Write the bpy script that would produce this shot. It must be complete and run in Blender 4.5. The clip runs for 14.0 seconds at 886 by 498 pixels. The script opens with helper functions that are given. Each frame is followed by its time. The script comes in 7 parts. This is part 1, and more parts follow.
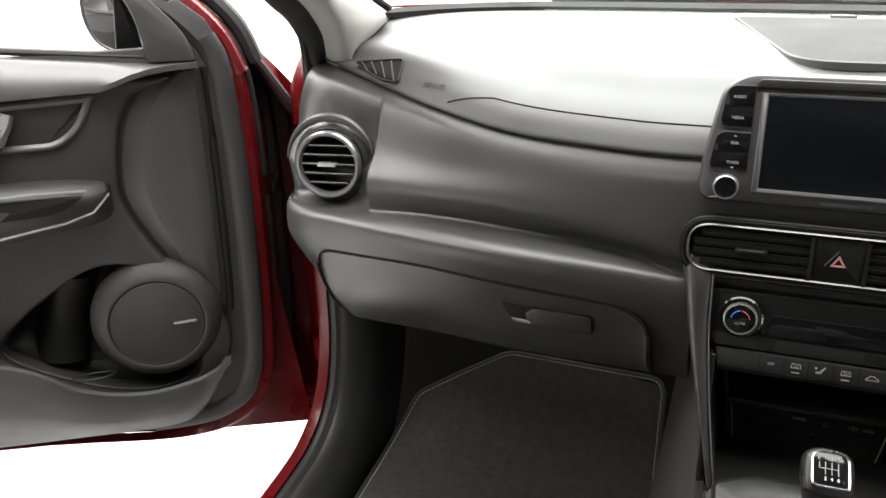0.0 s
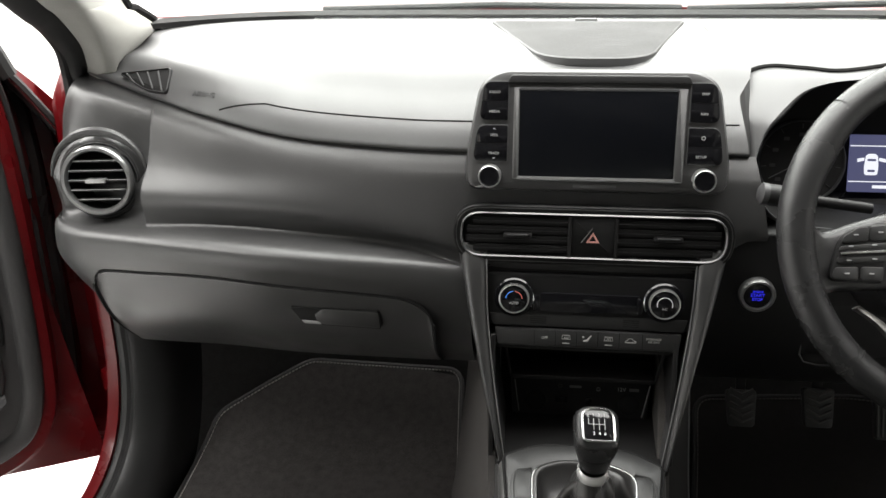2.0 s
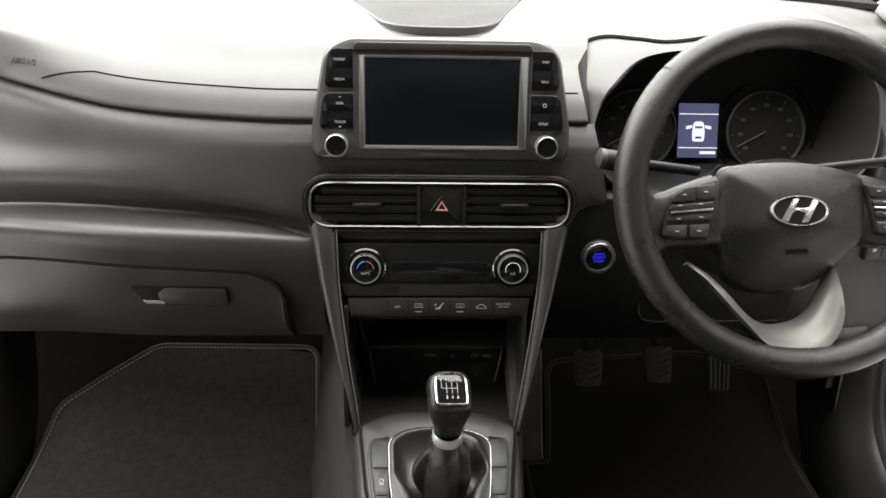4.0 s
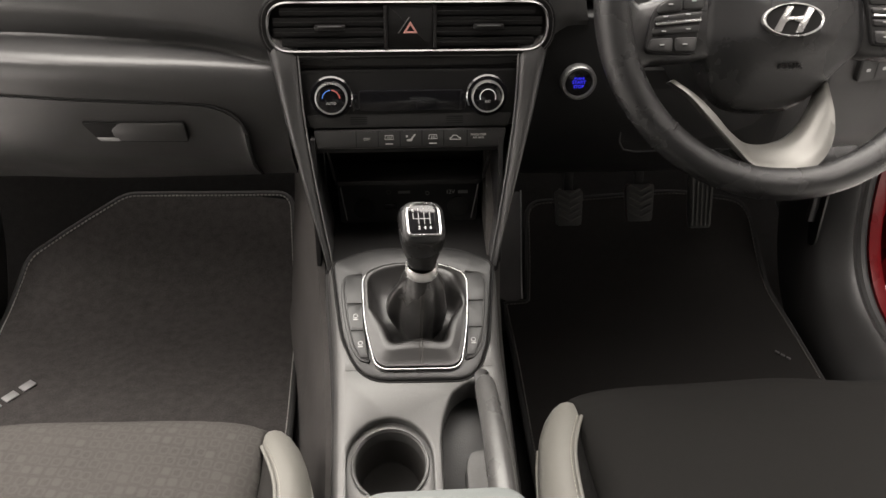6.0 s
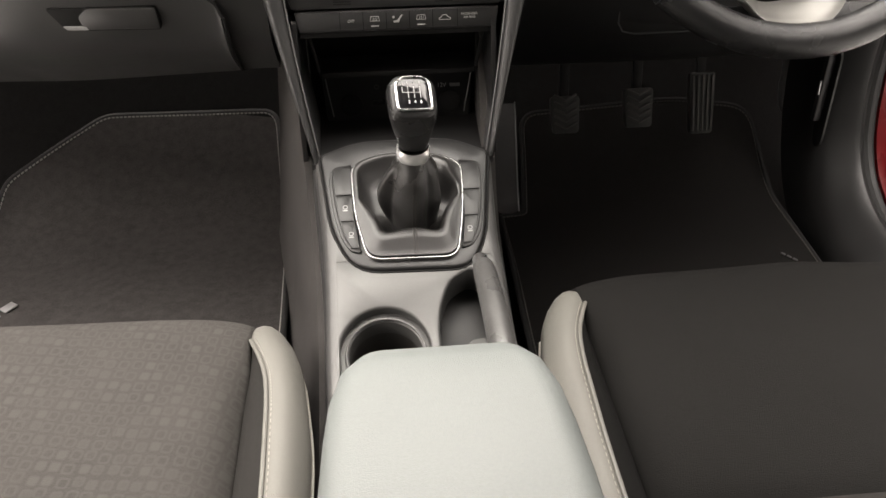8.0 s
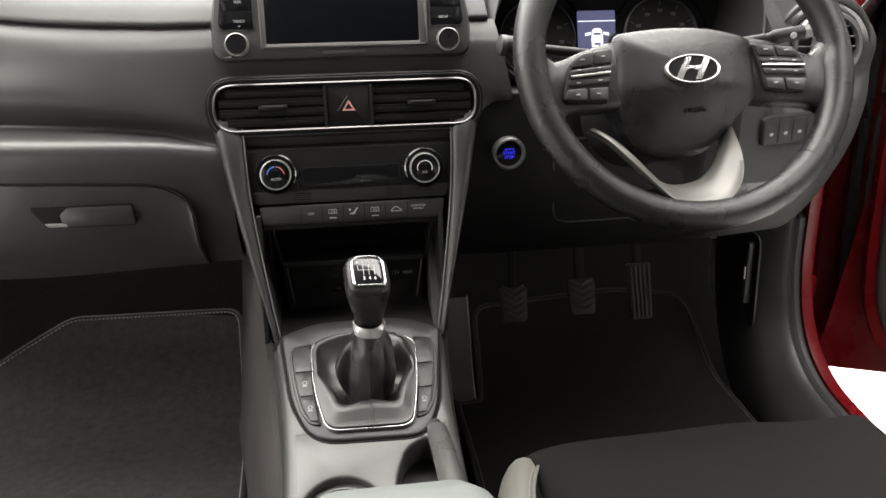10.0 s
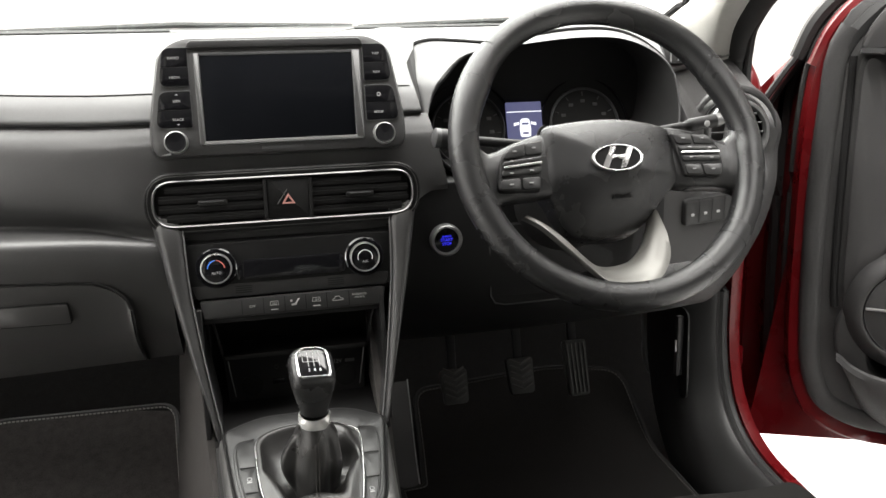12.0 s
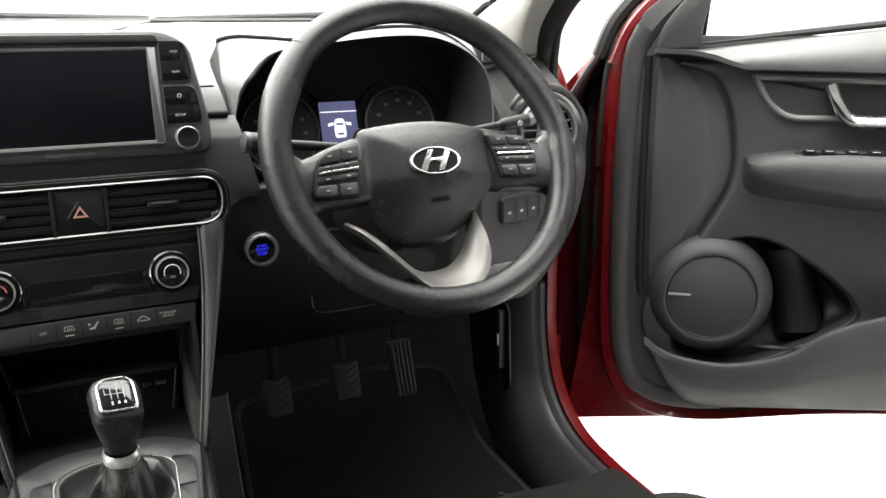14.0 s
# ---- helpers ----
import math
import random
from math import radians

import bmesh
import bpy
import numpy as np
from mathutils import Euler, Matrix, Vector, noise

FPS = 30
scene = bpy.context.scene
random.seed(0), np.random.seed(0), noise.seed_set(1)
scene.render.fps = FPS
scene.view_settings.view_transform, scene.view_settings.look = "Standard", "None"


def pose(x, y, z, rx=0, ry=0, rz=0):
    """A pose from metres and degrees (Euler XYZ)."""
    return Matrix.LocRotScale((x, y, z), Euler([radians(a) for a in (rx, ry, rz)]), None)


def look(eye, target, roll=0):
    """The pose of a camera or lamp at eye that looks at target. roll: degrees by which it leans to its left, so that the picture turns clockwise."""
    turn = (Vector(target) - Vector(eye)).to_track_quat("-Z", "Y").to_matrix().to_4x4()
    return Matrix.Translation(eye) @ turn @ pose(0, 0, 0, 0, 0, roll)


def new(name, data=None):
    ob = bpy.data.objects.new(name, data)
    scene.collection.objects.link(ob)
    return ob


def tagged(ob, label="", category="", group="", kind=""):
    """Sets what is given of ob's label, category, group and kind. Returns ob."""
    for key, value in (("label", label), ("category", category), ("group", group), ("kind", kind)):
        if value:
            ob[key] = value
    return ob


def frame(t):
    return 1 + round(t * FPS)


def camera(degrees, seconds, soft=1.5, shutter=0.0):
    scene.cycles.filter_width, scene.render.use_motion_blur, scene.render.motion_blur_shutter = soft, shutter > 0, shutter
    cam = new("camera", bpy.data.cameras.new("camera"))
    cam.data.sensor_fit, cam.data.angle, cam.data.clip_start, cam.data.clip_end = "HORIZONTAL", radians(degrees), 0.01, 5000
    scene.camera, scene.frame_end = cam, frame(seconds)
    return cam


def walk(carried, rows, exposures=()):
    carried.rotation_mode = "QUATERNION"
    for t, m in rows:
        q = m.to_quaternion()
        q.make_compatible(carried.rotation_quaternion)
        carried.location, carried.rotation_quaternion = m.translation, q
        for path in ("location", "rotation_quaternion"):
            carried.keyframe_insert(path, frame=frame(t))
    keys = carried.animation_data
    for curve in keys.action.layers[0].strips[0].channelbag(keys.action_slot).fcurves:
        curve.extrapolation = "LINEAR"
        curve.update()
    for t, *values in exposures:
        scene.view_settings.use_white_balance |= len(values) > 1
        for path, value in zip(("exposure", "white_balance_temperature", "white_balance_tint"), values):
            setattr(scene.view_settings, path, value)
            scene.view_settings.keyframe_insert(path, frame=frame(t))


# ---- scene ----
cam = camera(56.7, 14.0)
PATH = [
    (0, (-0.095, 0.066, 0.934), (-0.78, 1.78, 0.166), -1.6),
    (0.5, (-0.086, 0.06, 0.929), (-0.664, 1.818, 0.171), -1.5),
    (1, (-0.078, 0.054, 0.928), (-0.531, 1.853, 0.181), -1.3),
    (1.5, (-0.068, 0.051, 0.927), (-0.412, 1.874, 0.18), -1.2),
    (2, (-0.059, 0.048, 0.923), (-0.297, 1.889, 0.18), -0.8),
    (2.5, (-0.055, 0.045, 0.917), (-0.189, 1.9, 0.182), -0.3),
    (3, (-0.048, 0.046, 0.912), (-0.085, 1.905, 0.174), 0.3),
    (3.2, (-0.048, 0.045, 0.913), (-0.045, 1.902, 0.17), 0.6),
    (5.3, (-0.04, 0.064, 0.88), (0.107, 1.829, -0.049), 1.6),
    (5.5, (-0.036, 0.066, 0.874), (0.107, 1.812, -0.09), 1.2),
    (6, (-0.031, 0.072, 0.856), (0.105, 1.75, -0.224), 1.0),
    (6.5, (-0.032, 0.083, 0.832), (0.095, 1.671, -0.378), 0.8),
    (7, (-0.033, 0.085, 0.803), (0.086, 1.62, -0.474), 0.5),
    (7.5, (-0.032, 0.077, 0.782), (0.089, 1.63, -0.472), -0.0),
    (8, (-0.031, 0.065, 0.76), (0.115, 1.691, -0.396), -0.4),
    (8.5, (-0.032, 0.049, 0.743), (0.16, 1.761, -0.274), -0.7),
    (9, (-0.03, 0.025, 0.739), (0.205, 1.807, -0.138), -0.9),
    (9.2, (-0.026, 0.015, 0.74), (0.213, 1.817, -0.094), -0.9),
    (11.3, (-0.042, -0.032, 0.755), (0.323, 1.862, 0.225), -0.9),
    (11.5, (-0.043, -0.033, 0.758), (0.34, 1.86, 0.24), -1.1),
    (12, (-0.044, -0.026, 0.761), (0.403, 1.856, 0.251), -1.1),
    (12.5, (-0.041, -0.014, 0.767), (0.502, 1.838, 0.243), -1.0),
    (13, (-0.039, -0.006, 0.77), (0.614, 1.808, 0.239), -0.9),
    (13.5, (-0.032, 0.002, 0.773), (0.726, 1.775, 0.241), -0.6),
    (14, (-0.031, 0.009, 0.77), (0.822, 1.737, 0.235), -0.2),
]
EXPOSURES = [(0, -0.08, 6500, 10), (3, -0.12, 6500, 10), (5.3, 0.14, 6800, 13), (6.0, 0.17, 6950, 15), (6.5, 0.30, 7050, 16), (7.5, 0.33, 7050, 16), (8.2, 0.38, 6980, 15), (9, 0.30, 6800, 13), (11.3, 0.32, 6600, 11), (14, 0.34, 6500, 10)]
walk(cam, [(t, look(eye, target, roll)) for t, eye, target, roll in PATH], EXPOSURES)

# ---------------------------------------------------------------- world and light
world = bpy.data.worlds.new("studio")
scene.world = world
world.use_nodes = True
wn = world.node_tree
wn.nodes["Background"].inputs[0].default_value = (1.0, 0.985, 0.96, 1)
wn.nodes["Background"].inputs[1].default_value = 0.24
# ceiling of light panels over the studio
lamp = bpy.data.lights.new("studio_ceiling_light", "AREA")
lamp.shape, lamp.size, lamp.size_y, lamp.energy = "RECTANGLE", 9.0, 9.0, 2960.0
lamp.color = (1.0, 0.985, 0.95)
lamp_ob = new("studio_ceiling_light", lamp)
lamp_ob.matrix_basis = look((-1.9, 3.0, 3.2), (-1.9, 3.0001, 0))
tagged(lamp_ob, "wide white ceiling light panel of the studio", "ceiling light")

# ---------------------------------------------------------------- materials


def material(name, color, rough=0.5, metal=0.0, grain=0.0, grain_scale=900.0, vary=0.12, spec=0.5, vary_scale=14.0, coat=0.0, sheen=0.0):
    m = bpy.data.materials.new(name)
    m.use_nodes = True
    nt = m.node_tree
    b = nt.nodes["Principled BSDF"]
    b.inputs["Metallic"].default_value = metal
    b.inputs["Specular IOR Level"].default_value = spec
    b.inputs["Coat Weight"].default_value = coat
    b.inputs["Sheen Weight"].default_value = sheen
    tc = nt.nodes.new("ShaderNodeTexCoord")
    n1 = nt.nodes.new("ShaderNodeTexNoise")
    n1.inputs["Scale"].default_value = vary_scale
    n1.inputs["Detail"].default_value = 6
    nt.links.new(tc.outputs["Object"], n1.inputs["Vector"])
    n2 = nt.nodes.new("ShaderNodeTexNoise")
    n2.inputs["Scale"].default_value = grain_scale * 0.35
    n2.inputs["Detail"].default_value = 3
    nt.links.new(tc.outputs["Object"], n2.inputs["Vector"])
    add = nt.nodes.new("ShaderNodeMath")
    add.operation = "ADD"
    nt.links.new(n1.outputs["Fac"], add.inputs[0])
    nt.links.new(n2.outputs["Fac"], add.inputs[1])
    ramp = nt.nodes.new("ShaderNodeMapRange")
    ramp.inputs["From Min"].default_value, ramp.inputs["From Max"].default_value = 0.6, 1.4
    ramp.inputs["To Min"].default_value, ramp.inputs["To Max"].default_value = 1 - vary, 1 + vary
    nt.links.new(add.outputs[0], ramp.inputs["Value"])
    hsv = nt.nodes.new("ShaderNodeHueSaturation")
    hsv.inputs["Color"].default_value = (*color, 1)
    nt.links.new(ramp.outputs[0], hsv.inputs["Value"])
    nt.links.new(hsv.outputs[0], b.inputs["Base Color"])
    rr = nt.nodes.new("ShaderNodeMapRange")
    rr.inputs["From Min"].default_value, rr.inputs["From Max"].default_value = 0.3, 0.7
    rr.inputs["To Min"].default_value, rr.inputs["To Max"].default_value = max(rough - 0.06, 0.02), min(rough + 0.06, 1)
    nt.links.new(n1.outputs["Fac"], rr.inputs["Value"])
    nt.links.new(rr.outputs[0], b.inputs["Roughness"])
    if grain:
        v = nt.nodes.new("ShaderNodeTexVoronoi")
        v.inputs["Scale"].default_value = grain_scale
        nt.links.new(tc.outputs["Object"], v.inputs["Vector"])
        bump = nt.nodes.new("ShaderNodeBump")
        bump.inputs["Strength"].default_value = grain
        bump.inputs["Distance"].default_value = 0.0006
        nt.links.new(v.outputs["Distance"], bump.inputs["Height"])
        nt.links.new(bump.outputs[0], b.inputs["Normal"])
    return m


def glow(name, color, strength):
    m = bpy.data.materials.new(name)
    m.use_nodes = True
    b = m.node_tree.nodes["Principled BSDF"]
    b.inputs["Base Color"].default_value = (0.01, 0.01, 0.01, 1)
    b.inputs["Emission Color"].default_value = (*color, 1)
    b.inputs["Emission Strength"].default_value = strength
    return m


def clear(name, gloss=0.05):
    m = bpy.data.materials.new(name)
    m.use_nodes = True
    nt = m.node_tree
    nt.nodes.remove(nt.nodes["Principled BSDF"])
    t = nt.nodes.new("ShaderNodeBsdfTransparent")
    t.inputs[0].default_value = (0.96, 0.98, 0.97, 1)
    g = nt.nodes.new("ShaderNodeBsdfGlossy")
    g.inputs["Roughness"].default_value = 0.02
    mix = nt.nodes.new("ShaderNodeMixShader")
    mix.inputs[0].default_value = gloss
    nt.links.new(t.outputs[0], mix.inputs[1])
    nt.links.new(g.outputs[0], mix.inputs[2])
    nt.links.new(mix.outputs[0], nt.nodes["Material Output"].inputs[0])
    return m


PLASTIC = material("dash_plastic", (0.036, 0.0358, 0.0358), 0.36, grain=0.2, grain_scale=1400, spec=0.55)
GRILLE = material("grille_mesh", (0.030, 0.0305, 0.0305), 0.75, grain=1.0, grain_scale=700, vary=0.1, spec=0.45)
# fascia colour, also stands in for shade inside the door pockets
MIDPLASTIC = material("fascia_and_shaded_pocket_plastic", (0.0090, 0.0090, 0.0091), 0.42, grain=0.2, grain_scale=1400, spec=0.30)
# for the black stack parts, and for shade on the driver's dash plastic
FASCIA = material("stack_and_shaded_dash_plastic", (0.0062, 0.0062, 0.0063), 0.48, grain=0.25, grain_scale=1400, spec=0.22)
STACKGREY = material("stack_grey_plastic", (0.0175, 0.0175, 0.0175), 0.42, grain=0.2, grain_scale=1400, spec=0.35)
TUNNEL = material("tunnel_carpet", (0.055, 0.0515, 0.0495), 0.9, grain=1.0, grain_scale=1400, vary=0.25, spec=0.15)
PAD = material("dash_pad_plastic", (0.038, 0.0385, 0.039), 0.46, grain=0.15, grain_scale=1400, spec=1.0)
PANEL = material("door_plastic", (0.027, 0.0262, 0.0262), 0.5, grain=0.55, grain_scale=1000, vary=0.22)
INSERT = material("door_insert_plastic", (0.038, 0.037, 0.037), 0.46, grain=0.25, grain_scale=1600)
DARK = material("dark_plastic", (0.012, 0.0118, 0.012), 0.45, grain=0.2, spec=0.3)
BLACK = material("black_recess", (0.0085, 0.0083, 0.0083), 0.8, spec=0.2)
GLOSS = material("gloss_black", (0.006, 0.006, 0.007), 0.12, vary=0.02)
SCREEN = material("screen_glass", (0.005, 0.0055, 0.007), 0.20, vary=0.02, spec=0.22)
SATIN = material("satin_metal", (0.14, 0.14, 0.14), 0.36, metal=0.9, vary=0.03)
BRIGHT = material("bright_metal", (0.48, 0.48, 0.475), 0.3, metal=0.85, vary=0.03)
CHROME = material("satin_chrome", (0.7, 0.7, 0.7), 0.26, metal=1.0, vary=0.03)
VENTRING = material("vent_ring_metal", (0.24, 0.24, 0.24), 0.34, metal=0.85, vary=0.03)
SILVER = material("silver_paint", (0.36, 0.36, 0.36), 0.38, metal=0.6, vary=0.04)
GREYKEY = material("grey_key", (0.04, 0.04, 0.041), 0.45)
SPOKEKEY = material("spoke_key_plastic", (0.022, 0.022, 0.022), 0.36, vary=0.05)
LEATHER = material("black_leather", (0.016, 0.016, 0.0164), 0.26, grain=0.3, grain_scale=1500, vary=0.05)
BOOT = material("boot_leather", (0.020, 0.0195, 0.019), 0.32, grain=0.2, grain_scale=1500, spec=0.6)
CREAM = material("cream_vinyl", (0.138, 0.135, 0.121), 0.55, grain=0.5, grain_scale=1100, vary=0.06)
ARMVINYL = material("armrest_vinyl", (0.126, 0.139, 0.135), 0.5, grain=0.28, grain_scale=1300, vary=0.07)
RUBBER = material("rubber_seal", (0.012, 0.012, 0.012), 0.6)
RED = material("red_paint", (0.085, 0.0017, 0.003), 0.30, vary=0.05, coat=0.15, spec=0.3)
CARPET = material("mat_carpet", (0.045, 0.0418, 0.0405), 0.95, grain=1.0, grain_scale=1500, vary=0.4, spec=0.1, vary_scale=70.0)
# same settings as the passenger mat at about a sixth of its colour
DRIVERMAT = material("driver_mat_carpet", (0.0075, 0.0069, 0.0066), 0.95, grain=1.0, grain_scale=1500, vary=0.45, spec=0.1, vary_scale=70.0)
FLOORMAT = material("floor_carpet", (0.0120, 0.0116, 0.0114), 0.95, grain=1.0, grain_scale=1200, vary=0.4, spec=0.1, vary_scale=80.0)
DARKTHREAD = material("dark_thread", (0.042, 0.039, 0.036), 0.8)
THREAD = material("stitch_thread", (0.26, 0.25, 0.24), 0.8)
PILLAR = material("pillar_fabric", (0.30, 0.295, 0.275), 0.8, grain=0.4, vary=0.05)
LINER = material("headliner_cloth", (0.30, 0.295, 0.28), 0.9, grain=0.4, vary=0.05)
MESH = material("speaker_mesh", (0.017, 0.0165, 0.0165), 0.55, grain=0.8, grain_scale=1500, vary=0.15)
SILVERTRIM = material("grey_trim", (0.16, 0.16, 0.16), 0.35, metal=0.4, vary=0.04)
WHITE = material("white_print", (0.8, 0.8, 0.8), 0.5, vary=0.02)
GREYINK = material("grey_print", (0.35, 0.35, 0.35), 0.5, vary=0.02)
DIMINK = material("dim_key_print", (0.29, 0.29, 0.28), 0.5, vary=0.02)
REDINK = material("red_print", (0.45, 0.10, 0.085), 0.5)
BLUEINK = material("blue_print", (0.05, 0.2, 0.7), 0.5)
STUDIO = material("studio_white", (0.62, 0.62, 0.61), 0.7, vary=0.02, vary_scale=1.5)
MIRROR = material("mirror_glass", (0.85, 0.86, 0.87), 0.03, metal=1.0, vary=0.01)
GLASS = clear("window_glass")
BLUEGLOW = glow("blue_lamp", (0.03, 0.03, 1.0), 0.9)
DISPGLOW = glow("display_lamp", (0.16, 0.17, 0.36), 0.45)
DISPWHITE = glow("display_white", (0.9, 0.92, 1.0), 1.1)


def fabric(name, base, spot, scale):
    """Woven cloth with faint rounded squares in rows, a few of them filled."""
    m = material(name, base, 0.95, grain=0.8, grain_scale=1600, vary=0.2, spec=0.15)
    nt = m.node_tree
    b = nt.nodes["Principled BSDF"]
    old = b.inputs["Base Color"].links[0].from_socket
    tc = nt.nodes["Texture Coordinate"]
    mp = nt.nodes.new("ShaderNodeMapping")
    mp.inputs["Scale"].default_value = (scale * 1.36, scale * 1.24, 0.001)
    mp.inputs["Rotation"].default_value = (0, 0, 0.16)
    nt.links.new(tc.outputs["Object"], mp.inputs["Vector"])
    v = nt.nodes.new("ShaderNodeTexVoronoi")
    v.distance = "MINKOWSKI"
    v.inputs["Exponent"].default_value = 4.0
    v.inputs["Randomness"].default_value = 0.22
    v.inputs["Scale"].default_value = 1.0
    nt.links.new(mp.outputs[0], v.inputs["Vector"])

    def curve(stops):
        r = nt.nodes.new("ShaderNodeValToRGB")
        r.color_ramp.elements[0].position, r.color_ramp.elements[0].color = stops[0][0], (stops[0][1],) * 3 + (1,)
        r.color_ramp.elements[1].position, r.color_ramp.elements[1].color = stops[-1][0], (stops[-1][1],) * 3 + (1,)
        for p, h in stops[1:-1]:
            e = r.color_ramp.elements.new(p)
            e.color = (h, h, h, 1)
        nt.links.new(v.outputs["Distance"], r.inputs[0])
        return r.outputs[0]
    ring = curve([(0.0, 0.0), (0.22, 0.05), (0.31, 0.62), (0.37, 0.62), (0.45, 0.12)])
    solid = curve([(0.0, 0.85), (0.28, 0.85), (0.42, 0.05)])
    w = nt.nodes.new("ShaderNodeTexWhiteNoise")
    nt.links.new(v.outputs["Position"], w.inputs["Vector"])
    pick = nt.nodes.new("ShaderNodeMapRange")
    pick.inputs["From Min"].default_value, pick.inputs["From Max"].default_value = 0.58, 0.90
    nt.links.new(w.outputs["Value"], pick.inputs["Value"])
    mx = nt.nodes.new("ShaderNodeMixRGB")
    nt.links.new(pick.outputs[0], mx.inputs[0])
    nt.links.new(ring, mx.inputs[1])
    nt.links.new(solid, mx.inputs[2])
    mix = nt.nodes.new("ShaderNodeMixRGB")
    nt.links.new(mx.outputs[0], mix.inputs[0])
    nt.links.new(old, mix.inputs[1])
    mix.inputs[2].default_value = (*spot, 1)
    nt.links.new(mix.outputs[0], b.inputs["Base Color"])
    return m


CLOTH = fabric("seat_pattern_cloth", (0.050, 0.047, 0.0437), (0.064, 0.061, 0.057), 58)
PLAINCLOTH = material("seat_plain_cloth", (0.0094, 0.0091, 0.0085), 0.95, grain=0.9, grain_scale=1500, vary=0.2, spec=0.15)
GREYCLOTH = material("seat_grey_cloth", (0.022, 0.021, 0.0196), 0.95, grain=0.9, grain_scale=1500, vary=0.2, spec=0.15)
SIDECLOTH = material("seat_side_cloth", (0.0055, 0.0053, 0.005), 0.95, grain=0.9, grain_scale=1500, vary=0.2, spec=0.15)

# ---------------------------------------------------------------- mesh tools


def thing(name, label, category, group="", kind=""):
    e = new(name)
    e.empty_display_size = 0.05
    return tagged(e, label, category, group, kind)


def finish(bm, name, mat, parent=None, label="", smooth=True, angle=35):
    bmesh.ops.recalc_face_normals(bm, faces=bm.faces)
    me = bpy.data.meshes.new(name)
    for f in bm.faces:
        f.smooth = smooth
    if smooth:
        lim = radians(angle)
        for e in bm.edges:
            if len(e.link_faces) == 2 and e.calc_face_angle(0) > lim:
                e.smooth = False
    bm.to_mesh(me)
    bm.free()
    me.materials.append(mat)
    ob = new(name, me)
    if parent is not None:
        ob.parent = parent
    if label:
        ob["label"] = label
    return ob


def part(name, bm, mat, parent, label="", smooth=True, angle=35):
    """One mesh object under a thing (at the world origin) or under a part."""
    return finish(bm, name, mat, parent, label, smooth, angle)


def plane_m(x, y, z, tilt=0.0, turn=0.0):
    """A face towards the rear of the car: local x to the right, y up, z towards the viewer. tilt: top leans away; turn: about z."""
    return Matrix.Translation((x, y, z)) @ Matrix.Rotation(radians(turn), 4, "Z") @ Matrix.Rotation(radians(90 - tilt), 4, "X")


def axes_m(o, u, v):
    u, v = Vector(u).normalized(), Vector(v).normalized()
    w = u.cross(v).normalized()
    v = w.cross(u)
    m = Matrix((u, v, w)).transposed().to_4x4()
    m.translation = o
    return m


def crom(pts, n=6, closed=False):
    """A smooth line through points."""
    pts = [Vector(p) for p in pts]
    out, k = [], len(pts)
    for i in range(k if closed else k - 1):
        p0, p1 = pts[i - 1] if (i or closed) else pts[0] * 2 - pts[1], pts[i]
        p2 = pts[(i + 1) % k]
        p3 = pts[(i + 2) % k] if (closed or i + 2 < k) else p2 * 2 - p1
        for j in range(n):
            t = j / n
            out.append(0.5 * (2 * p1 + (p2 - p0) * t + (2 * p0 - 5 * p1 + 4 * p2 - p3) * t * t + (3 * p1 - p0 - 3 * p2 + p3) * t ** 3))
    if not closed:
        out.append(pts[-1])
    return out


def table(xs, vs, x):
    """Smooth value at x of a table."""
    if x <= xs[0]:
        return vs[0]
    for i in range(len(xs) - 1):
        if x <= xs[i + 1]:
            t = (x - xs[i]) / (xs[i + 1] - xs[i])
            s0 = (vs[i + 1] - vs[i - 1]) / (xs[i + 1] - xs[i - 1]) if i else (vs[1] - vs[0]) / (xs[1] - xs[0])
            s1 = (vs[i + 2] - vs[i]) / (xs[i + 2] - xs[i]) if i + 2 < len(xs) else (vs[i + 1] - vs[i]) / (xs[i + 1] - xs[i])
            h = xs[i + 1] - xs[i]
            return (2 * t ** 3 - 3 * t * t + 1) * vs[i] + (t ** 3 - 2 * t * t + t) * h * s0 + (3 * t * t - 2 * t ** 3) * vs[i + 1] + (t ** 3 - t * t) * h * s1
    return vs[-1]


def rounded(pts, r, n=5):
    """A 2D outline with its corners rounded; r: one radius or one for each corner."""
    out, k = [], len(pts)
    rs = r if isinstance(r, (list, tuple)) else [r] * k
    for i in range(k):
        a, b, c = (Vector(pts[j % k][:2]) for j in (i - 1, i, i + 1))
        d1, d2 = (a - b), (c - b)
        cut = min(rs[i], d1.length * 0.48, d2.length * 0.48)
        p, q = b + d1.normalized() * cut, b + d2.normalized() * cut
        for j in range(n + 1):
            t = j / n
            out.append((1 - t) ** 2 * p + 2 * t * (1 - t) * b + t * t * q)
    return out


def box2(w, h, r=0.004, cx=0.0, cy=0.0, n=5):
    return rounded([(cx - w / 2, cy - h / 2), (cx + w / 2, cy - h / 2), (cx + w / 2, cy + h / 2), (cx - w / 2, cy + h / 2)], r, n)


def circle2(r, n=40, cx=0.0, cy=0.0, sy=1.0):
    return [Vector((cx + r * math.cos(2 * math.pi * i / n), cy + sy * r * math.sin(2 * math.pi * i / n))) for i in range(n)]


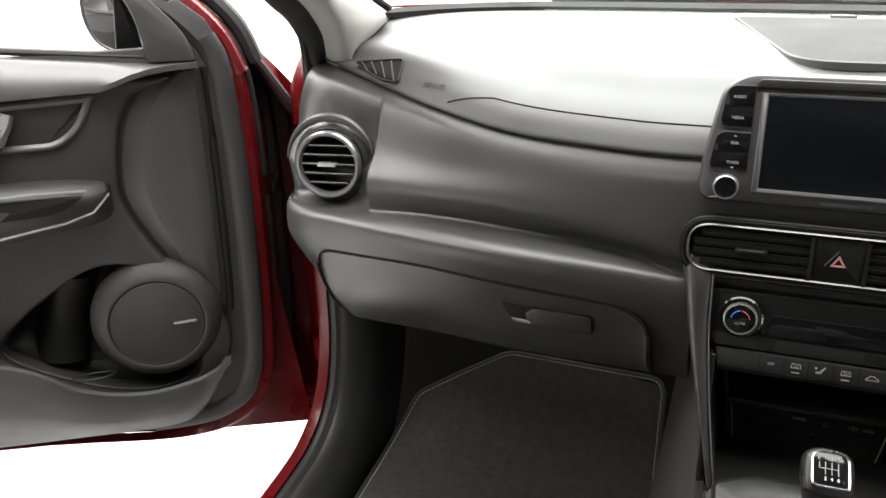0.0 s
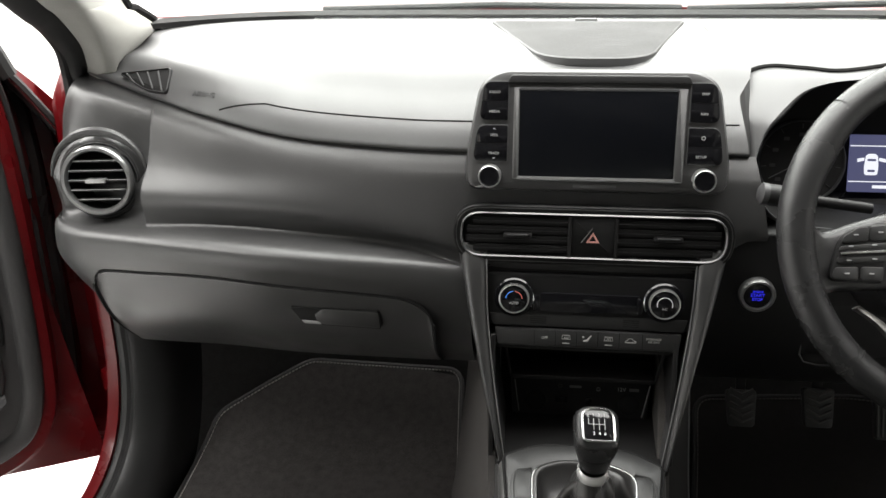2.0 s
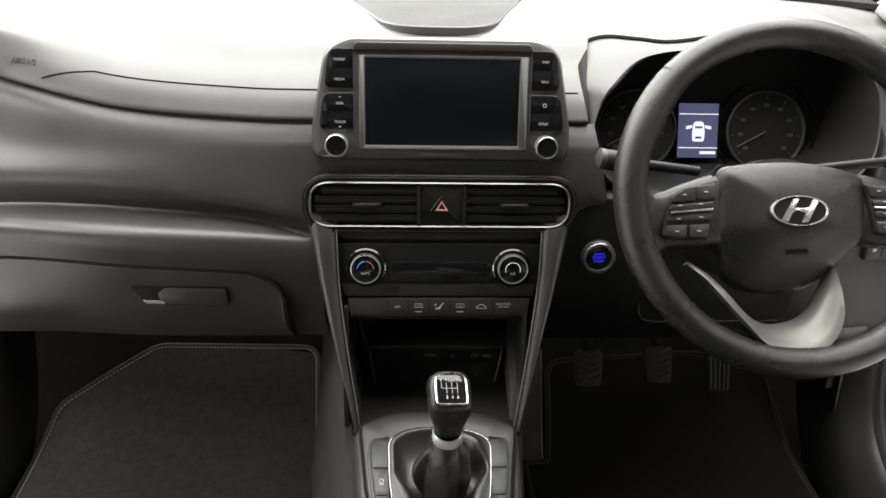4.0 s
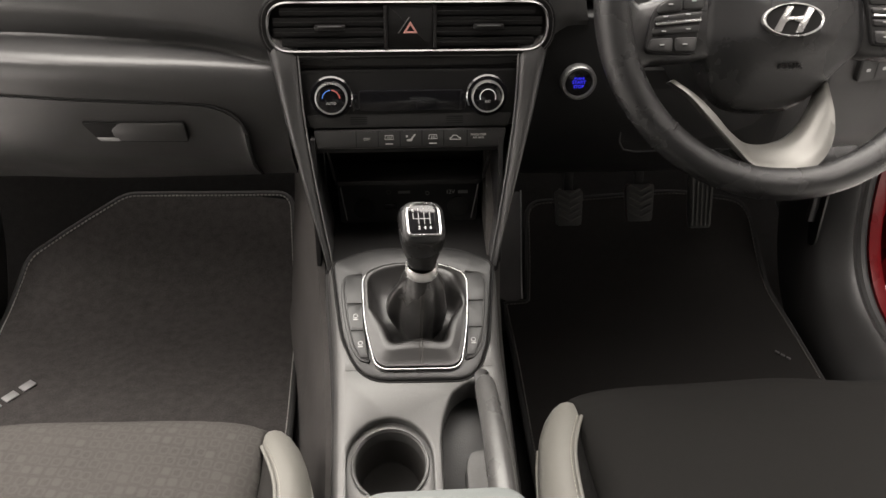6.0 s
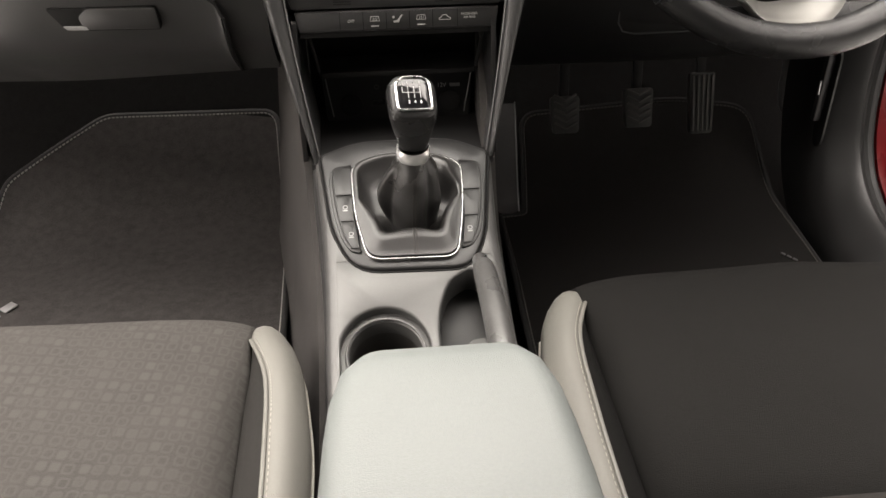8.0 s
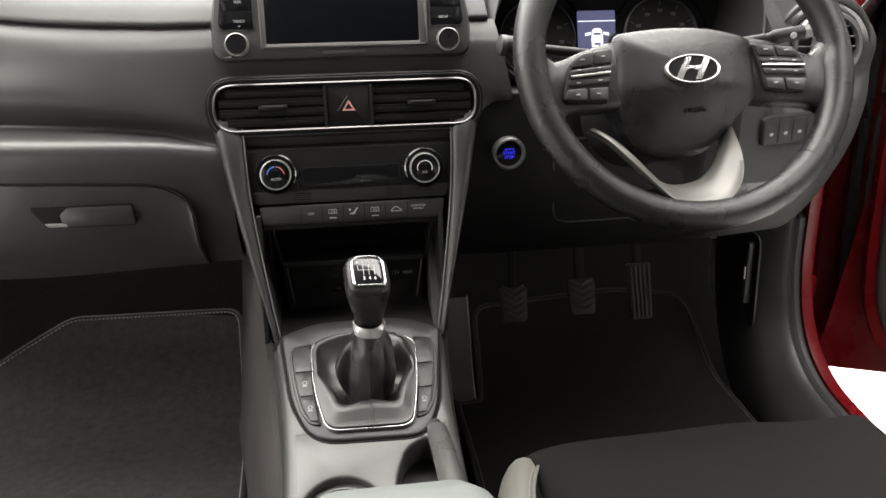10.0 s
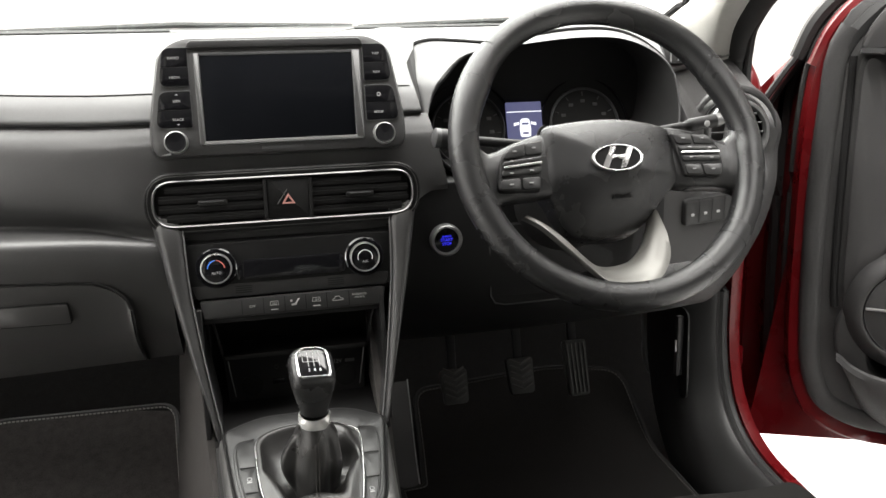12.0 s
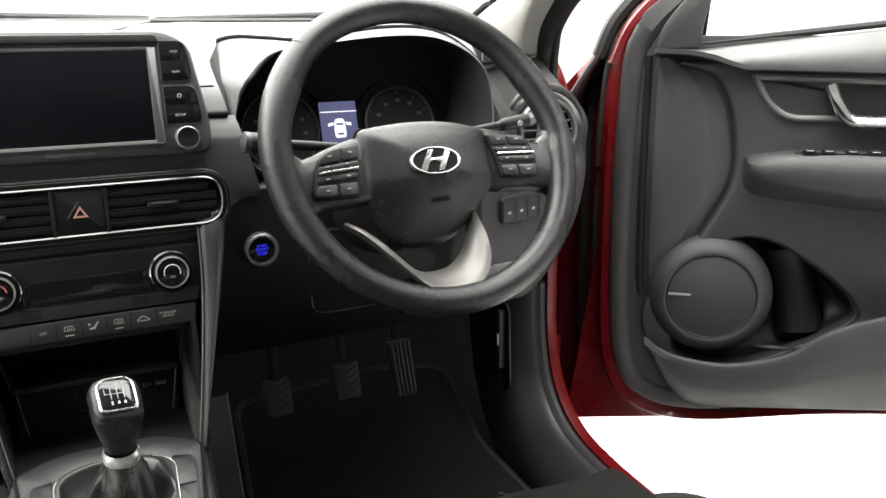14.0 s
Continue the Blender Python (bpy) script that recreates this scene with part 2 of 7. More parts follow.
def offset2(o, d):
    """An outline moved inwards by d."""
    k = len(o)
    area = sum(o[i - 1].x * o[i].y - o[i].x * o[i - 1].y for i in range(k))
    s = 1 if area > 0 else -1
    out = []
    for i in range(k):
        e1, e2 = (o[i] - o[i - 1]), (o[(i + 1) % k] - o[i])
        n1, n2 = Vector((-e1.y, e1.x)), Vector((-e2.y, e2.x))
        nn = (n1.normalized() if n1.length > 1e-9 else n1) + (n2.normalized() if n2.length > 1e-9 else n2)
        out.append(o[i] + (nn.normalized() * d * s if nn.length > 1e-9 else nn))
    return out


def skin(loops, cap0=True, cap1=True, closed=True, ring=False):
    """Rings of points joined into one skin."""
    bm = bmesh.new()
    vs = [[bm.verts.new(p) for p in lp] for lp in loops]
    m = len(vs)
    for i in range(m if ring else m - 1):
        a, b = vs[i], vs[(i + 1) % m]
        k = len(a)
        for j in range(k if closed else k - 1):
            bm.faces.new((a[j], a[(j + 1) % k], b[(j + 1) % k], b[j]))
    if closed and not ring:
        if cap0:
            bm.faces.new(vs[0])
        if cap1:
            bm.faces.new(list(reversed(vs[-1])))
    return bm


def plate(o, m, depth=0.006, bev=0.0015, top=0.0, crown=0.0):
    """A solid plate with that outline, its face at local z = top, with softened edges; crown: how far its middle stands out."""
    o = [Vector(p[:2]) for p in o]
    L = lambda q, z: [m @ Vector((p.x, p.y, z)) for p in q]
    loops = [L(o, top - depth), L(o, top - bev), L(offset2(o, bev * 0.3), top - bev * 0.3), L(offset2(o, bev), top)]
    if crown:
        c = sum(o, Vector((0, 0))) / len(o)
        inner = offset2(o, bev)
        for s, h in ((0.7, 0.55), (0.4, 0.85), (0.15, 1.0)):
            loops.append(L([c + (p - c) * s for p in inner], top + crown * h))
    return skin(loops)


def frame_ring(o, m, width, depth=0.006, top=0.0, round_=0.0012):
    """A frame that follows an outline inwards by width."""
    o = [Vector(p[:2]) for p in o]
    q = offset2(o, width)
    L = lambda a, z: [m @ Vector((p.x, p.y, z)) for p in a]
    return skin([L(o, top - depth), L(o, top - round_), L(offset2(o, round_), top), L(offset2(o, width - round_), top), L(q, top - round_), L(q, top - depth)], ring=True)


def deck(outer, holes, m, top=0.0, depth=0.03, lip=0.002, skirt=0.01):
    """A sheet with that outline and openings through it, each with a rounded lip and a wall going down."""
    bm = bmesh.new()
    L = lambda q, z: [bm.verts.new(m @ Vector((p.x, p.y, z))) for p in q]
    edges = []

    def walls(rows):
        for a, b in zip(rows, rows[1:]):
            k = len(a)
            for j in range(k):
                bm.faces.new((a[j], a[(j + 1) % k], b[(j + 1) % k], b[j]))

    def loop(vs):
        for j in range(len(vs)):
            edges.append(bm.edges.new((vs[j - 1], vs[j])))
    o = [Vector(p[:2]) for p in outer]
    ol = lip if skirt > 0.005 else 0.0004
    rows = [L(offset2(o, ol), top), L(offset2(o, ol * 0.3), top - ol * 0.3), L(o, top - ol), L(o, top - ol - skirt)]
    loop(rows[0])
    walls(rows)
    for h in holes:
        h = [Vector(p[:2]) for p in h]
        rows = [L(h, top), L(offset2(h, lip * 0.7), top - lip * 0.3), L(offset2(h, lip), top - lip), L(offset2(h, lip), top - depth)]
        loop(rows[0])
        walls(rows)
    bmesh.ops.triangle_fill(bm, use_beauty=True, use_dissolve=False, edges=edges)
    bmesh.ops.recalc_face_normals(bm, faces=bm.faces[:])
    return bm


def lathe(prof, m, n=40):
    """A body turned about local z from (radius, height) rows."""
    return skin([[m @ Vector((r * math.cos(2 * math.pi * i / n), r * math.sin(2 * math.pi * i / n), h)) for i in range(n)] for r, h in prof], cap0=False, cap1=False)


def tube(path, rad, n=10, closed=False, flat=1.0, up=(0, 0, 1)):
    """A round or flattened bar along a path; rad: one radius or one for each point."""
    path = [Vector(p) for p in path]
    k = len(path)
    rs = rad if isinstance(rad, (list, tuple)) else [rad] * k
    loops = []
    for i, p in enumerate(path):
        a = path[i - 1] if (i or closed) else p
        b = path[(i + 1) % k] if (closed or i + 1 < k) else p
        t = (b - a).normalized()
        s = t.cross(Vector(up))
        s = s.normalized() if s.length > 1e-5 else t.orthogonal().normalized()
        u = s.cross(t)
        loops.append([p + rs[i] * (math.cos(2 * math.pi * j / n) * s + flat * math.sin(2 * math.pi * j / n) * u) for j in range(n)])
    return skin(loops, ring=closed)


def bar(a, b, w, h, up=(0, 0, 1), bev=0.001):
    """A bevelled straight bar from a to b."""
    a, b = Vector(a), Vector(b)
    t = (b - a).normalized()
    s = t.cross(Vector(up)).normalized()
    m = axes_m(a, s, s.cross(t) * -1)
    m2 = Matrix((s, t.cross(s) * -1, t)).transposed().to_4x4()
    m2.translation = a
    o = box2(w, h, min(w, h) * 0.25, n=2)
    d = (b - a).length
    return skin([[m2 @ Vector((p.x, p.y, z)) for p in o] for z in (0, d)])


def letters(body, m, size, mat, parent, name="lettering", depth=0.0004):
    """Raised or printed writing, centred at m."""
    cu = bpy.data.curves.new(name, "FONT")
    cu.body, cu.size, cu.extrude, cu.align_x, cu.align_y = body, size, depth, "CENTER", "CENTER"
    tmp = bpy.data.objects.new(name, cu)
    me = bpy.data.meshes.new_from_object(tmp)
    me.name = name
    bpy.data.objects.remove(tmp)
    me.transform(m)
    me.materials.append(mat)
    ob = new(name, me)
    ob.parent = parent
    return ob


# ---------------------------------------------------------------- the studio
bm = bmesh.new()
bmesh.ops.create_grid(bm, x_segments=8, y_segments=8, size=30)
bmesh.ops.translate(bm, verts=bm.verts, vec=(0, 0, -0.42))
ground = finish(bm, "ground", STUDIO, smooth=False)
tagged(ground, "bright white studio floor under the car", "floor", kind="structure")
for nm, c, u, w in (("wall_west", (-5.0, 2, 2.0), (0, 1, 0), 14), ("wall_east", (6.5, 2, 2.0), (0, 1, 0), 14), ("wall_north", (2.0, 8.0, 2.0), (1, 0, 0), 16)):
    mw = Matrix((Vector(u), Vector((0, 0, 1)), Vector(u).cross(Vector((0, 0, 1))))).transposed().to_4x4()
    mw.translation = c
    bm = bmesh.new()
    bmesh.ops.create_cube(bm, size=1.0, matrix=mw @ Matrix.Diagonal((w, 5.0, 0.1, 1)))
    tagged(finish(bm, nm, STUDIO, smooth=False), "plain white studio wall beyond the car", "wall", kind="structure")

# ---------------------------------------------------------------- dashboard
DX = [-0.757, -0.74, -0.70, -0.62, -0.50, -0.38, -0.23, -0.155, -0.10]
DASH = dict(
    cy=[1.235, 1.222, 1.195, 1.14, 1.06, 1.03, 1.015, 1.01, 1.01],
    cz=[0.717, 0.715, 0.711, 0.703, 0.693, 0.674, 0.666, 0.666, 0.666],
    by=[1.125, 1.082, 1.062, 1.042, 1.010, 0.994, 0.989, 0.988, 0.988],
    gy=[1.120, 1.080, 1.060, 1.039, 1.022, 1.008, 1.004, 0.995, 0.990],
    ly=[1.120, 1.07, 1.046, 1.026, 1.003, 0.99, 0.982, 0.984, 0.985],
    lz=[0.538, 0.538, 0.538, 0.541, 0.550, 0.550, 0.537, 0.522, 0.518],
    bz=[0.592, 0.592, 0.592, 0.591, 0.592, 0.591, 0.570, 0.556, 0.552],
    ny=[1.145, 1.06, 1.012, 0.991, 0.972, 0.958, 0.960, 0.976, 0.984],
    nz=[0.540, 0.540, 0.542, 0.543, 0.543, 0.541, 0.534, 0.522, 0.517],
    fy=[1.145, 1.065, 1.022, 1.004, 0.984, 0.969, 0.966, 0.977, 0.984],
    fz=[0.485, 0.485, 0.487, 0.49, 0.496, 0.493, 0.485, 0.47, 0.468],
    my=[1.24, 1.15, 1.10, 1.065, 1.03, 1.01, 1.0, 0.995, 0.99],
    mz=[0.385, 0.385, 0.385, 0.392, 0.405, 0.405, 0.41, 0.41, 0.41],
    ey=[1.26, 1.23, 1.205, 1.165, 1.118, 1.09, 1.06, 1.045, 1.04],
    ez=[0.29, 0.283, 0.279, 0.297, 0.322, 0.331, 0.347, 0.355, 0.355],
)


def dash(k, x):
    return table(DX, DASH[k], -abs(x))


def stations(a, b, n):
    return [a + (b - a) * i / n for i in range(n + 1)]


def pod(x):
    """Depth of the recess round an end vent."""
    a = abs(x)
    f = min(1.0, max(0.0, (a - 0.592) / 0.004)) * min(1.0, max(0.0, (0.742 - a) / 0.034))
    return 0.026 * f


END_X = [0.588, 0.592, 0.5935, 0.596, 0.60, 0.62, 0.64, 0.66, 0.68, 0.70, 0.71, 0.714, 0.718, 0.725, 0.735, 0.745, 0.757]


def face_line(x):
    """The dash's face at x, from the pad's lip down to its lower edge."""
    d = lambda k: dash(k, x)
    r = pod(x)
    return crom([(x, d("cy") + 0.006, d("cz") - 0.004), (x, d("cy") * 0.70 + d("by") * 0.30 + r * 0.2, d("cz") - 0.022), (x, d("cy") * 0.38 + d("by") * 0.62 + r, 0.625), (x, d("by") + r, d("bz")), (x, d("gy") * 0.7 + d("by") * 0.3 + 0.002 + r * 0.9, d("lz") + 0.012), (x, d("gy") - 0.003, d("lz")),
                 (x, d("ny") + 0.008, d("nz") + 0.002), (x, d("ny") - 0.001, d("nz") - 0.014), (x, d("fy"), d("fz")), (x, d("my"), d("mz")), (x, d("ey"), d("ez"))], 5)


def pad_line(x):
    """The pad from its lip up and forward to the windscreen."""
    d = lambda k: dash(k, x)
    out = 0.03 * max(0.0, (abs(x) - 0.45) / 0.3) ** 2
    return crom([(x, d("cy") + 0.010, d("cz") - 0.006), (x, d("cy"), d("cz") - 0.002), (x, d("cy") + 0.002, d("cz") + 0.006), (x, d("cy") + 0.018, d("cz") + 0.030 - out), (x, d("cy") + 0.05, d("cz") + 0.055 - 1.3 * out),
                 (x, d("cy") + 0.12, 0.757 - out * 0.6), (x, 1.36, 0.768 - out * 0.4), (x, 1.50, 0.766)], 5)


def swell(x, y):
    """Rise of the pad towards the cluster's hood, along a soft crease."""
    f = min(1.0, max(0.0, (x - table([1.03, 1.056, 1.191, 1.292, 1.33], [0.070, 0.078, 0.124, 0.179, 0.26], y)) / 0.030))
    return 0.006 * f * f * (3 - 2 * f) * min(1.0, max(0.0, (y - 1.035) / 0.05))


dashboard = thing("dashboard", "dark grey grained plastic dashboard spanning the cabin", "dashboard")
xs_all = stations(-0.757, -0.70, 5) + stations(-0.70, 0.70, 56)[1:] + stations(0.70, 0.757, 5)[1:]
for a, b in ((-0.757, 0.168), (0.557, 0.757)):
    loops = []
    for x in [a] + [x for x in xs_all if a < x < min(b, 0.06)] + (stations(0.06, b, 14)[:-1] if b < 0.5 else [x for x in xs_all if a < x < b]) + [b]:
        loops.append([p + Vector((0, 0, swell(p.x, p.y) if x < 0.2 else 0.0)) for p in pad_line(x)] + [Vector((x, 1.52, 0.72)), Vector((x, 1.45, 0.66)), Vector((x, dash("cy", x) + 0.05, 0.655))])
    if b < 0.5:
        # the end follows the cluster hood's side
        loops[-1] = [Vector((table([0.65, 0.672, 0.70, 0.715, 0.725, 0.74, 0.77], [0.181, 0.176, 0.171, 0.169, 0.170, 0.182, 0.19], p.z), p.y, p.z)) for p in loops[-1]]
    part("upper_pad", skin(loops), PAD, dashboard, "soft-touch upper pad")
loops = [face_line(x) + [Vector((x, 1.33, dash("ez", x) + 0.03)), Vector((x, 1.45, 0.45)), Vector((x, 1.45, 0.64)), Vector((x, dash("cy", x) + 0.06, 0.65))] for x in [-v for v in reversed(END_X)] + stations(-0.58, -0.145, 24)]
for lp in loops:
    for p in lp:
        p.x -= 0.020 * max(0.0, (-p.x - 0.69) / 0.067) * max(0.0, 1 - ((p.z - 0.655) / 0.075) ** 2)
part("passenger_panel", skin(loops), PLASTIC, dashboard)

loops = []
for x in stations(-0.146, 0.186, 28):
    tuck = min(1.0, max(0.0, (x - 0.145) / 0.03))
    top = [Vector((p.x + 0.020 * max(0.0, (x - 0.12) / 0.066) * min(1.0, max(0.0, (0.66 - p.z) / 0.09)), p.y - 0.0015 + 0.030 * tuck * min(1.0, max(0.0, (0.574 - p.z) / 0.035)), p.z)) for p in face_line(x)[:24]]
    loops.append(top + [top[-1] + Vector((0, 0.05, 0.0)), Vector((x, 1.15, 0.54)), Vector((x, 1.15, 0.64)), Vector((x, dash("cy", x) + 0.05, 0.65))])
part("centre_panel", skin(loops), PLASTIC, dashboard)

# seam along the pad
part("seam", tube([pad_line(x)[k] for x, k in ((-0.478, 11), (-0.468, 12), (-0.455, 13), (-0.438, 14))] + [pad_line(x)[15] for x in stations(-0.415, 0.166, 30)], 0.0011, 6), BLACK, dashboard)

# passenger lower face: glovebox lid
lid_l = []
for t in [0.0, 0.006, 0.014, 0.025, 0.04, 0.06] + stations(0.09, 0.9, 18) + [0.92, 0.94, 0.96, 0.975, 0.987, 0.995, 1.0]:
    x = -0.668 + t * (0.668 - 0.194)
    fl = face_line(x)[40:51]
    if t > 0.9:
        fall = 0.030 * (1 - math.sqrt(max(0.0, 1 - ((t - 0.9) / 0.1) ** 2)))
        fl = [p + Vector((0, 0, -fall * (1 - j / 10))) for j, p in enumerate(fl)]
    top = [Vector((p.x - 0.045 * j / 10 * (1 - t), p.y - 0.0025, p.z)) for j, p in enumerate(fl)]
    if t < 0.06:
        drop = 0.022 * (1 - math.sqrt(max(0.0, 1 - (1 - t / 0.06) ** 2)))
        top = [p + Vector((0, 0.002 * drop / 0.022, -drop * (1 - j / 10))) for j, p in enumerate(top)]
    top[0] += Vector((0, 0.002, -0.003))
    lid_l.append(top + [p + Vector((0, 0.02, 0)) for p in reversed(top)])
glovebox = part("glovebox_lid", skin(lid_l), PLASTIC, dashboard)
n_lid = len(lid_l[0]) // 2
gap = [r[0] + Vector((0, 0.001, 0.003)) for r in lid_l] + [p + Vector((0.003, 0.001, 0)) for p in lid_l[-1][:n_lid]]
part("shut_line", tube(gap, 0.0016, 6), BLACK, dashboard)
part("shut_line", tube([p + Vector((-0.002, 0.001, 0)) for p in lid_l[0][:n_lid]], 0.002, 6), BLACK, dashboard)
SILVERLIP = material("pale_lip", (0.30, 0.30, 0.30), 0.4)
gm = plane_m(-0.318, 0.986, 0.449, -16, -3)
# no hole is cut: a black plate stands in for the recess's shade
part("handle_recess", plate(rounded([(-0.062, 0.0145), (-0.010, 0.0145), (-0.022, -0.013), (-0.048, -0.013)], 0.004), gm, 0.02, 0.0005, 0.0092), BLACK, glovebox)
part("handle_gap", frame_ring(rounded([(-0.029, -0.014), (0.057, -0.014), (0.057, 0.0155), (-0.019, 0.0155), (-0.031, 0.004)], 0.004), gm, 0.0014, 0.01, 0.0094, 0.0003), BLACK, glovebox)
part("handle", plate(rounded([(-0.028, -0.013), (0.056, -0.013), (0.056, 0.0145), (-0.018, 0.0145), (-0.03, 0.004)], 0.004), gm, 0.012, 0.0015, 0.0100), PLASTIC, glovebox, "grey plastic pull paddle")
part("handle_lip", plate(rounded([(-0.050, -0.0075), (-0.024, -0.0075), (-0.022, -0.013), (-0.046, -0.013)], 0.0015), gm, 0.006, 0.001, 0.0102), SILVERLIP, glovebox)

# driver's side lower panels, the same plastic darkened to stand in for shade
DRX = [0.12, 0.17, 0.25, 0.37, 0.55, 0.66, 0.70, 0.74, 0.757]


def driver_line(x):
    e = table(DRX, [0, 0, 0, 0, 0.012, 0.040, 0.056, 0.085, 0.13], x)
    r = pod(x)
    mid = min(1.0, max(0.0, (x - 0.150) / 0.03)) * min(1.0, max(0.0, (0.57 - x) / 0.03))
    pts = [Vector(p) for p in ((x, 1.03 + e, 0.672 - 0.09 * mid), (x, 1.0 + e + r, 0.63 - 0.055 * mid), (x, 0.995 + e + r, 0.57 - 0.006 * mid), (x, 0.992 + e, 0.52), (x, 0.995 + e, 0.46), (x, 1.02 + e, 0.39), (x, 1.07 + e * 0.8, 0.335), (x, 1.12 + e * 0.6, 0.318))]
    f = min(1.0, max(0.0, (x - 0.556) / 0.02))
    if f > 0:
        d = lambda k: dash(k, x)
        end = [(x, d("cy") + 0.006, d("cz") - 0.004), (x, d("by") + r, 0.632), (x, d("gy") + r, 0.572), (x, min(d("gy") - 0.006, 1.0 + e), 0.52)]
        pts[:4] = [p.lerp(Vector(q), f) for p, q in zip(pts, end)]
        for p in pts:
            p.x += max(0.0, (x - 0.66) / 0.097) * table([0.32, 0.36, 0.43, 0.54, 0.63, 0.72], [-0.060, -0.040, -0.012, 0.014, 0.010, 0.0], p.z)
    return crom(pts, 5)


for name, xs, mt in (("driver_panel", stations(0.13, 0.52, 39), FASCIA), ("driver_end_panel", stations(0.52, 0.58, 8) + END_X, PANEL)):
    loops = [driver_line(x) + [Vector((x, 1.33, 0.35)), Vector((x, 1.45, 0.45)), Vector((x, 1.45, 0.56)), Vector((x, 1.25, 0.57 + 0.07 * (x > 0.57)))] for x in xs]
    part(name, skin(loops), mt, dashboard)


def round_vent(side):
    """Round end vent with its ring, five slats and a tab."""
    m = plane_m(0.662 * side, 1.060, 0.610 if side > 0 else 0.600, 5, 9 * -side) @ Matrix.Scale(0.90, 4)
    v = thing("round_air_vent", "round dash air vent with satin chrome ring", "air vent", "end air vents")
    part("housing", lathe([(0.066, -0.04), (0.064, -0.010), (0.060, -0.003), (0.0555, -0.001), (0.052, -0.006), (0.050, -0.03)], m, 56), PLASTIC, v)
    part("groove", lathe([(0.0595, -0.003), (0.0575, -0.0015), (0.0555, -0.003)], m, 48), BLACK, v)
    part("ring", lathe([(0.0535, 0.004), (0.0535, 0.013), (0.051, 0.0165), (0.047, 0.0165), (0.0445, 0.011), (0.0445, 0.0), (0.0535, 0.0)], m), VENTRING, v, "satin chrome ring")
    part("barrel", lathe([(0.046, 0.0), (0.0445, 0.006), (0.043, -0.03), (0.0, -0.031)], m), BLACK, v)
    part("visor", tube([m @ Vector((0.0725 * math.cos(radians(q)), 0.0725 * math.sin(radians(q)), -0.004)) for q in stations(5, 175, 24)], [0.0015 + 0.0050 * math.sin(math.pi * k / 24) for k in range(25)], 10), PLASTIC, v)
    for k in range(-2, 3):
        h = math.sqrt(0.0435 ** 2 - (k * 0.0148) ** 2)
        part("slat", bar(m @ Vector((-h, k * 0.0148, 0.004)), m @ Vector((h, k * 0.0148, 0.004)), 0.0026, 0.012, up=m.to_3x3() @ Vector((0, 0, 1))), DARK, v)
        part("slat_edge", bar(m @ Vector((-h, k * 0.0148 + 0.0012, 0.0103)), m @ Vector((h, k * 0.0148 + 0.0012, 0.0103)), 0.001, 0.001), SILVER, v)
    part("tab", plate(box2(0.030, 0.006, 0.002, -0.002, 0.0), m, 0.012, 0.001, 0.015), SILVER, v)
    return v


def corner_vent(side):
    """Side-window vent let into the pad, with slanted fins."""
    v = thing("demister_vent", "dark wedge-shaped side window vent in the pad", "air vent", "demister vents")
    o = rounded([(0.002, -0.001), (0.074, -0.030), (0.118, -0.036), (0.108, 0.001)], [0.004, 0.012, 0.006, 0.006])
    o = [Vector((p.x * -side, p.y)) for p in o]
    d = Vector((0.897, 0.42 * side, -0.13 * side))
    m = axes_m((0.671 * side, 1.182, 0.7215), d, Vector((-0.205 * -side, 0.743, 0.64)))
    part("frame", frame_ring(offset2(o, -0.002), m, 0.002, 0.02, 0.004, 0.0008), DARK, v)
    part("cavity", plate(o, m, 0.01, 0.0005, 0.0022), BLACK, v)
    for k in range(4):
        x = 0.016 + 0.023 * k
        e = min(1.0, (0.112 - x) / 0.028)
        part("fin", bar(m @ Vector((x * -side, -0.002, 0.004)), m @ Vector(((x + 0.026 * e) * -side, -0.002 - (0.016 + 0.006 * k) * e, 0.004)), 0.0018, 0.0022, up=m.to_3x3() @ Vector((0, 0, 1))), PAD, v)
    return v


for sd in (-1, 1):
    round_vent(sd)
    corner_vent(sd)
letters("AIRBAG", axes_m((-0.505, 1.0745, 0.7155), (0.93, -0.37, 0.0), (0.2, 0.55, 0.80)), 0.011, GREYKEY, dashboard)

# pad top: centre speaker grille
grille = thing("dash_speaker_grille", "grey trapezoid speaker grille flush in dash top", "speaker grille")
gm = axes_m((0, 1.25, 0.7648), (1, 0, 0), (0, 1, 0.036))
go = rounded([(-0.150, 0.155), (-0.066, -0.148), (0.066, -0.148), (0.150, 0.155)], [0.006, 0.05, 0.05, 0.006])
part("rim", frame_ring(go, gm, 0.003, 0.01, 0.0022), PAD, grille)
part("mesh_panel", plate(offset2(go, 0.003), gm, 0.008, 0.0005, 0.0016), GRILLE, grille)
light_sensor = thing("light_sensor", "small black sensor bump on dash top", "sensor")
part("dome", plate(box2(0.036, 0.012, 0.005), axes_m((0, 1.43, 0.770), (1, 0, 0), (0, 1, 0)), 0.006, 0.002, 0.004), PAD, light_sensor)

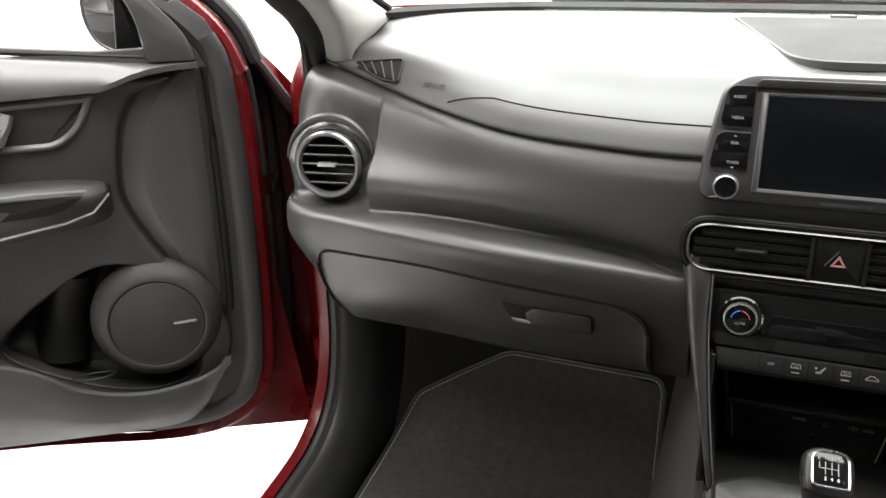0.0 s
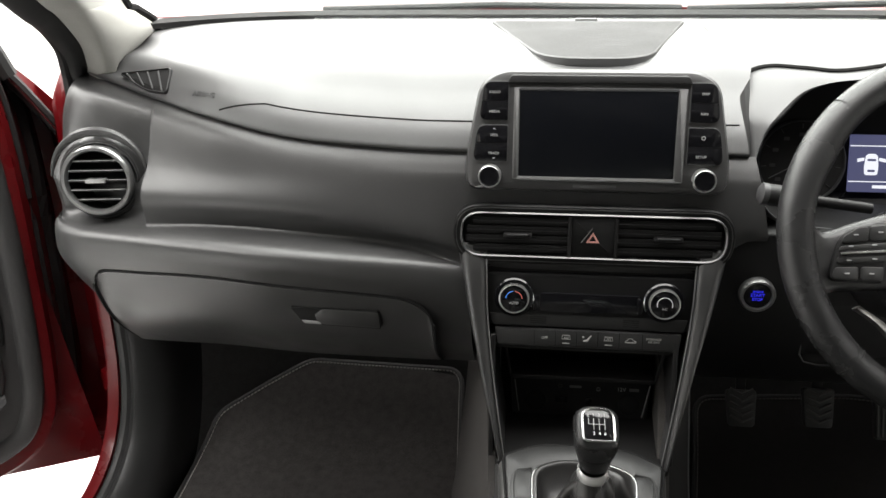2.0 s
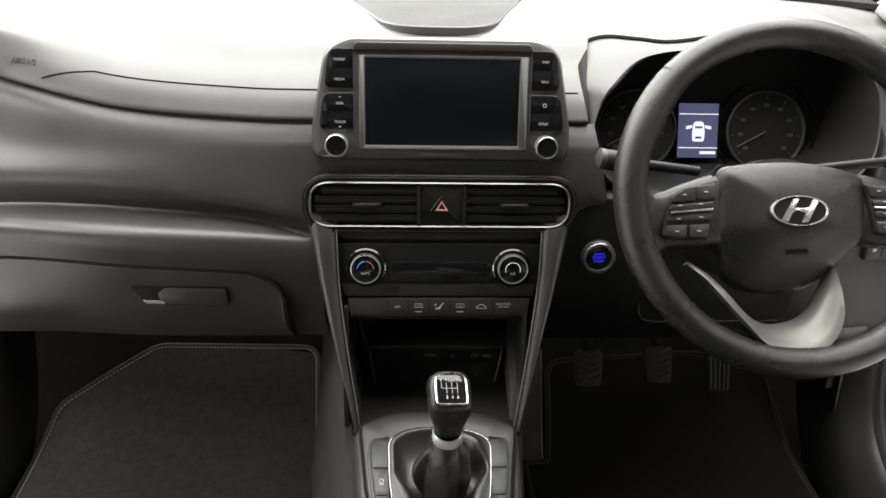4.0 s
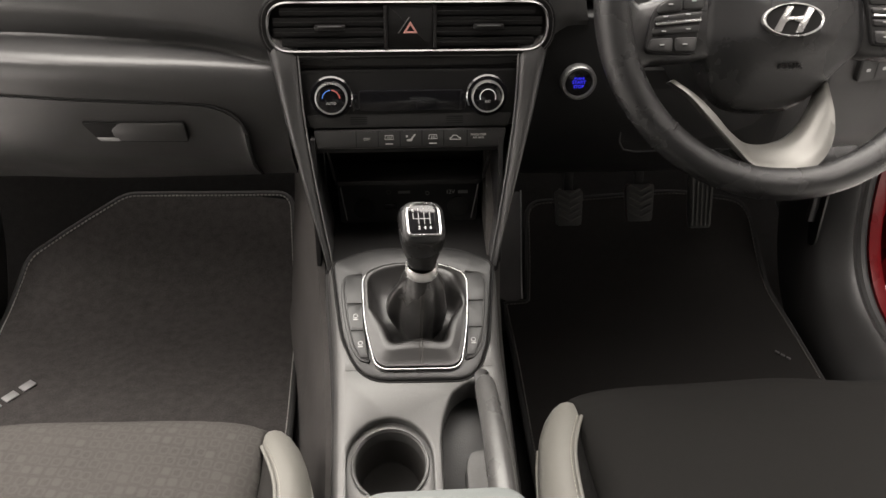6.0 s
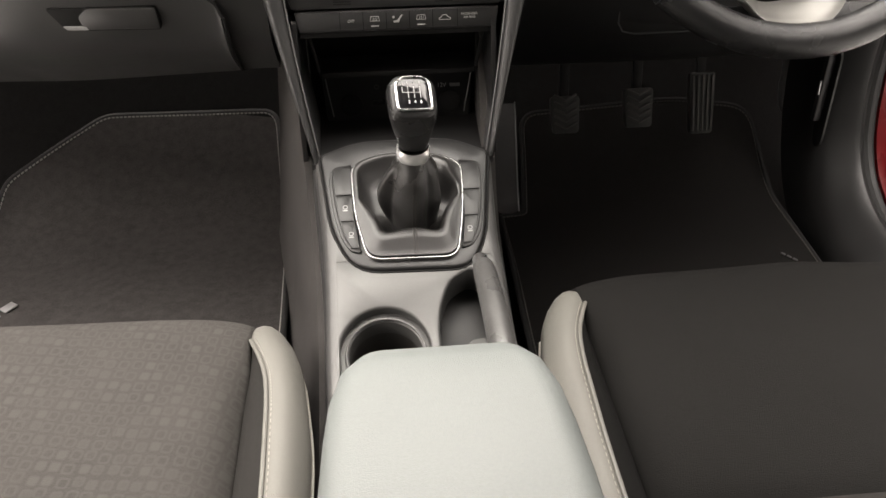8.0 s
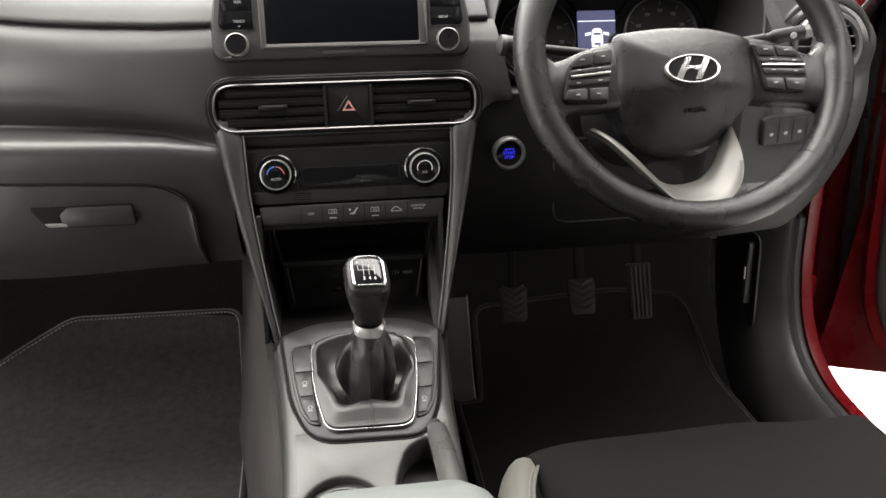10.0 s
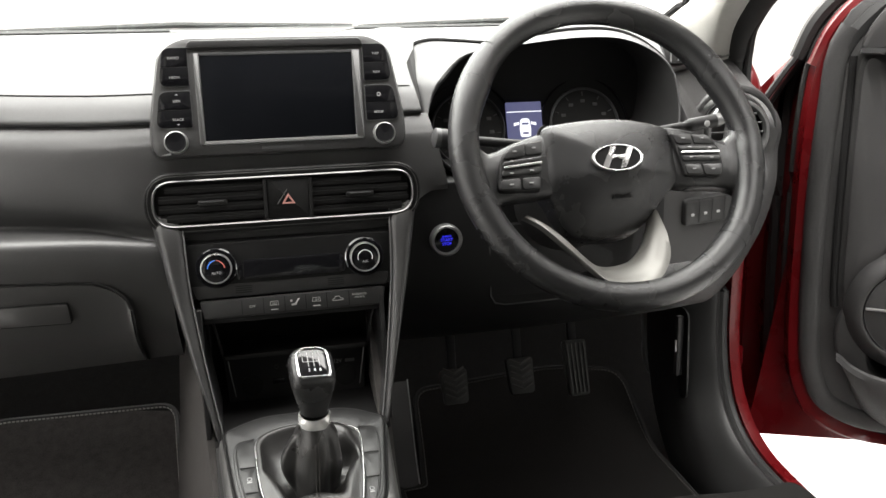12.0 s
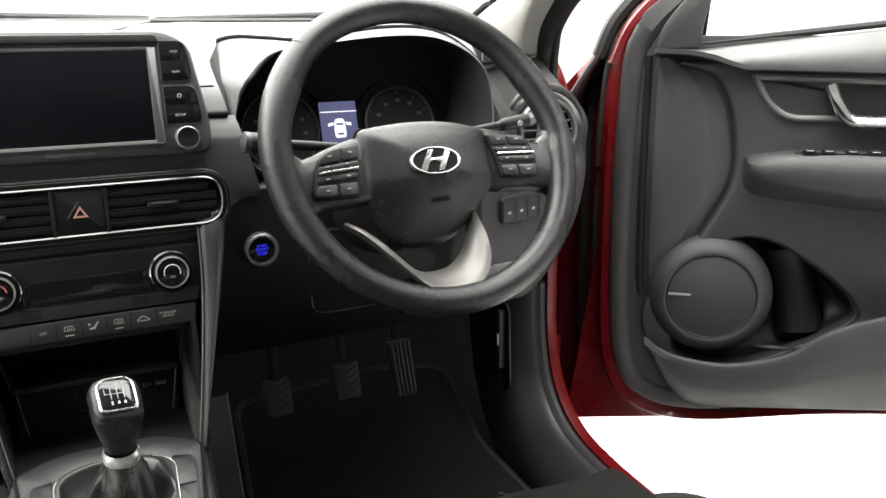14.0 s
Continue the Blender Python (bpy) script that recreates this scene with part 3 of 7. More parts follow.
# ---------------------------------------------------------------- centre stack
stack = thing("centre_stack", "dark plastic centre stack with angled side pillars", "centre console")
loops = [[Vector((x, y, z)) for y, z in ((1.05, 0.545), (1.000, 0.535), (0.990, 0.525), (0.984, 0.505), (0.99, 0.44), (1.10, 0.43), (1.2, 0.5), (1.2, 0.54))] for x in stations(-0.15, 0.15, 6)]
part("fascia", skin(loops), MIDPLASTIC, stack)
for sd in (-1, 1):
    # inclined pillar beside the climate panel
    o = [(0.164, 0.990, 0.556), (0.157, 0.977, 0.528), (0.147, 0.968, 0.47), (0.132, 0.952, 0.40), (0.118, 0.936, 0.34), (0.106, 0.920, 0.288)]
    i = [(0.128, 0.990, 0.556), (0.126, 0.975, 0.528), (0.124, 0.966, 0.47), (0.116, 0.950, 0.40), (0.107, 0.934, 0.34), (0.098, 0.918, 0.288)]
    o, i = crom(o, 5), crom(i, 5)
    lp = []
    for a, b in zip(o, i):
        mid = (a + b) / 2 + Vector((0, -0.0065, 0))
        lp.append([Vector((p.x * sd, p.y, p.z)) for p in (a + Vector((0.006, 0.12, 0)), a + Vector((0.001, 0.008, 0)), a + Vector((-0.001, 0.001, 0)), a.lerp(mid, 0.35) + Vector((0, -0.003, 0)), a.lerp(mid, 0.75) + Vector((0, -0.0025, 0)), mid, b.lerp(mid, 0.5) + Vector((0, -0.001, 0)), b + Vector((0.0015, -0.001, 0)), b + Vector((0, 0.003, 0)), b + Vector((0.003, 0.12, 0)))])
    part("pillar", skin(lp), PLASTIC, stack, angle=70)
    # pale bar drawn for the highlight along the pillar's inner edge
    part("pillar_edge", tube([Vector(((p.x - 0.001) * sd, p.y - 0.0005, p.z)) for p in i], 0.0010, 6), SILVERTRIM, stack)
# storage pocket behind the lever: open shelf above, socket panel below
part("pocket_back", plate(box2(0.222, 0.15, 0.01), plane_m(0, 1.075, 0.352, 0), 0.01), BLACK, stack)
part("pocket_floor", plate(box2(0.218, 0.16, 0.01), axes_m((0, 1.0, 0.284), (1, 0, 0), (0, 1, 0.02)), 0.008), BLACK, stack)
part("pocket_roof", plate(box2(0.225, 0.10, 0.004), axes_m((0, 1.022, 0.428), (1, 0, 0), (0, 1, 0)), 0.01), DARK, stack)
for sd in (-1, 1):
    part("pocket_side", plate(rounded([(0.925, 0.285), (1.07, 0.285), (1.07, 0.44), (0.965, 0.44)], 0.003), axes_m((sd * 0.112, 0, 0), (0, 1, 0), (0, 0, 1)), 0.006), DARK, stack)
    part("pocket_edge", tube([(sd * 0.088, 1.0, 0.356), (sd * 0.086, 1.005, 0.335), (sd * 0.082, 1.012, 0.300)], 0.0009, 5), SILVERTRIM, stack)
    part("shelf_end", tube([(sd * 0.094, 1.0, 0.366), (sd * 0.097, 0.998, 0.385), (sd * 0.103, 0.994, 0.418)], 0.002, 6), DARK, stack)
pm = plane_m(0, 1.040, 0.322, 14)
part("socket_panel", plate(rounded([(-0.092, -0.04), (0.092, -0.04), (0.096, 0.036), (-0.096, 0.036)], 0.008), pm, 0.012, 0.003), DARK, stack)
part("shelf_lip", plate(box2(0.19, 0.05, 0.006), axes_m((0, 1.03, 0.362), (1, 0, 0), (0, 1, 0.03)), 0.006, 0.002), DARK, stack)
for x in (-0.06, 0.066):
    part("socket_cap", lathe([(0.014, 0.0), (0.014, 0.003), (0.011, 0.004), (0.0, 0.004)], pm @ Matrix.Translation((x, -0.018, 0)), 24), BLACK, stack)
part("usb_port", plate(box2(0.016, 0.007, 0.001, -0.025, -0.016), pm, 0.004, 0.0005, 0.002), GLOSS, stack)
part("jack_port", plate(circle2(0.005, 16, 0.012, -0.016), pm, 0.004, 0.0005, 0.002), GLOSS, stack)
letters("12V", pm @ Matrix.Translation((0.056, 0.002, 0.0006)), 0.0075, GREYINK, stack)
part("marking", plate(box2(0.013, 0.0042, 0.0005, 0.073, 0.002), pm, 0.001, 0.0002, 0.0007), SILVERTRIM, stack)
part("marking", plate(box2(0.016, 0.0035, 0.0005, -0.006, 0.003), pm, 0.001, 0.0002, 0.0007), SILVERTRIM, stack)
part("marking", frame_ring(circle2(0.0028, 12, 0.025, 0.001), pm, 0.0008, 0.0008, 0.0007, 0.0001), SILVERTRIM, stack)
part("marking", frame_ring(circle2(0.003, 12, -0.027, 0.003), pm, 0.0008, 0.0008, 0.0007, 0.0001), GREYKEY, stack)

# infotainment unit
unit = thing("touchscreen_unit", "upright tablet-style touchscreen unit with side keys, switched off", "touchscreen")
um = plane_m(0, 0.992, 0.69, 9)
uo = rounded([(-0.152, -0.068), (0.152, -0.068), (0.153, -0.030), (0.137, 0.058), (0.112, 0.074), (-0.112, 0.074), (-0.137, 0.058), (-0.153, -0.030)], [0.018, 0.018, 0.02, 0.018, 0.03, 0.03, 0.018, 0.02])
part("housing", plate(uo, um, 0.055, 0.010, 0.0), PLASTIC, unit)
part("screen_frame", frame_ring(box2(0.190, 0.108, 0.003, 0, 0.0), um, 0.0045, 0.01, 0.0018), GREYKEY, unit, "dark screen frame")
for x0, w0 in ((-0.0930, 0.0065), (0.0942, 0.0100)):
    part("frame_bar", plate(box2(w0, 0.106, 0.001, x0, 0.0005), um, 0.006, 0.0012, 0.0026), SILVERTRIM, unit, "satin grey side bar")
part("frame_bar", plate(rounded([(-0.0955, -0.0535), (0.0985, -0.0535), (0.0925, -0.0490), (-0.0905, -0.0490)], 0.0008), um, 0.006, 0.0010, 0.0024), SILVERTRIM, unit, "satin grey lower bar")
part("screen", plate(box2(0.178, 0.100, 0.002, 0, 0.001), um, 0.008, 0.0006, 0.0012), SCREEN, unit, "black glossy display, off")
part("hood_lip", plate(rounded([(-0.105, 0.058), (0.105, 0.058), (0.1, 0.068), (-0.1, 0.068)], 0.004), um, 0.01, 0.002, 0.0035), DARK, unit)
for sd in (-1, 1):
    for k, (z0, z1, words) in enumerate(((0.016, 0.060, (("RADIO", "MEDIA"), ("MAP", "NAV"))), (-0.032, 0.010, (("SEEK", "TRACK"), ("", "SETUP"))))):
        x0, x1 = 0.103, 0.1365 + (0.0 if z0 > 0 else 0.007)
        zm = (z0 + z1) / 2
        bo = rounded([(x0 * sd, z0), (x1 * sd, z0), ((x1 - 0.006) * sd, z1), (x0 * sd, z1)], [0.002, 0.010, 0.010, 0.002])
        part("key_rim", frame_ring(offset2(bo, -0.0008), um, 0.0012, 0.004, 0.0022, 0.0003), GREYKEY, unit)
        for r, (za, zb) in enumerate(((zm + 0.0003, z1), (z0, zm - 0.0003))):
            xa, xb = x1 - 0.006 * (za - z0) / (z1 - z0), x1 - 0.006 * (zb - z0) / (z1 - z0)
            o = rounded([(x0 * sd, za), (xa * sd, za), (xb * sd, zb), (x0 * sd, zb)], [0.0006 if r == 0 else 0.002, 0.0006 if r == 0 else 0.010, 0.010 if r == 0 else 0.0006, 0.002 if r == 0 else 0.0006])
            key = part("key", plate(o, um, 0.006, 0.0005, 0.0026), GLOSS, unit)
            wd = (words[0] if sd < 0 else words[1])[r]
            if wd:
                letters(wd, um @ Matrix.Translation((sd * 0.1185, (za + zb) / 2 - 0.001, 0.0028)), 0.0042, GREYINK, key)
            if wd in ("SEEK", "TRACK"):
                y0 = (za + zb) / 2 + (0.006 if r == 0 else -0.006)
                tip = 0.0014 if r == 0 else -0.0014
                part("arrow", plate([Vector(p) for p in ((sd * 0.1185 - 0.002, y0), (sd * 0.1185 + 0.002, y0), (sd * 0.1185, y0 + tip))], um, 0.001, 0.0001, 0.0031), GREYINK, key)
    km = um @ Matrix.Translation((0.1225 * sd, -0.049, 0))
    knob = part("knob", lathe([(0.0135, 0.0), (0.0135, 0.012), (0.0131, 0.0143), (0.0122, 0.0153), (0.0116, 0.014), (0.0116, 0.004)], km, 32), BRIGHT, unit, "chrome-rimmed rotary knob")
    part("knob_face", lathe([(0.0115, 0.005), (0.0115, 0.0135), (0.0103, 0.0148), (0.0, 0.0145)], km, 32), GLOSS, knob)
part("power_mark", lathe([(0.0022, 0.0), (0.0022, 0.0008), (0.0015, 0.0008), (0.0015, 0.0)], um @ Matrix.Translation((-0.135, -0.030, 0)), 16), GREYINK, unit)
part("volume_mark", plate([Vector(p) for p in ((-0.140, -0.063), (-0.130, -0.063), (-0.130, -0.0605))], um, 0.001, 0.0001, 0.0006), GREYINK, unit)
part("star_mark", lathe([(0.0028, 0.0), (0.0028, 0.0006), (0.0018, 0.0006), (0.0018, 0)], um @ Matrix.Translation((0.1195, -0.001, 0.0027)), 5), GREYINK, unit)
part("maker_mark", plate(box2(0.05, 0.004, 0.001, 0.0, -0.060), um, 0.001, 0.0002, 0.0006), GREYKEY, unit)

# centre air vents
cv = thing("centre_air_vent", "wide oval centre vent with chrome rim and hazard switch", "air vent")
vm = plane_m(0, 0.981, 0.569, 3)
so = box2(0.316, 0.057, 0.0285, n=10)
part("surround", frame_ring([p * 1.0 for p in offset2(so, -0.0085)], vm, 0.0090, 0.03, 0.0022, 0.0015), FASCIA, cv)
part("surround_groove", tube([vm @ Vector((p.x, p.y, 0.0020)) for p in offset2(so, -0.0048)], 0.0007, 6, True), PLASTIC, cv)
part("rim", frame_ring(so, vm, 0.0027, 0.01, 0.0050, 0.0013), SATIN, cv, "satin chrome oval rim")
part("cavity", plate(offset2(so, 0.003), vm, 0.004, 0.0005, -0.004), BLACK, cv)
part("centre_block", plate(rounded([(-0.024, -0.025), (0.027, -0.025), (0.027, 0.025), (-0.024, 0.025)], 0.001), vm, 0.012, 0.001, 0.003), FASCIA, cv)
for sd in (-1, 1):
    x0, x1 = (0.029, 0.150) if sd > 0 else (-0.150, -0.026)
    for k in range(4):
        z = -0.0175 + 0.0115 * k
        ins = 0.008 * (abs(z) > 0.012)
        part("slat", bar(vm @ Vector((x0 + ins * (sd < 0), z, 0.0)), vm @ Vector((x1 - ins * (sd > 0), z, 0.0)), 0.0026, 0.009), BLACK, cv)
        part("slat_edge", bar(vm @ Vector((x0 + ins * (sd < 0), z + 0.0006, 0.0046)), vm @ Vector((x1 - ins * (sd > 0), z + 0.0006, 0.0046)), 0.0010, 0.0008), FASCIA, cv)
    part("divider", bar(vm @ Vector((x0 if sd > 0 else x1, -0.024, 0.003)), vm @ Vector((x0 if sd > 0 else x1, 0.024, 0.003)), 0.004, 0.004, up=(0, 1, 0)), DARK if sd < 0 else BLACK, cv)
    part("tab", plate(box2(0.034, 0.006, 0.002, (x0 + x1) / 2, 0.0), vm, 0.01, 0.0015, 0.006), DARK, cv)
    part("tab_tip", plate(box2(0.026, 0.0014, 0.0006, (x0 + x1) / 2, 0.0015), vm, 0.006, 0.0006, 0.0078), GREYKEY, cv)
PALERED = material("pale_red_print", (0.50, 0.24, 0.21), 0.5)
part("hazard_triangle", frame_ring([Vector(p) for p in ((-0.0065, -0.007), (0.0095, -0.007), (0.0015, 0.0062))], vm, 0.0040, 0.001, 0.0038, 0.0002), PALERED, cv, "pale red hazard triangle outline")
part("hazard_edge", bar(vm @ Vector((-0.0120, -0.007, 0.0036)), vm @ Vector((0.0005, 0.0110, 0.0036)), 0.0010, 0.0008, up=(0, 1, 0)), SILVERTRIM, cv)

# climate panel
cp = thing("climate_control", "black climate control panel with two chrome-ringed dials", "climate control")
am = plane_m(0, 0.974, 0.484, 8)
part("body", plate(rounded([(-0.127, -0.032), (0.127, -0.032), (0.127, 0.036), (-0.127, 0.036)], 0.008), am, 0.02, 0.003, 0.0), FASCIA, cp)
part("display", plate(box2(0.122, 0.025, 0.004, 0.002, 0.0), am, 0.01, 0.001, 0.003), GLOSS, cp, "glossy black climate display, off")
for sd in (-1, 1):
    dm = am @ Matrix.Translation((0.0905 * sd, 0.0050, 0)) @ Matrix.Scale(0.87, 4)
    part("dial_base", lathe([(0.0285, 0.0), (0.0285, 0.004), (0.0265, 0.006), (0.02, 0.006)], dm), GLOSS, cp)
    dial = part("dial", lathe([(0.0215, 0.004), (0.0215, 0.012), (0.0210, 0.0140), (0.0200, 0.0145), (0.0194, 0.013), (0.0194, 0.004)], dm), BRIGHT, cp, "chrome-ringed rotary dial")
    part("dial_face", lathe([(0.0193, 0.006), (0.0193, 0.0120), (0.0180, 0.0128), (0.0, 0.013)], dm), GLOSS, dial)
    letters("AUTO" if sd < 0 else "A/C", dm @ Matrix.Translation((0, -0.006, 0.0132)), 0.0048, GREYINK, dial)
    if sd < 0:
        for a0, a1, mt in ((175, 95, BLUEINK), (85, 5, REDINK)):
            part("scale", tube([dm @ Vector((0.0115 * math.cos(radians(a)), 0.0115 * math.sin(radians(a)), 0.0131)) for a in stations(a0, a1, 10)], 0.0007, 5), mt, dial)
    else:
        part("scale", tube([dm @ Vector((0.0105 * math.cos(radians(a)), 0.0105 * math.sin(radians(a)), 0.0131)) for a in stations(200, -20, 16)], 0.0005, 5), WHITE, dial)
    part("side_key", plate(rounded([(-0.004, -0.011), (0.003, -0.008), (0.003, 0.010), (-0.004, 0.012)], 0.002), am @ Matrix.Translation((-sd * 0.0925 + sd * 0.030, -0.002, 0)), 0.006, 0.001, 0.004), GLOSS, cp)
    part("side_key_edge", tube([dm @ Vector((-sd * 0.0268 * math.cos(radians(q)), 0.0268 * math.sin(radians(q)), 0.0045)) for q in stations(-28, 18, 8)], 0.0013, 6), CHROME, cp, "chrome crescent")
part("lower_band", plate(rounded([(-0.116, -0.0325), (0.116, -0.0325), (0.121, -0.0165), (-0.121, -0.0165)], 0.003), am, 0.006, 0.001, 0.0008), STACKGREY, cp)
for x in (-0.06, 0.053):
    for k in range(4):
        part("sensor_slot", plate(box2(0.020, 0.0014, 0.0004, x, -0.0200 - 0.0026 * k), am, 0.001, 0.0001, 0.0012), BLACK, cp)
bs = thing("climate_button_strip", "grey strip of climate function keys under dials", "button strip")
sm = plane_m(0, 0.965, 0.4385, 12)
part("strip", plate(rounded([(-0.110, -0.0115), (0.112, -0.0115), (0.115, 0.0115), (-0.114, 0.0115)], 0.003), sm, 0.03, 0.002), STACKGREY, bs, "grey key strip")
letters("OFF", sm @ Matrix.Translation((-0.0515, 0, 0.0003)), 0.0044, DIMINK, bs)
letters("PASSENGER\nAIR BAG", sm @ Matrix.Translation((0.0815, 0.002, 0.0003)), 0.0036, DIMINK, bs)
screen_sign = [Vector(p) for p in ((-0.0055, -0.0020), (0.0055, -0.0020), (0.0045, 0.0034), (-0.0045, 0.0034))]
for x in (-0.025, 0.027):
    part("key_symbol", frame_ring([p + Vector((x, 0.0012)) for p in screen_sign], sm, 0.0008, 0.0008, 0.0005, 0.0001), DIMINK, bs)
    for k in (-1, 0, 1):
        part("key_symbol", bar(sm @ Vector((x + 0.002 * k, -0.0005, 0.0003)), sm @ Vector((x + 0.002 * k + 0.0006, 0.0030, 0.0003)), 0.0006, 0.0006, up=(0, 1, 0)), DIMINK, bs)
    part("key_word", plate(box2(0.009, 0.0013, 0.0005, x, -0.006), sm, 0.001, 0.0001, 0.0004), DIMINK, bs)
part("key_symbol", plate([Vector((x + 0.001, y)) for x, y in ((-0.005, -0.003), (0.001, -0.003), (0.0025, 0.001), (0.0055, 0.005), (0.004, 0.0055), (0.001, 0.002), (-0.001, -0.0005), (-0.005, -0.001))], sm, 0.001, 0.0001, 0.0005), DIMINK, bs)
part("key_symbol", plate(circle2(0.0014, 10, -0.004, 0.003), sm, 0.001, 0.0001, 0.0005), DIMINK, bs)
part("key_symbol", frame_ring(rounded([(0.047, -0.002), (0.0605, -0.002), (0.0605, 0.0005), (0.058, 0.0012), (0.0555, 0.0038), (0.051, 0.0038), (0.0490, 0.001), (0.047, 0.0005)], 0.0006), sm, 0.0008, 0.0008, 0.0005, 0.0001), DIMINK, bs)
for x in (-0.064, -0.038, -0.012, 0.014, 0.040, 0.068):
    part("key_gap", plate(box2(0.0008, 0.02, 0.0002, x, 0.0), sm, 0.001, 0.0001, 0.0003), BLACK, bs)

# start button
sb = thing("start_button", "round chrome-ringed engine start button lit blue", "button")
bm_ = plane_m(0.2010, 0.989, 0.4985, 0)
part("surround", lathe([(0.0215, -0.01), (0.0215, 0.005), (0.0195, 0.008), (0.017, 0.008), (0.016, 0.004)], bm_), VENTRING, sb, "satin chrome ring")
part("cap", lathe([(0.0165, -0.005), (0.0165, 0.005), (0.0, 0.006)], bm_), GLOSS, sb)
letters("ENGINE", bm_ @ Matrix.Translation((0, 0.0055, 0.0062)), 0.0034, BLUEGLOW, sb)
letters("START", bm_ @ Matrix.Translation((0, 0.0008, 0.0062)), 0.0056, BLUEGLOW, sb)
letters("STOP", bm_ @ Matrix.Translation((0, -0.0046, 0.0062)), 0.0052, BLUEGLOW, sb)

# ---------------------------------------------------------------- instrument cluster
cluster = thing("instrument_cluster", "black instrument cluster with small lit display under a hood", "instrument cluster")
hood_o = [(0.183, 0.64), (0.1725, 0.696), (0.1710, 0.722), (0.183, 0.741), (0.212, 0.7495), (0.255, 0.7475), (0.305, 0.7455), (0.42, 0.7600), (0.50, 0.756), (0.545, 0.725), (0.556, 0.68), (0.545, 0.62), (0.50, 0.582), (0.37, 0.572), (0.25, 0.575), (0.203, 0.592)]
hood_i = [(0.188, 0.642), (0.1945, 0.676), (0.2025, 0.6925), (0.2165, 0.7070), (0.244, 0.7275), (0.276, 0.7370), (0.318, 0.7415), (0.42, 0.7505), (0.494, 0.747), (0.540, 0.721), (0.551, 0.68), (0.540, 0.622), (0.497, 0.587), (0.37, 0.577), (0.252, 0.580), (0.207, 0.597)]
ho = [Vector((p.x, p.y)) for p in crom([(x, z, 0) for x, z in hood_o], 5, True)]
hi = [Vector((p.x, p.y)) for p in crom([(x, z, 0) for x, z in hood_i], 5, True)]


def hood_loop(o, f):
    return [Vector((p.x, f(p.x, p.y), p.y)) for p in o]


front = lambda x, z: 1.006 + 0.45 * max(0.0, z - 0.62) + 0.50 * max(0.0, z - 0.70)


def inner_hood(f):
    """The hood's outline moved towards its opening by the share f."""
    return [p.lerp(q, f) for p, q in zip(ho, hi)]


def lip(d):
    return lambda x, z: front(x, z) + d


hl = [hood_loop(offset2(ho, -0.002), lambda x, z: 1.30), hood_loop(offset2(ho, -0.002), lip(0.028)), hood_loop(ho, lip(0.020)), hood_loop(inner_hood(0.12), lip(0.013)), hood_loop(inner_hood(0.35), lip(0.007)), hood_loop(inner_hood(0.7), lip(0.003)), hood_loop(inner_hood(1.0), lip(0.002)), hood_loop(inner_hood(1.08), lip(0.005))]
part("hood", skin(hl, cap0=False, cap1=False), PAD, cluster, "grey hood around the dials")
part("hood_edge", tube(hood_loop(offset2(ho, -0.002), lip(0.021)), 0.0029, 6, True), BLACK, cluster)
part("hood_liner", skin([hood_loop(inner_hood(1.06), lip(0.004)), hood_loop(inner_hood(1.16), lip(0.012)), hood_loop(inner_hood(1.2), lambda x, z: 1.158)], cap0=False, cap1=False), BLACK, cluster)
part("dial_plate", skin([hood_loop(inner_hood(0.9), lambda x, z: 1.162), hood_loop(inner_hood(0.9), lambda x, z: 1.156)]), BLACK, cluster)
for cx in (0.275, 0.4575):
    gm = plane_m(cx, 1.142, 0.622, 16)
    part("dial_ring", lathe([(0.056, 0.0), (0.056, 0.004), (0.0545, 0.005), (0.0525, 0.002), (0.0525, 0.0)], gm, 48), GREYKEY, cluster)
    part("outer_ring", lathe([(0.0710, -0.002), (0.0710, 0.003), (0.0698, 0.0045), (0.0688, 0.003), (0.0688, -0.002)], gm, 56), GLOSS, cluster)
    part("dial_face", lathe([(0.054, 0.0), (0.054, 0.001), (0.0, 0.001)], gm, 48), BLACK, cluster)
    for k in range(9):
        a = radians(220 - 32.5 * k)
        part("tick", bar(gm @ Vector((0.044 * math.cos(a), 0.044 * math.sin(a), 0.0016)), gm @ Vector((0.050 * math.cos(a), 0.050 * math.sin(a), 0.0016)), 0.0016, 0.0006), GREYKEY, cluster)
        part("numeral", plate(box2(0.007, 0.0045, 0.001, 0.036 * math.cos(a), 0.036 * math.sin(a)), gm, 0.0008, 0.0001, 0.0018), GREYKEY, cluster)
    part("needle", bar(gm @ Vector((0, 0, 0.004)), gm @ Vector((-0.040, -0.022, 0.004)), 0.0016, 0.001), SILVERTRIM, cluster)
dm = plane_m(0.3610, 1.136, 0.6235, 16)
part("display", plate(box2(0.0545, 0.074, 0.001), dm, 0.004, 0.0003, 0.0), DISPGLOW, cluster, "small lit violet display showing a car outline")
for z in (0.0225, -0.0235):
    part("display_line", plate(box2(0.0545, 0.0013, 0.0002, 0, z), dm, 0.001, 0.0001, 0.0008), DISPWHITE, cluster)
part("car_symbol", plate(rounded([(-0.0078, -0.0150), (0.0078, -0.0150), (0.0088, -0.004), (0.0072, 0.010), (0.0042, 0.0125), (-0.0042, 0.0125), (-0.0072, 0.010), (-0.0088, -0.004)], 0.003), dm, 0.001, 0.0001, 0.0008), DISPWHITE, cluster)
for z, w in ((0.0045, 0.0105), (-0.0095, 0.009)):
    part("car_symbol_glass", plate(box2(w, 0.0030, 0.001, 0.0, z), dm, 0.001, 0.0001, 0.0011), DISPGLOW, cluster)
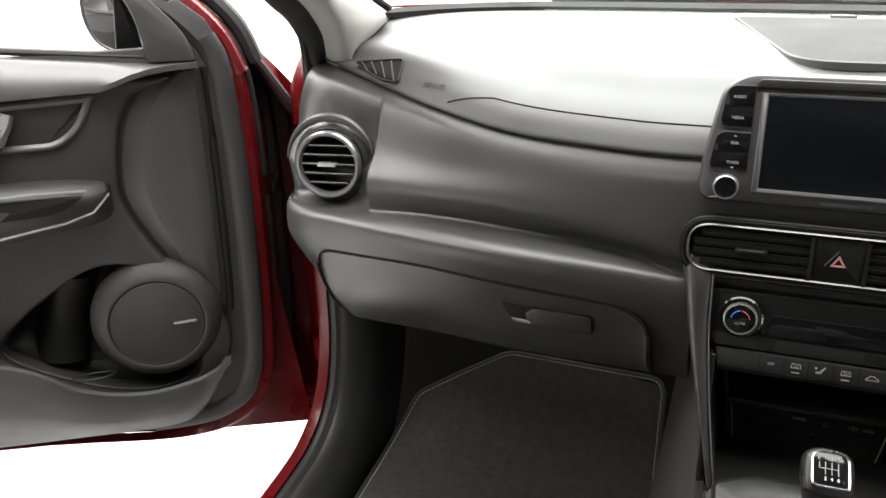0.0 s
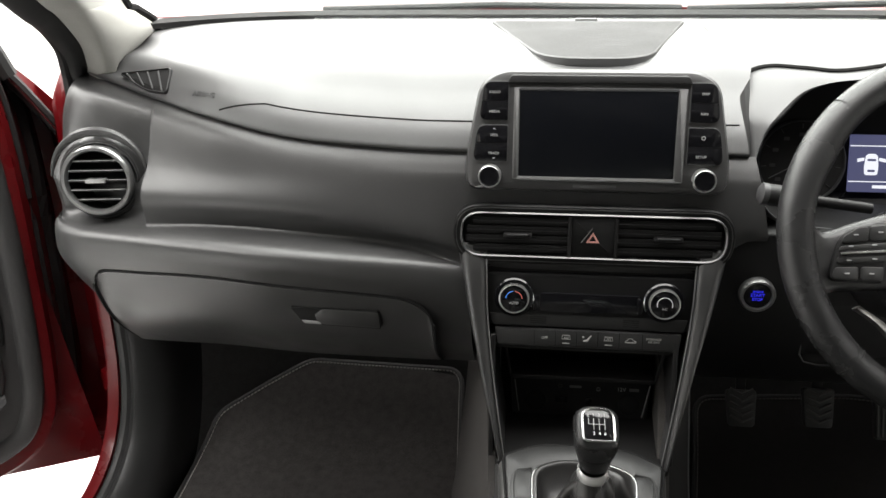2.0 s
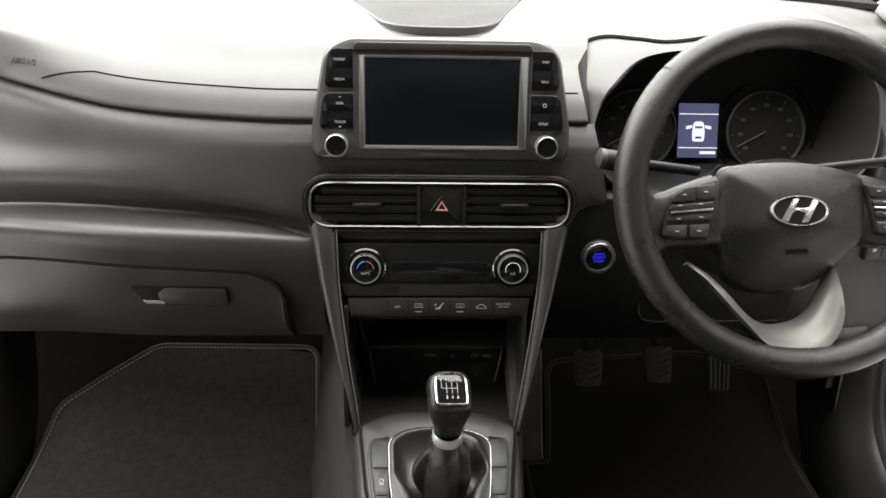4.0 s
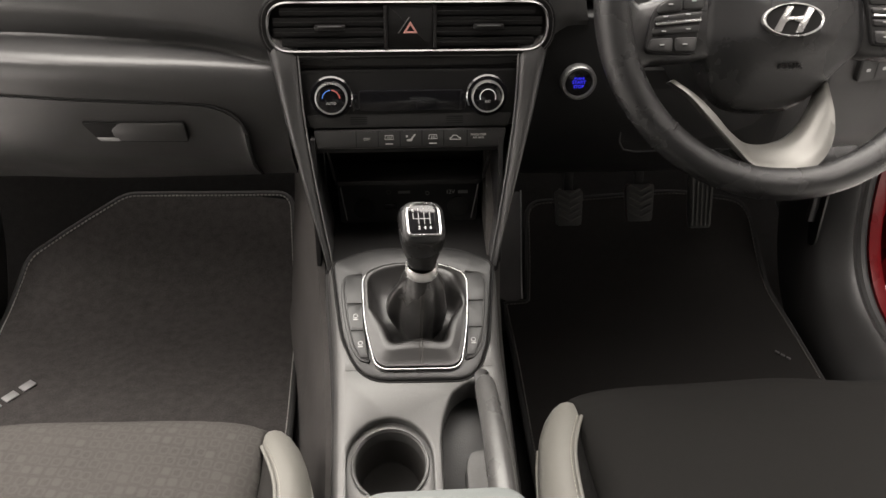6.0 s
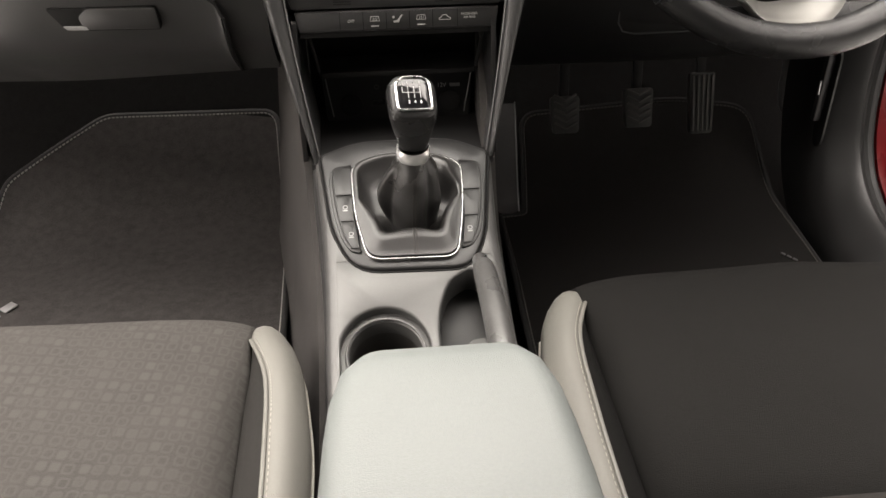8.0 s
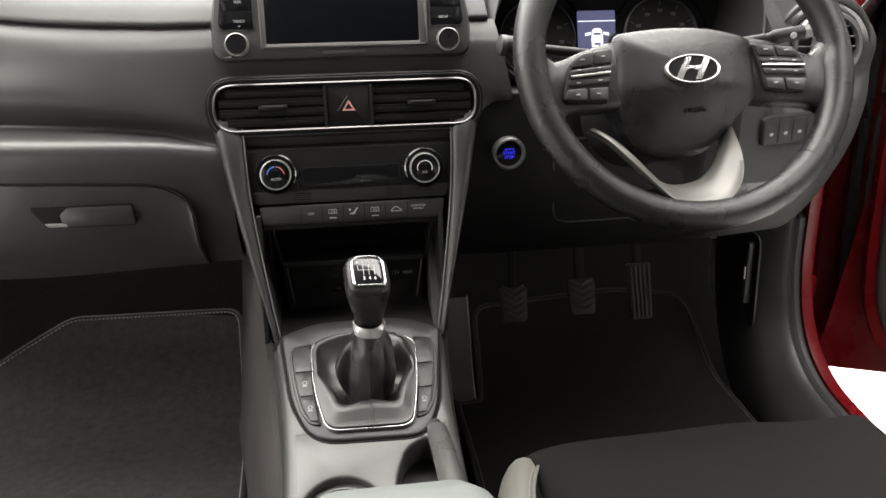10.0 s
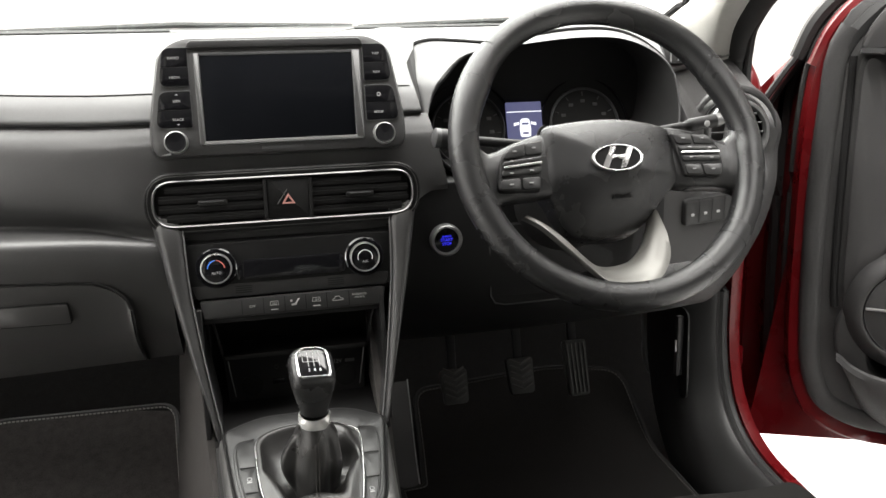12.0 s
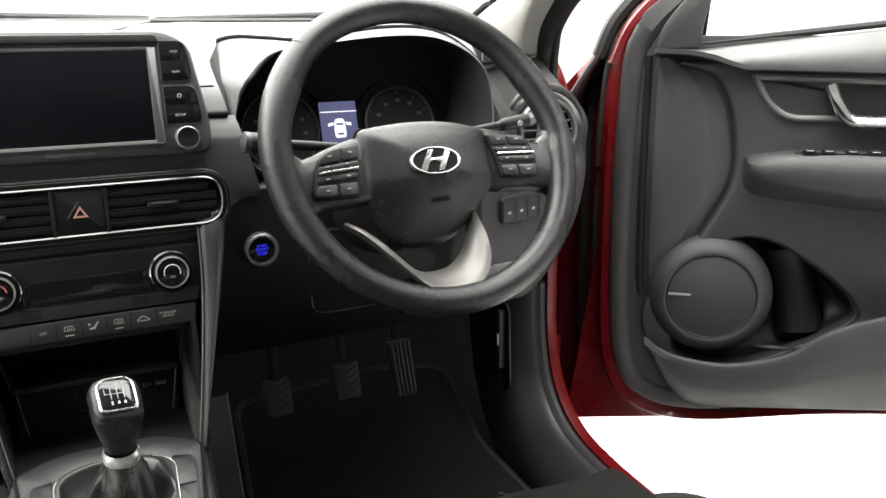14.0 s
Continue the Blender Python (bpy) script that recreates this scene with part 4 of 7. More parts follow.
for sd in (-1, 1):
    part("car_symbol_door", plate(rounded([(0.009 * sd, 0.0035), (0.0175 * sd, 0.0015), (0.0175 * sd, 0.0060), (0.009 * sd, 0.0075)], 0.0008), dm, 0.001, 0.0001, 0.0008), DISPWHITE, cluster)
part("odometer", plate(box2(0.022, 0.0040, 0.0004, 0.014, -0.0300), dm, 0.001, 0.0001, 0.0008), DISPWHITE, cluster)
# pad behind the hood
cap_l = []
for x in stations(0.173, 0.560, 34):
    h = table([0.172, 0.177, 0.183, 0.212, 0.255, 0.305, 0.42, 0.50, 0.53, 0.545, 0.562], [0.724, 0.732, 0.741, 0.7495, 0.7475, 0.7455, 0.760, 0.757, 0.742, 0.728, 0.70], x) + 0.003
    y0 = front(x, h) + 0.024
    cap_l.append([Vector((x, y0, h - 0.006)), Vector((x, y0 + 0.006, h - 0.001)), Vector((x, y0 + 0.06, max(h + 0.002, 0.757))), Vector((x, 1.25, 0.766)), Vector((x, 1.36, 0.769)), Vector((x, 1.50, 0.766)), Vector((x, 1.50, 0.74)), Vector((x, 1.20, 0.735))])
part("hood_top", skin(cap_l), PAD, cluster)

# ---------------------------------------------------------------- steering wheel
WC = Vector((0.3686, 0.8552, 0.6282))
wm = plane_m(*WC, 28.6)
wheel = thing("steering_wheel", "black leather three-spoke steering wheel with silver lower spoke", "steering wheel")
RW, NW = 0.1772, 120
wz = wm.to_3x3() @ Vector((0, 0, 1))


def rim_at(a, r, h=0.0):
    """A point on the wheel at that angle in degrees, radius and height."""
    return wm @ Vector((r * math.cos(radians(a)), r * math.sin(radians(a)), h))


rim_loops = []
for i in range(NW):
    a = 360 * i / NW
    grip = math.exp(-((a - 152) / 13) ** 2) + math.exp(-((a - 28) / 13) ** 2)
    lobe = math.exp(-((a - 188) / 22) ** 2) + math.exp(-((a - 352) / 22) ** 2)
    loop = []
    for j in range(18):
        q = 2 * math.pi * j / 18
        inward = max(0.0, -math.cos(q))
        ra = 0.0166 + 0.0045 * grip * inward + 0.0030 * lobe * inward
        loop.append(rim_at(a, RW + ra * math.cos(q), ra * 1.04 * math.sin(q)))
    rim_loops.append(loop)
part("rim", skin(rim_loops, ring=True), LEATHER, wheel, "grained black leather rim")
for a in (135.5, 42.5, 225.5, 316.5):
    c = rim_at(a, RW)
    rad = rim_at(a, 1.0) - rim_at(a, 0.0)
    part("rim_seam", tube([c + 0.0167 * (math.cos(q) * rad + math.sin(q) * wz) for q in stations(0, 2 * math.pi, 24)[:-1]], 0.0007, 5, True), BLACK, wheel)
# lacing inside the grips
for k, a in enumerate(stations(-34, 38, 27) + stations(142, 214, 27)):
    if -14 < a < 12 or 168 < a < 194:
        continue
    part("stitch", tube([rim_at(a - 0.5, RW - 0.0160, 0.0062 + 0.0015 * (k % 2)), rim_at(a + 0.6, RW - 0.0166, 0.0030)], 0.0008, 5), BLACK, wheel)
hub = [Vector((p.x, p.y)) for p in crom([(-0.082, 0.026, 0), (-0.058, 0.033, 0), (-0.010, 0.0365, 0), (0.034, 0.0335, 0), (0.073, 0.022, 0), (0.078, 0.008, 0), (0.078, -0.026, 0), (0.076, -0.046, 0), (0.060, -0.062, 0), (0.045, -0.080, 0), (0.026, -0.096, 0), (0.004, -0.1025, 0), (-0.024, -0.1030, 0), (-0.052, -0.097, 0), (-0.069, -0.081, 0), (-0.078, -0.060, 0), (-0.086, -0.040, 0), (-0.0855, -0.005, 0)], 5, True)]
hub_c = Vector((-0.002, -0.022))
hub_l = [[wm @ Vector((p.x, p.y, h)) for p in offset2(hub, d)] for d, h in ((0.0, -0.044), (0.0, -0.006), (0.0012, -0.001), (0.004, 0.003))]
for f in (0.90, 0.80, 0.68, 0.55, 0.42, 0.30, 0.18, 0.07):
    hub_l.append([wm @ Vector((*(hub_c + (p - hub_c) * f), 0.003 + 0.0135 * (1 - f ** 2.4))) for p in offset2(hub, 0.004)])
pad_bm = skin(hub_l)
back = wm.inverted()
for v in pad_bm.verts:
    q = back @ v.co
    if q.z > -0.02:
        fold = max(0.0, -0.034 - q.y)
        q.z -= 0.50 * fold * fold / (fold + 0.012)
        v.co = wm @ q
hub_pad = part("hub_pad", pad_bm, LEATHER, wheel, "black airbag hub pad", angle=70)
part("hub_gap", tube([wm @ Vector((p.x, p.y, -0.0045)) for p in offset2(hub, -0.0012)[78:] + offset2(hub, -0.0012)[:3]], 0.0016, 6), BLACK, hub_pad)
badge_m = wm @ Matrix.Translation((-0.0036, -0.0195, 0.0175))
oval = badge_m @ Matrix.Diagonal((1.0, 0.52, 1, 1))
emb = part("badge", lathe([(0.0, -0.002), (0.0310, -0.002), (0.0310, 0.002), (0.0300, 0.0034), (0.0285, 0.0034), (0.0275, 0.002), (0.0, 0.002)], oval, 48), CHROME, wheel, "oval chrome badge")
part("badge_field", lathe([(0.0, 0.0), (0.0277, 0.0), (0.0277, 0.0024), (0.0, 0.0026)], oval, 40), BLACK, emb)
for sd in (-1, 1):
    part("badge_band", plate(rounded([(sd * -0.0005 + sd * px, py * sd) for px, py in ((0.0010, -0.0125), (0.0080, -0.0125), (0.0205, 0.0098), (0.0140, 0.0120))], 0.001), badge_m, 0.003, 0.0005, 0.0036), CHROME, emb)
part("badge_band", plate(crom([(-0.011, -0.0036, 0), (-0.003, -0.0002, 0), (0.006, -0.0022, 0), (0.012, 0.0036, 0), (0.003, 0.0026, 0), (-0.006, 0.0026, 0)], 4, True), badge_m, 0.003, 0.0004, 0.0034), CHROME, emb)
letters("AIRBAG", wm @ Matrix.Translation((0.0, -0.062, 0.0058)) @ Matrix.Rotation(radians(31), 4, "X"), 0.0070, DARK, hub_pad, depth=0.0012)
for sd in (-1, 1):
    # side spoke flowing into the rim
    rows = []
    for x, t0, b0, w in ((0.066, 0.026, -0.050, -0.001), (0.082, 0.0235, -0.053, 0.002), (0.100, 0.0185, -0.055, 0.003), (0.122, 0.0110, -0.056, 0.003), (0.138, 0.0045, -0.058, 0.002), (0.149, 0.0020, -0.062, 0.002), (0.158, 0.0100, -0.074, 0.004), (0.166, 0.030, -0.094, 0.006)):
        rows.append([wm @ Vector((x * sd, y, z)) for y, z in ((t0, -0.018), (t0, w - 0.009), (t0 - 0.003, w - 0.003), (t0 - 0.009, w), ((t0 + b0) / 2, w + 0.001), (b0 + 0.008, w - 0.001), (b0 + 0.002, w - 0.005), (b0, w - 0.011), (b0, -0.018))])
    part("spoke", skin([[p for p in r] for r in rows]), LEATHER, wheel, angle=60)
    if sd < 0:
        field = [(-0.0855, 0.0115), (-0.1200, 0.0065), (-0.1345, -0.0030), (-0.1420, -0.0250), (-0.1465, -0.0480), (-0.0960, -0.0495)]
        rows_k = [[[(-0.0865, 0.0095), (-0.1075, 0.0070), (-0.1085, -0.0075), (-0.0885, -0.0060)], [(-0.1085, 0.0068), (-0.1195, 0.0050), (-0.1330, -0.0040), (-0.1345, -0.0105), (-0.1098, -0.0078)]],
                  [[(-0.0890, -0.0085), (-0.1355, -0.0135), (-0.1375, -0.0190), (-0.0905, -0.0150)], [(-0.0915, -0.0200), (-0.1385, -0.0240), (-0.1400, -0.0310), (-0.0930, -0.0280)]],
                  [[(-0.0945, -0.0330), (-0.1165, -0.0335), (-0.1175, -0.0470), (-0.0975, -0.0470)], [(-0.1185, -0.0335), (-0.1405, -0.0345), (-0.1445, -0.0460), (-0.1195, -0.0470)]]]
        trim = ((-0.0915, -0.0172), (-0.1365, -0.0212))
        marks = [(-0.098, 0.0012), (-0.121, -0.002), (-0.104, -0.0115), (-0.126, -0.0135), (-0.104, -0.0255), (-0.128, -0.0275), (-0.107, -0.0400), (-0.130, -0.0405)]
    else:
        field = [(0.0735, 0.0125), (0.1230, 0.0080), (0.1320, -0.0050), (0.1355, -0.0300), (0.1290, -0.0465), (0.0830, -0.0420), (0.0800, -0.0180)]
        rows_k = [[[(0.0750, 0.0105), (0.0990, 0.0085), (0.1005, -0.0035), (0.0790, -0.0025)], [(0.1005, 0.0083), (0.1215, 0.0063), (0.1275, -0.0050), (0.1018, -0.0037)]],
                  [[(0.0800, -0.0055), (0.1290, -0.0080), (0.1305, -0.0130), (0.0812, -0.0115)], [(0.0818, -0.0170), (0.1315, -0.0190), (0.1328, -0.0260), (0.0830, -0.0240)]],
                  [[(0.0835, -0.0285), (0.1050, -0.0290), (0.1060, -0.0425), (0.0850, -0.0405)], [(0.1065, -0.0292), (0.1330, -0.0305), (0.1280, -0.0450), (0.1075, -0.0425)]]]
        trim = ((0.0818, -0.0142), (0.1305, -0.0160))
        marks = [(0.088, 0.0035), (0.112, 0.0020), (0.094, -0.0080), (0.120, -0.0100), (0.094, -0.0205), (0.120, -0.0225), (0.0945, -0.0350), (0.119, -0.0365)]
    key = part("key_block", plate(rounded(field, [0.004, 0.012, 0.010, 0.012, 0.008, 0.004, 0.010][:len(field)]), wm, 0.012, 0.002, 0.0068), DARK, wheel, "block of control keys on spoke")
    for row_k in rows_k:
        for o in row_k:
            part("key", plate(rounded(o, [0.003, 0.003, 0.004, 0.003, 0.003][:len(o)]), wm, 0.004, 0.0012, 0.0088), SPOKEKEY, key)
    for x, y in marks:
        part("key_mark", plate(box2(0.0044, 0.0013, 0.0005, x, y), wm, 0.001, 0.0002, 0.0100), GREYINK, key)
    part("key_trim", bar(wm @ Vector((*trim[0], 0.0096)), wm @ Vector((*trim[1], 0.0096)), 0.0026, 0.0030, up=wz), CHROME, key, "chrome rocker bar")
# lower spoke: a silver V whose arms run up behind the hub
vo = [(-0.1145, -0.0730, -0.012), (-0.0975, -0.0880, -0.004), (-0.0735, -0.1175, 0.003), (-0.0510, -0.1435, 0.006), (-0.0360, -0.1575, 0.007), (-0.0125, -0.1655, 0.007), (0.0160, -0.1645, 0.007), (0.0345, -0.1540, 0.006), (0.0465, -0.1340, 0.004), (0.0510, -0.1080, -0.002), (0.0500, -0.0760, -0.014)]
vi = [(-0.1085, -0.0700, -0.012), (-0.0895, -0.0865, -0.003), (-0.0710, -0.1050, -0.002), (-0.0530, -0.1235, -0.006), (-0.0330, -0.1345, -0.016), (-0.0110, -0.1358, -0.018), (0.0110, -0.1300, -0.018), (0.0260, -0.1170, -0.017), (0.0345, -0.1020, -0.016), (0.0415, -0.0880, -0.017), (0.0460, -0.0700, -0.018)]
a, b = crom(vo, 5), crom(vi, 5)
lp = []
for p, q in zip(a, b):
    mid = (p + q) / 2 + Vector((0, 0, -0.001))
    lp.append([wm @ w for w in (p + Vector((0, 0, -0.012)), p + Vector((0, 0, -0.001)), p.lerp(mid, 0.10), p.lerp(mid, 0.6), mid, q.lerp(mid, 0.5), q + Vector((0, 0, -0.005)), q + Vector((0, 0, -0.016)))])
part("lower_spoke", skin(lp), material("silver_spoke", (0.155, 0.152, 0.142), 0.40, metal=0.4, vary=0.03), wheel, "pale silver V-shaped lower spoke", angle=55)
lo = rounded([(-0.056, -0.140), (0.048, -0.140), (0.088, -0.138), (0.075, -0.166), (-0.075, -0.166), (-0.085, -0.138)], 0.008)
part("spoke_foot", plate(lo, wm, 0.012, 0.003, -0.017), LEATHER, wheel)
column = thing("steering_column", "black plastic steering column shroud behind wheel", "steering column")
part("shroud", skin([[Vector((0.371 + r * math.cos(q) * 1.15, 0, 0)) + (wm.to_3x3() @ Vector((0, r * math.sin(q), -d))) + Vector((0, WC.y, WC.z - 0.012)) for q in stations(0, 2 * math.pi, 24)[:-1]] for r, d in ((0.03, 0.025), (0.058, 0.03), (0.062, 0.06), (0.066, 0.16), (0.06, 0.22))]), DARK, column)
for sd in (-1, 1):
    b, t = (Vector((0.30, 0.955, 0.622)), Vector((0.186, 0.955, 0.636))) if sd < 0 else (Vector((0.44, 0.955, 0.626)), Vector((0.562, 0.950, 0.6425)))
    st = part("stalk", tube(crom([b, b.lerp(t, 0.45), b.lerp(t, 0.62), b.lerp(t, 0.72), t], 4), [0.006] * 8 + [v * (1.0 if sd < 0 else 0.72) for v in (0.0075, 0.009, 0.0105, 0.0115, 0.012, 0.012, 0.012, 0.0122, 0.0115)], 14), DARK, column, "dark control stalk with silver band")
    part("stalk_band", tube([b.lerp(t, 0.985), b.lerp(t, 1.04), b.lerp(t, 1.07)], [0.0124 * (1.0 if sd < 0 else 0.72)] * 2 + [0.0068], 14), GREYKEY if sd < 0 else SILVERTRIM, st)
    part("stalk_mark", plate(circle2(0.004, 12), plane_m(b.lerp(t, 0.84).x, b.lerp(t, 0.84).y - 0.0118, b.lerp(t, 0.84).z, 0), 0.001, 0.0002, 0.0004), GREYINK, st)
# knee panel details
sw = thing("headlamp_switch_panel", "small dark switch panel beside steering column", "switch panel")
pm = plane_m(0.6225, 1.0194, 0.5075, 0, 15)
part("bezel", plate(box2(0.148, 0.038, 0.007), pm, 0.03, 0.002, 0.0035), DARK, sw)
for x, w in ((-0.0605, 0.024), (-0.0355, 0.024), (-0.0105, 0.024), (0.0145, 0.024), (0.0480, 0.040)):
    k = part("key", plate(box2(w, 0.032, 0.003, x, 0.0), pm, 0.008, 0.001, 0.0042), STACKGREY, sw)
    if x < 0.0:
        part("key_mark", plate(box2(0.006, 0.004, 0.001, x, -0.004), pm, 0.001, 0.0001, 0.0047), GREYINK, k)
tray = thing("coin_tray", "small dark open tray under steering column, its lit edge drawn in grey", "tray")
tm = plane_m(0.372, 1.010, 0.428, -14)
# flat black sheet for the tray's shade, grey bar for the edge catching light
part("cavity", plate(rounded([(-0.112, 0.088), (-0.102, -0.034), (0.10, -0.034), (0.10, 0.088)], [0.004, 0.02, 0.02, 0.004]), tm, 0.01, 0.001, 0.004), BLACK, tray)
part("edge_trim", tube([tm @ Vector((x, y, 0.005)) for x, y in ((-0.113, 0.088), (-0.107, 0.02), (-0.103, -0.02), (-0.096, -0.032), (-0.08, -0.036), (0.09, -0.034))], 0.0011, 6), GREYKEY, tray)

# ---------------------------------------------------------------- tunnel console
CS = 0.37


def cz(y):
    """Height of the tunnel console's sloping top at y."""
    return 0.255 + CS * (y - 0.786) if y < 0.80 else 0.2602 + CS * (y - 0.80)


def con(x, y, d=0.0):
    n = Vector((0, -CS, 1)).normalized()
    return Vector((x, y, cz(y))) + n * d


console = thing("tunnel_console", "silver-grey plastic tunnel console between the front seats", "centre console")
CONS = material("console_plastic", (0.093, 0.093, 0.091), 0.40, metal=0.4, grain=0.2, grain_scale=1600, vary=0.05)


def con_left(y):
    return table([0.3, 0.55, 0.70, 0.80, 0.92, 0.955], [0.095, 0.092, 0.092, 0.094, 0.104, 0.108], y)


def con_right(y):
    return table([0.3, 0.62, 0.70, 0.73, 0.77, 0.80, 0.92, 0.955], [0.098, 0.098, 0.097, 0.0965, 0.096, 0.095, 0.101, 0.103], y)


lp = []
for y in stations(0.30, 0.60, 8) + stations(0.615, 0.765, 12) + stations(0.785, 0.905, 8):
    wl, wr = con_left(y), con_right(y)
    z = cz(max(y, 0.60))
    lp.append([Vector((x, y, zz)) for x, zz in ((-wl + 0.004, -0.02), (-wl + 0.003, z - 0.05), (-wl - 0.002, z - 0.030), (-wl - 0.001, z - 0.014), (-wl + 0.001, z - 0.007), (-wl + 0.005, z - 0.002), (-wl + 0.012, z), (0, z), (wr - 0.012, z), (wr - 0.005, z - 0.002), (wr - 0.001, z - 0.007), (wr + 0.001, z - 0.014), (wr + 0.002, z - 0.030), (wr - 0.003, z - 0.05), (wr - 0.004, -0.02))])
bmc = skin(lp)
gone = []
for f in bmc.faces:
    c = f.calc_center_median()
    if c.z > cz(c.y) - 0.0004 and (0.615 < c.y < 0.765 or 0.785 < c.y < 0.905) and len(f.verts) == 4:
        gone.append(f)
bmesh.ops.delete(bmc, geom=gone, context="FACES")
part("body", bmc, CONS, console, angle=60)
for sd, side_x in ((-1, con_left), (1, con_right)):
    lp = []
    for y in stations(0.30, 0.93, 20):
        w, z = side_x(y), cz(max(y, 0.60))
        lp.append([Vector((x * sd, y, zz)) for x, zz in ((w - 0.006, z - 0.028), (w + 0.001, z - 0.028), (w + 0.003, z - 0.032), (w + 0.006, z - 0.06), (w + 0.010, z - 0.12), (w + 0.014, -0.02), (w - 0.006, -0.02))])
    part("side_wall", skin(lp), PLASTIC, console, "dark plastic console side")
for sd in (-1, 1):
    lp = []
    for y in stations(0.50, 1.22, 18):
        w = table([0.5, 0.62, 0.8, 0.95, 1.1, 1.22], [0.106, 0.108, 0.112, 0.124, 0.145, 0.16] if sd < 0 else [0.106, 0.108, 0.108, 0.110, 0.118, 0.126], y)
        out = 1.0 if sd < 0 else 0.6
        zt = table([0.5, 0.62, 0.75, 0.92, 1.0, 1.22], [0.14, 0.14, 0.17, 0.25, 0.36, 0.40], y)
        lp.append([Vector((x * sd, y, z)) for x, z in ((w + 0.050 * out, -0.05), (w + 0.036 * out, 0.02), (w + 0.016 * out, zt * 0.5), (w + 0.006, zt * 0.8), (w - 0.004, zt), (w - 0.014, zt), (w - 0.014, -0.05))])
    part("side_cover", skin(lp), TUNNEL, console, "grey carpeted tunnel side", angle=60)
cm = axes_m(con(0, 0.0), (1, 0, 0), (0, 1, CS))
SL = math.sqrt(1 + CS * CS)


def co(pts):
    """Outline given by x, y on the sloping top."""
    return [(x, y * SL) for x, y in pts]


# deck round the cup holder and the handbrake
arch = [(-0.0819, 0.55)] + [(-0.034 + 0.048 * math.cos(radians(a)), 0.671 + 0.047 * math.sin(radians(a))) for a in stations(176, 4, 24)] + [(0.0135, 0.55)]
brake_hole = rounded(co([(0.0185, 0.618), (0.0185, 0.705), (0.034, 0.744), (0.058, 0.757), (0.072, 0.752), (0.080, 0.71), (0.080, 0.618)]), [0.004, 0.03, 0.03, 0.03, 0.03, 0.03, 0.004])
arch_hole = [Vector(p) for p in co([(x, max(y, 0.618)) for x, y in arch])]
edge = [(-con_left(y) + 0.0119, y) for y in stations(0.61, 0.77, 10)] + [(con_right(y) - 0.0119, y) for y in stations(0.77, 0.61, 10)]
part("deck", deck([Vector(p) for p in co(edge)], [arch_hole, brake_hole], cm, 0.0004, 0.05, 0.003, 0.002), CONS, console, angle=50)
for sd in (-1, 1):
    side_x = con_left if sd < 0 else con_right
    wing = [(0.064 * sd, 0.7702), (0.076 * sd, 0.83)] + [((side_x(y) - 0.0119) * sd, y) for y in stations(0.83, 0.7702, 4)]
    part("deck_wing", plate([Vector(p) for p in co(wing)], cm, 0.008, 0.0003, 0.0004), CONS, console)
# gear surround
gp = rounded(co([(-0.055, 0.926), (-0.097, 0.908), (-0.084, 0.805), (-0.060, 0.757), (0.060, 0.754), (0.080, 0.79), (0.097, 0.904), (0.055, 0.926)]), [0.06, 0.008, 0.03, 0.035, 0.03, 0.03, 0.008, 0.06])
go = rounded(co([(-0.0625, 0.888), (-0.060, 0.82), (-0.047, 0.766), (0.048, 0.764), (0.060, 0.82), (0.0645, 0.886), (0.03, 0.901), (-0.03, 0.901)]), [0.016, 0.03, 0.016, 0.016, 0.03, 0.016, 0.04, 0.04], 8)
SURROUND = material("surround_plastic", (0.018, 0.018, 0.018), 0.36, metal=0.15, grain=0.2, grain_scale=1600, vary=0.06)
part("gear_surround", deck(gp, [offset2(go, 0.001)], cm, 0.004, 0.03, 0.003, 0.012), SURROUND, console, angle=50)
part("surround_edge", frame_ring(offset2(gp, -0.003), cm, 0.0035, 0.01, 0.0012), BLACK, console)
part("gate_ring", frame_ring(go, cm, 0.0017, 0.008, 0.0085, 0.0007), CHROME, console, "thin chrome gate ring")
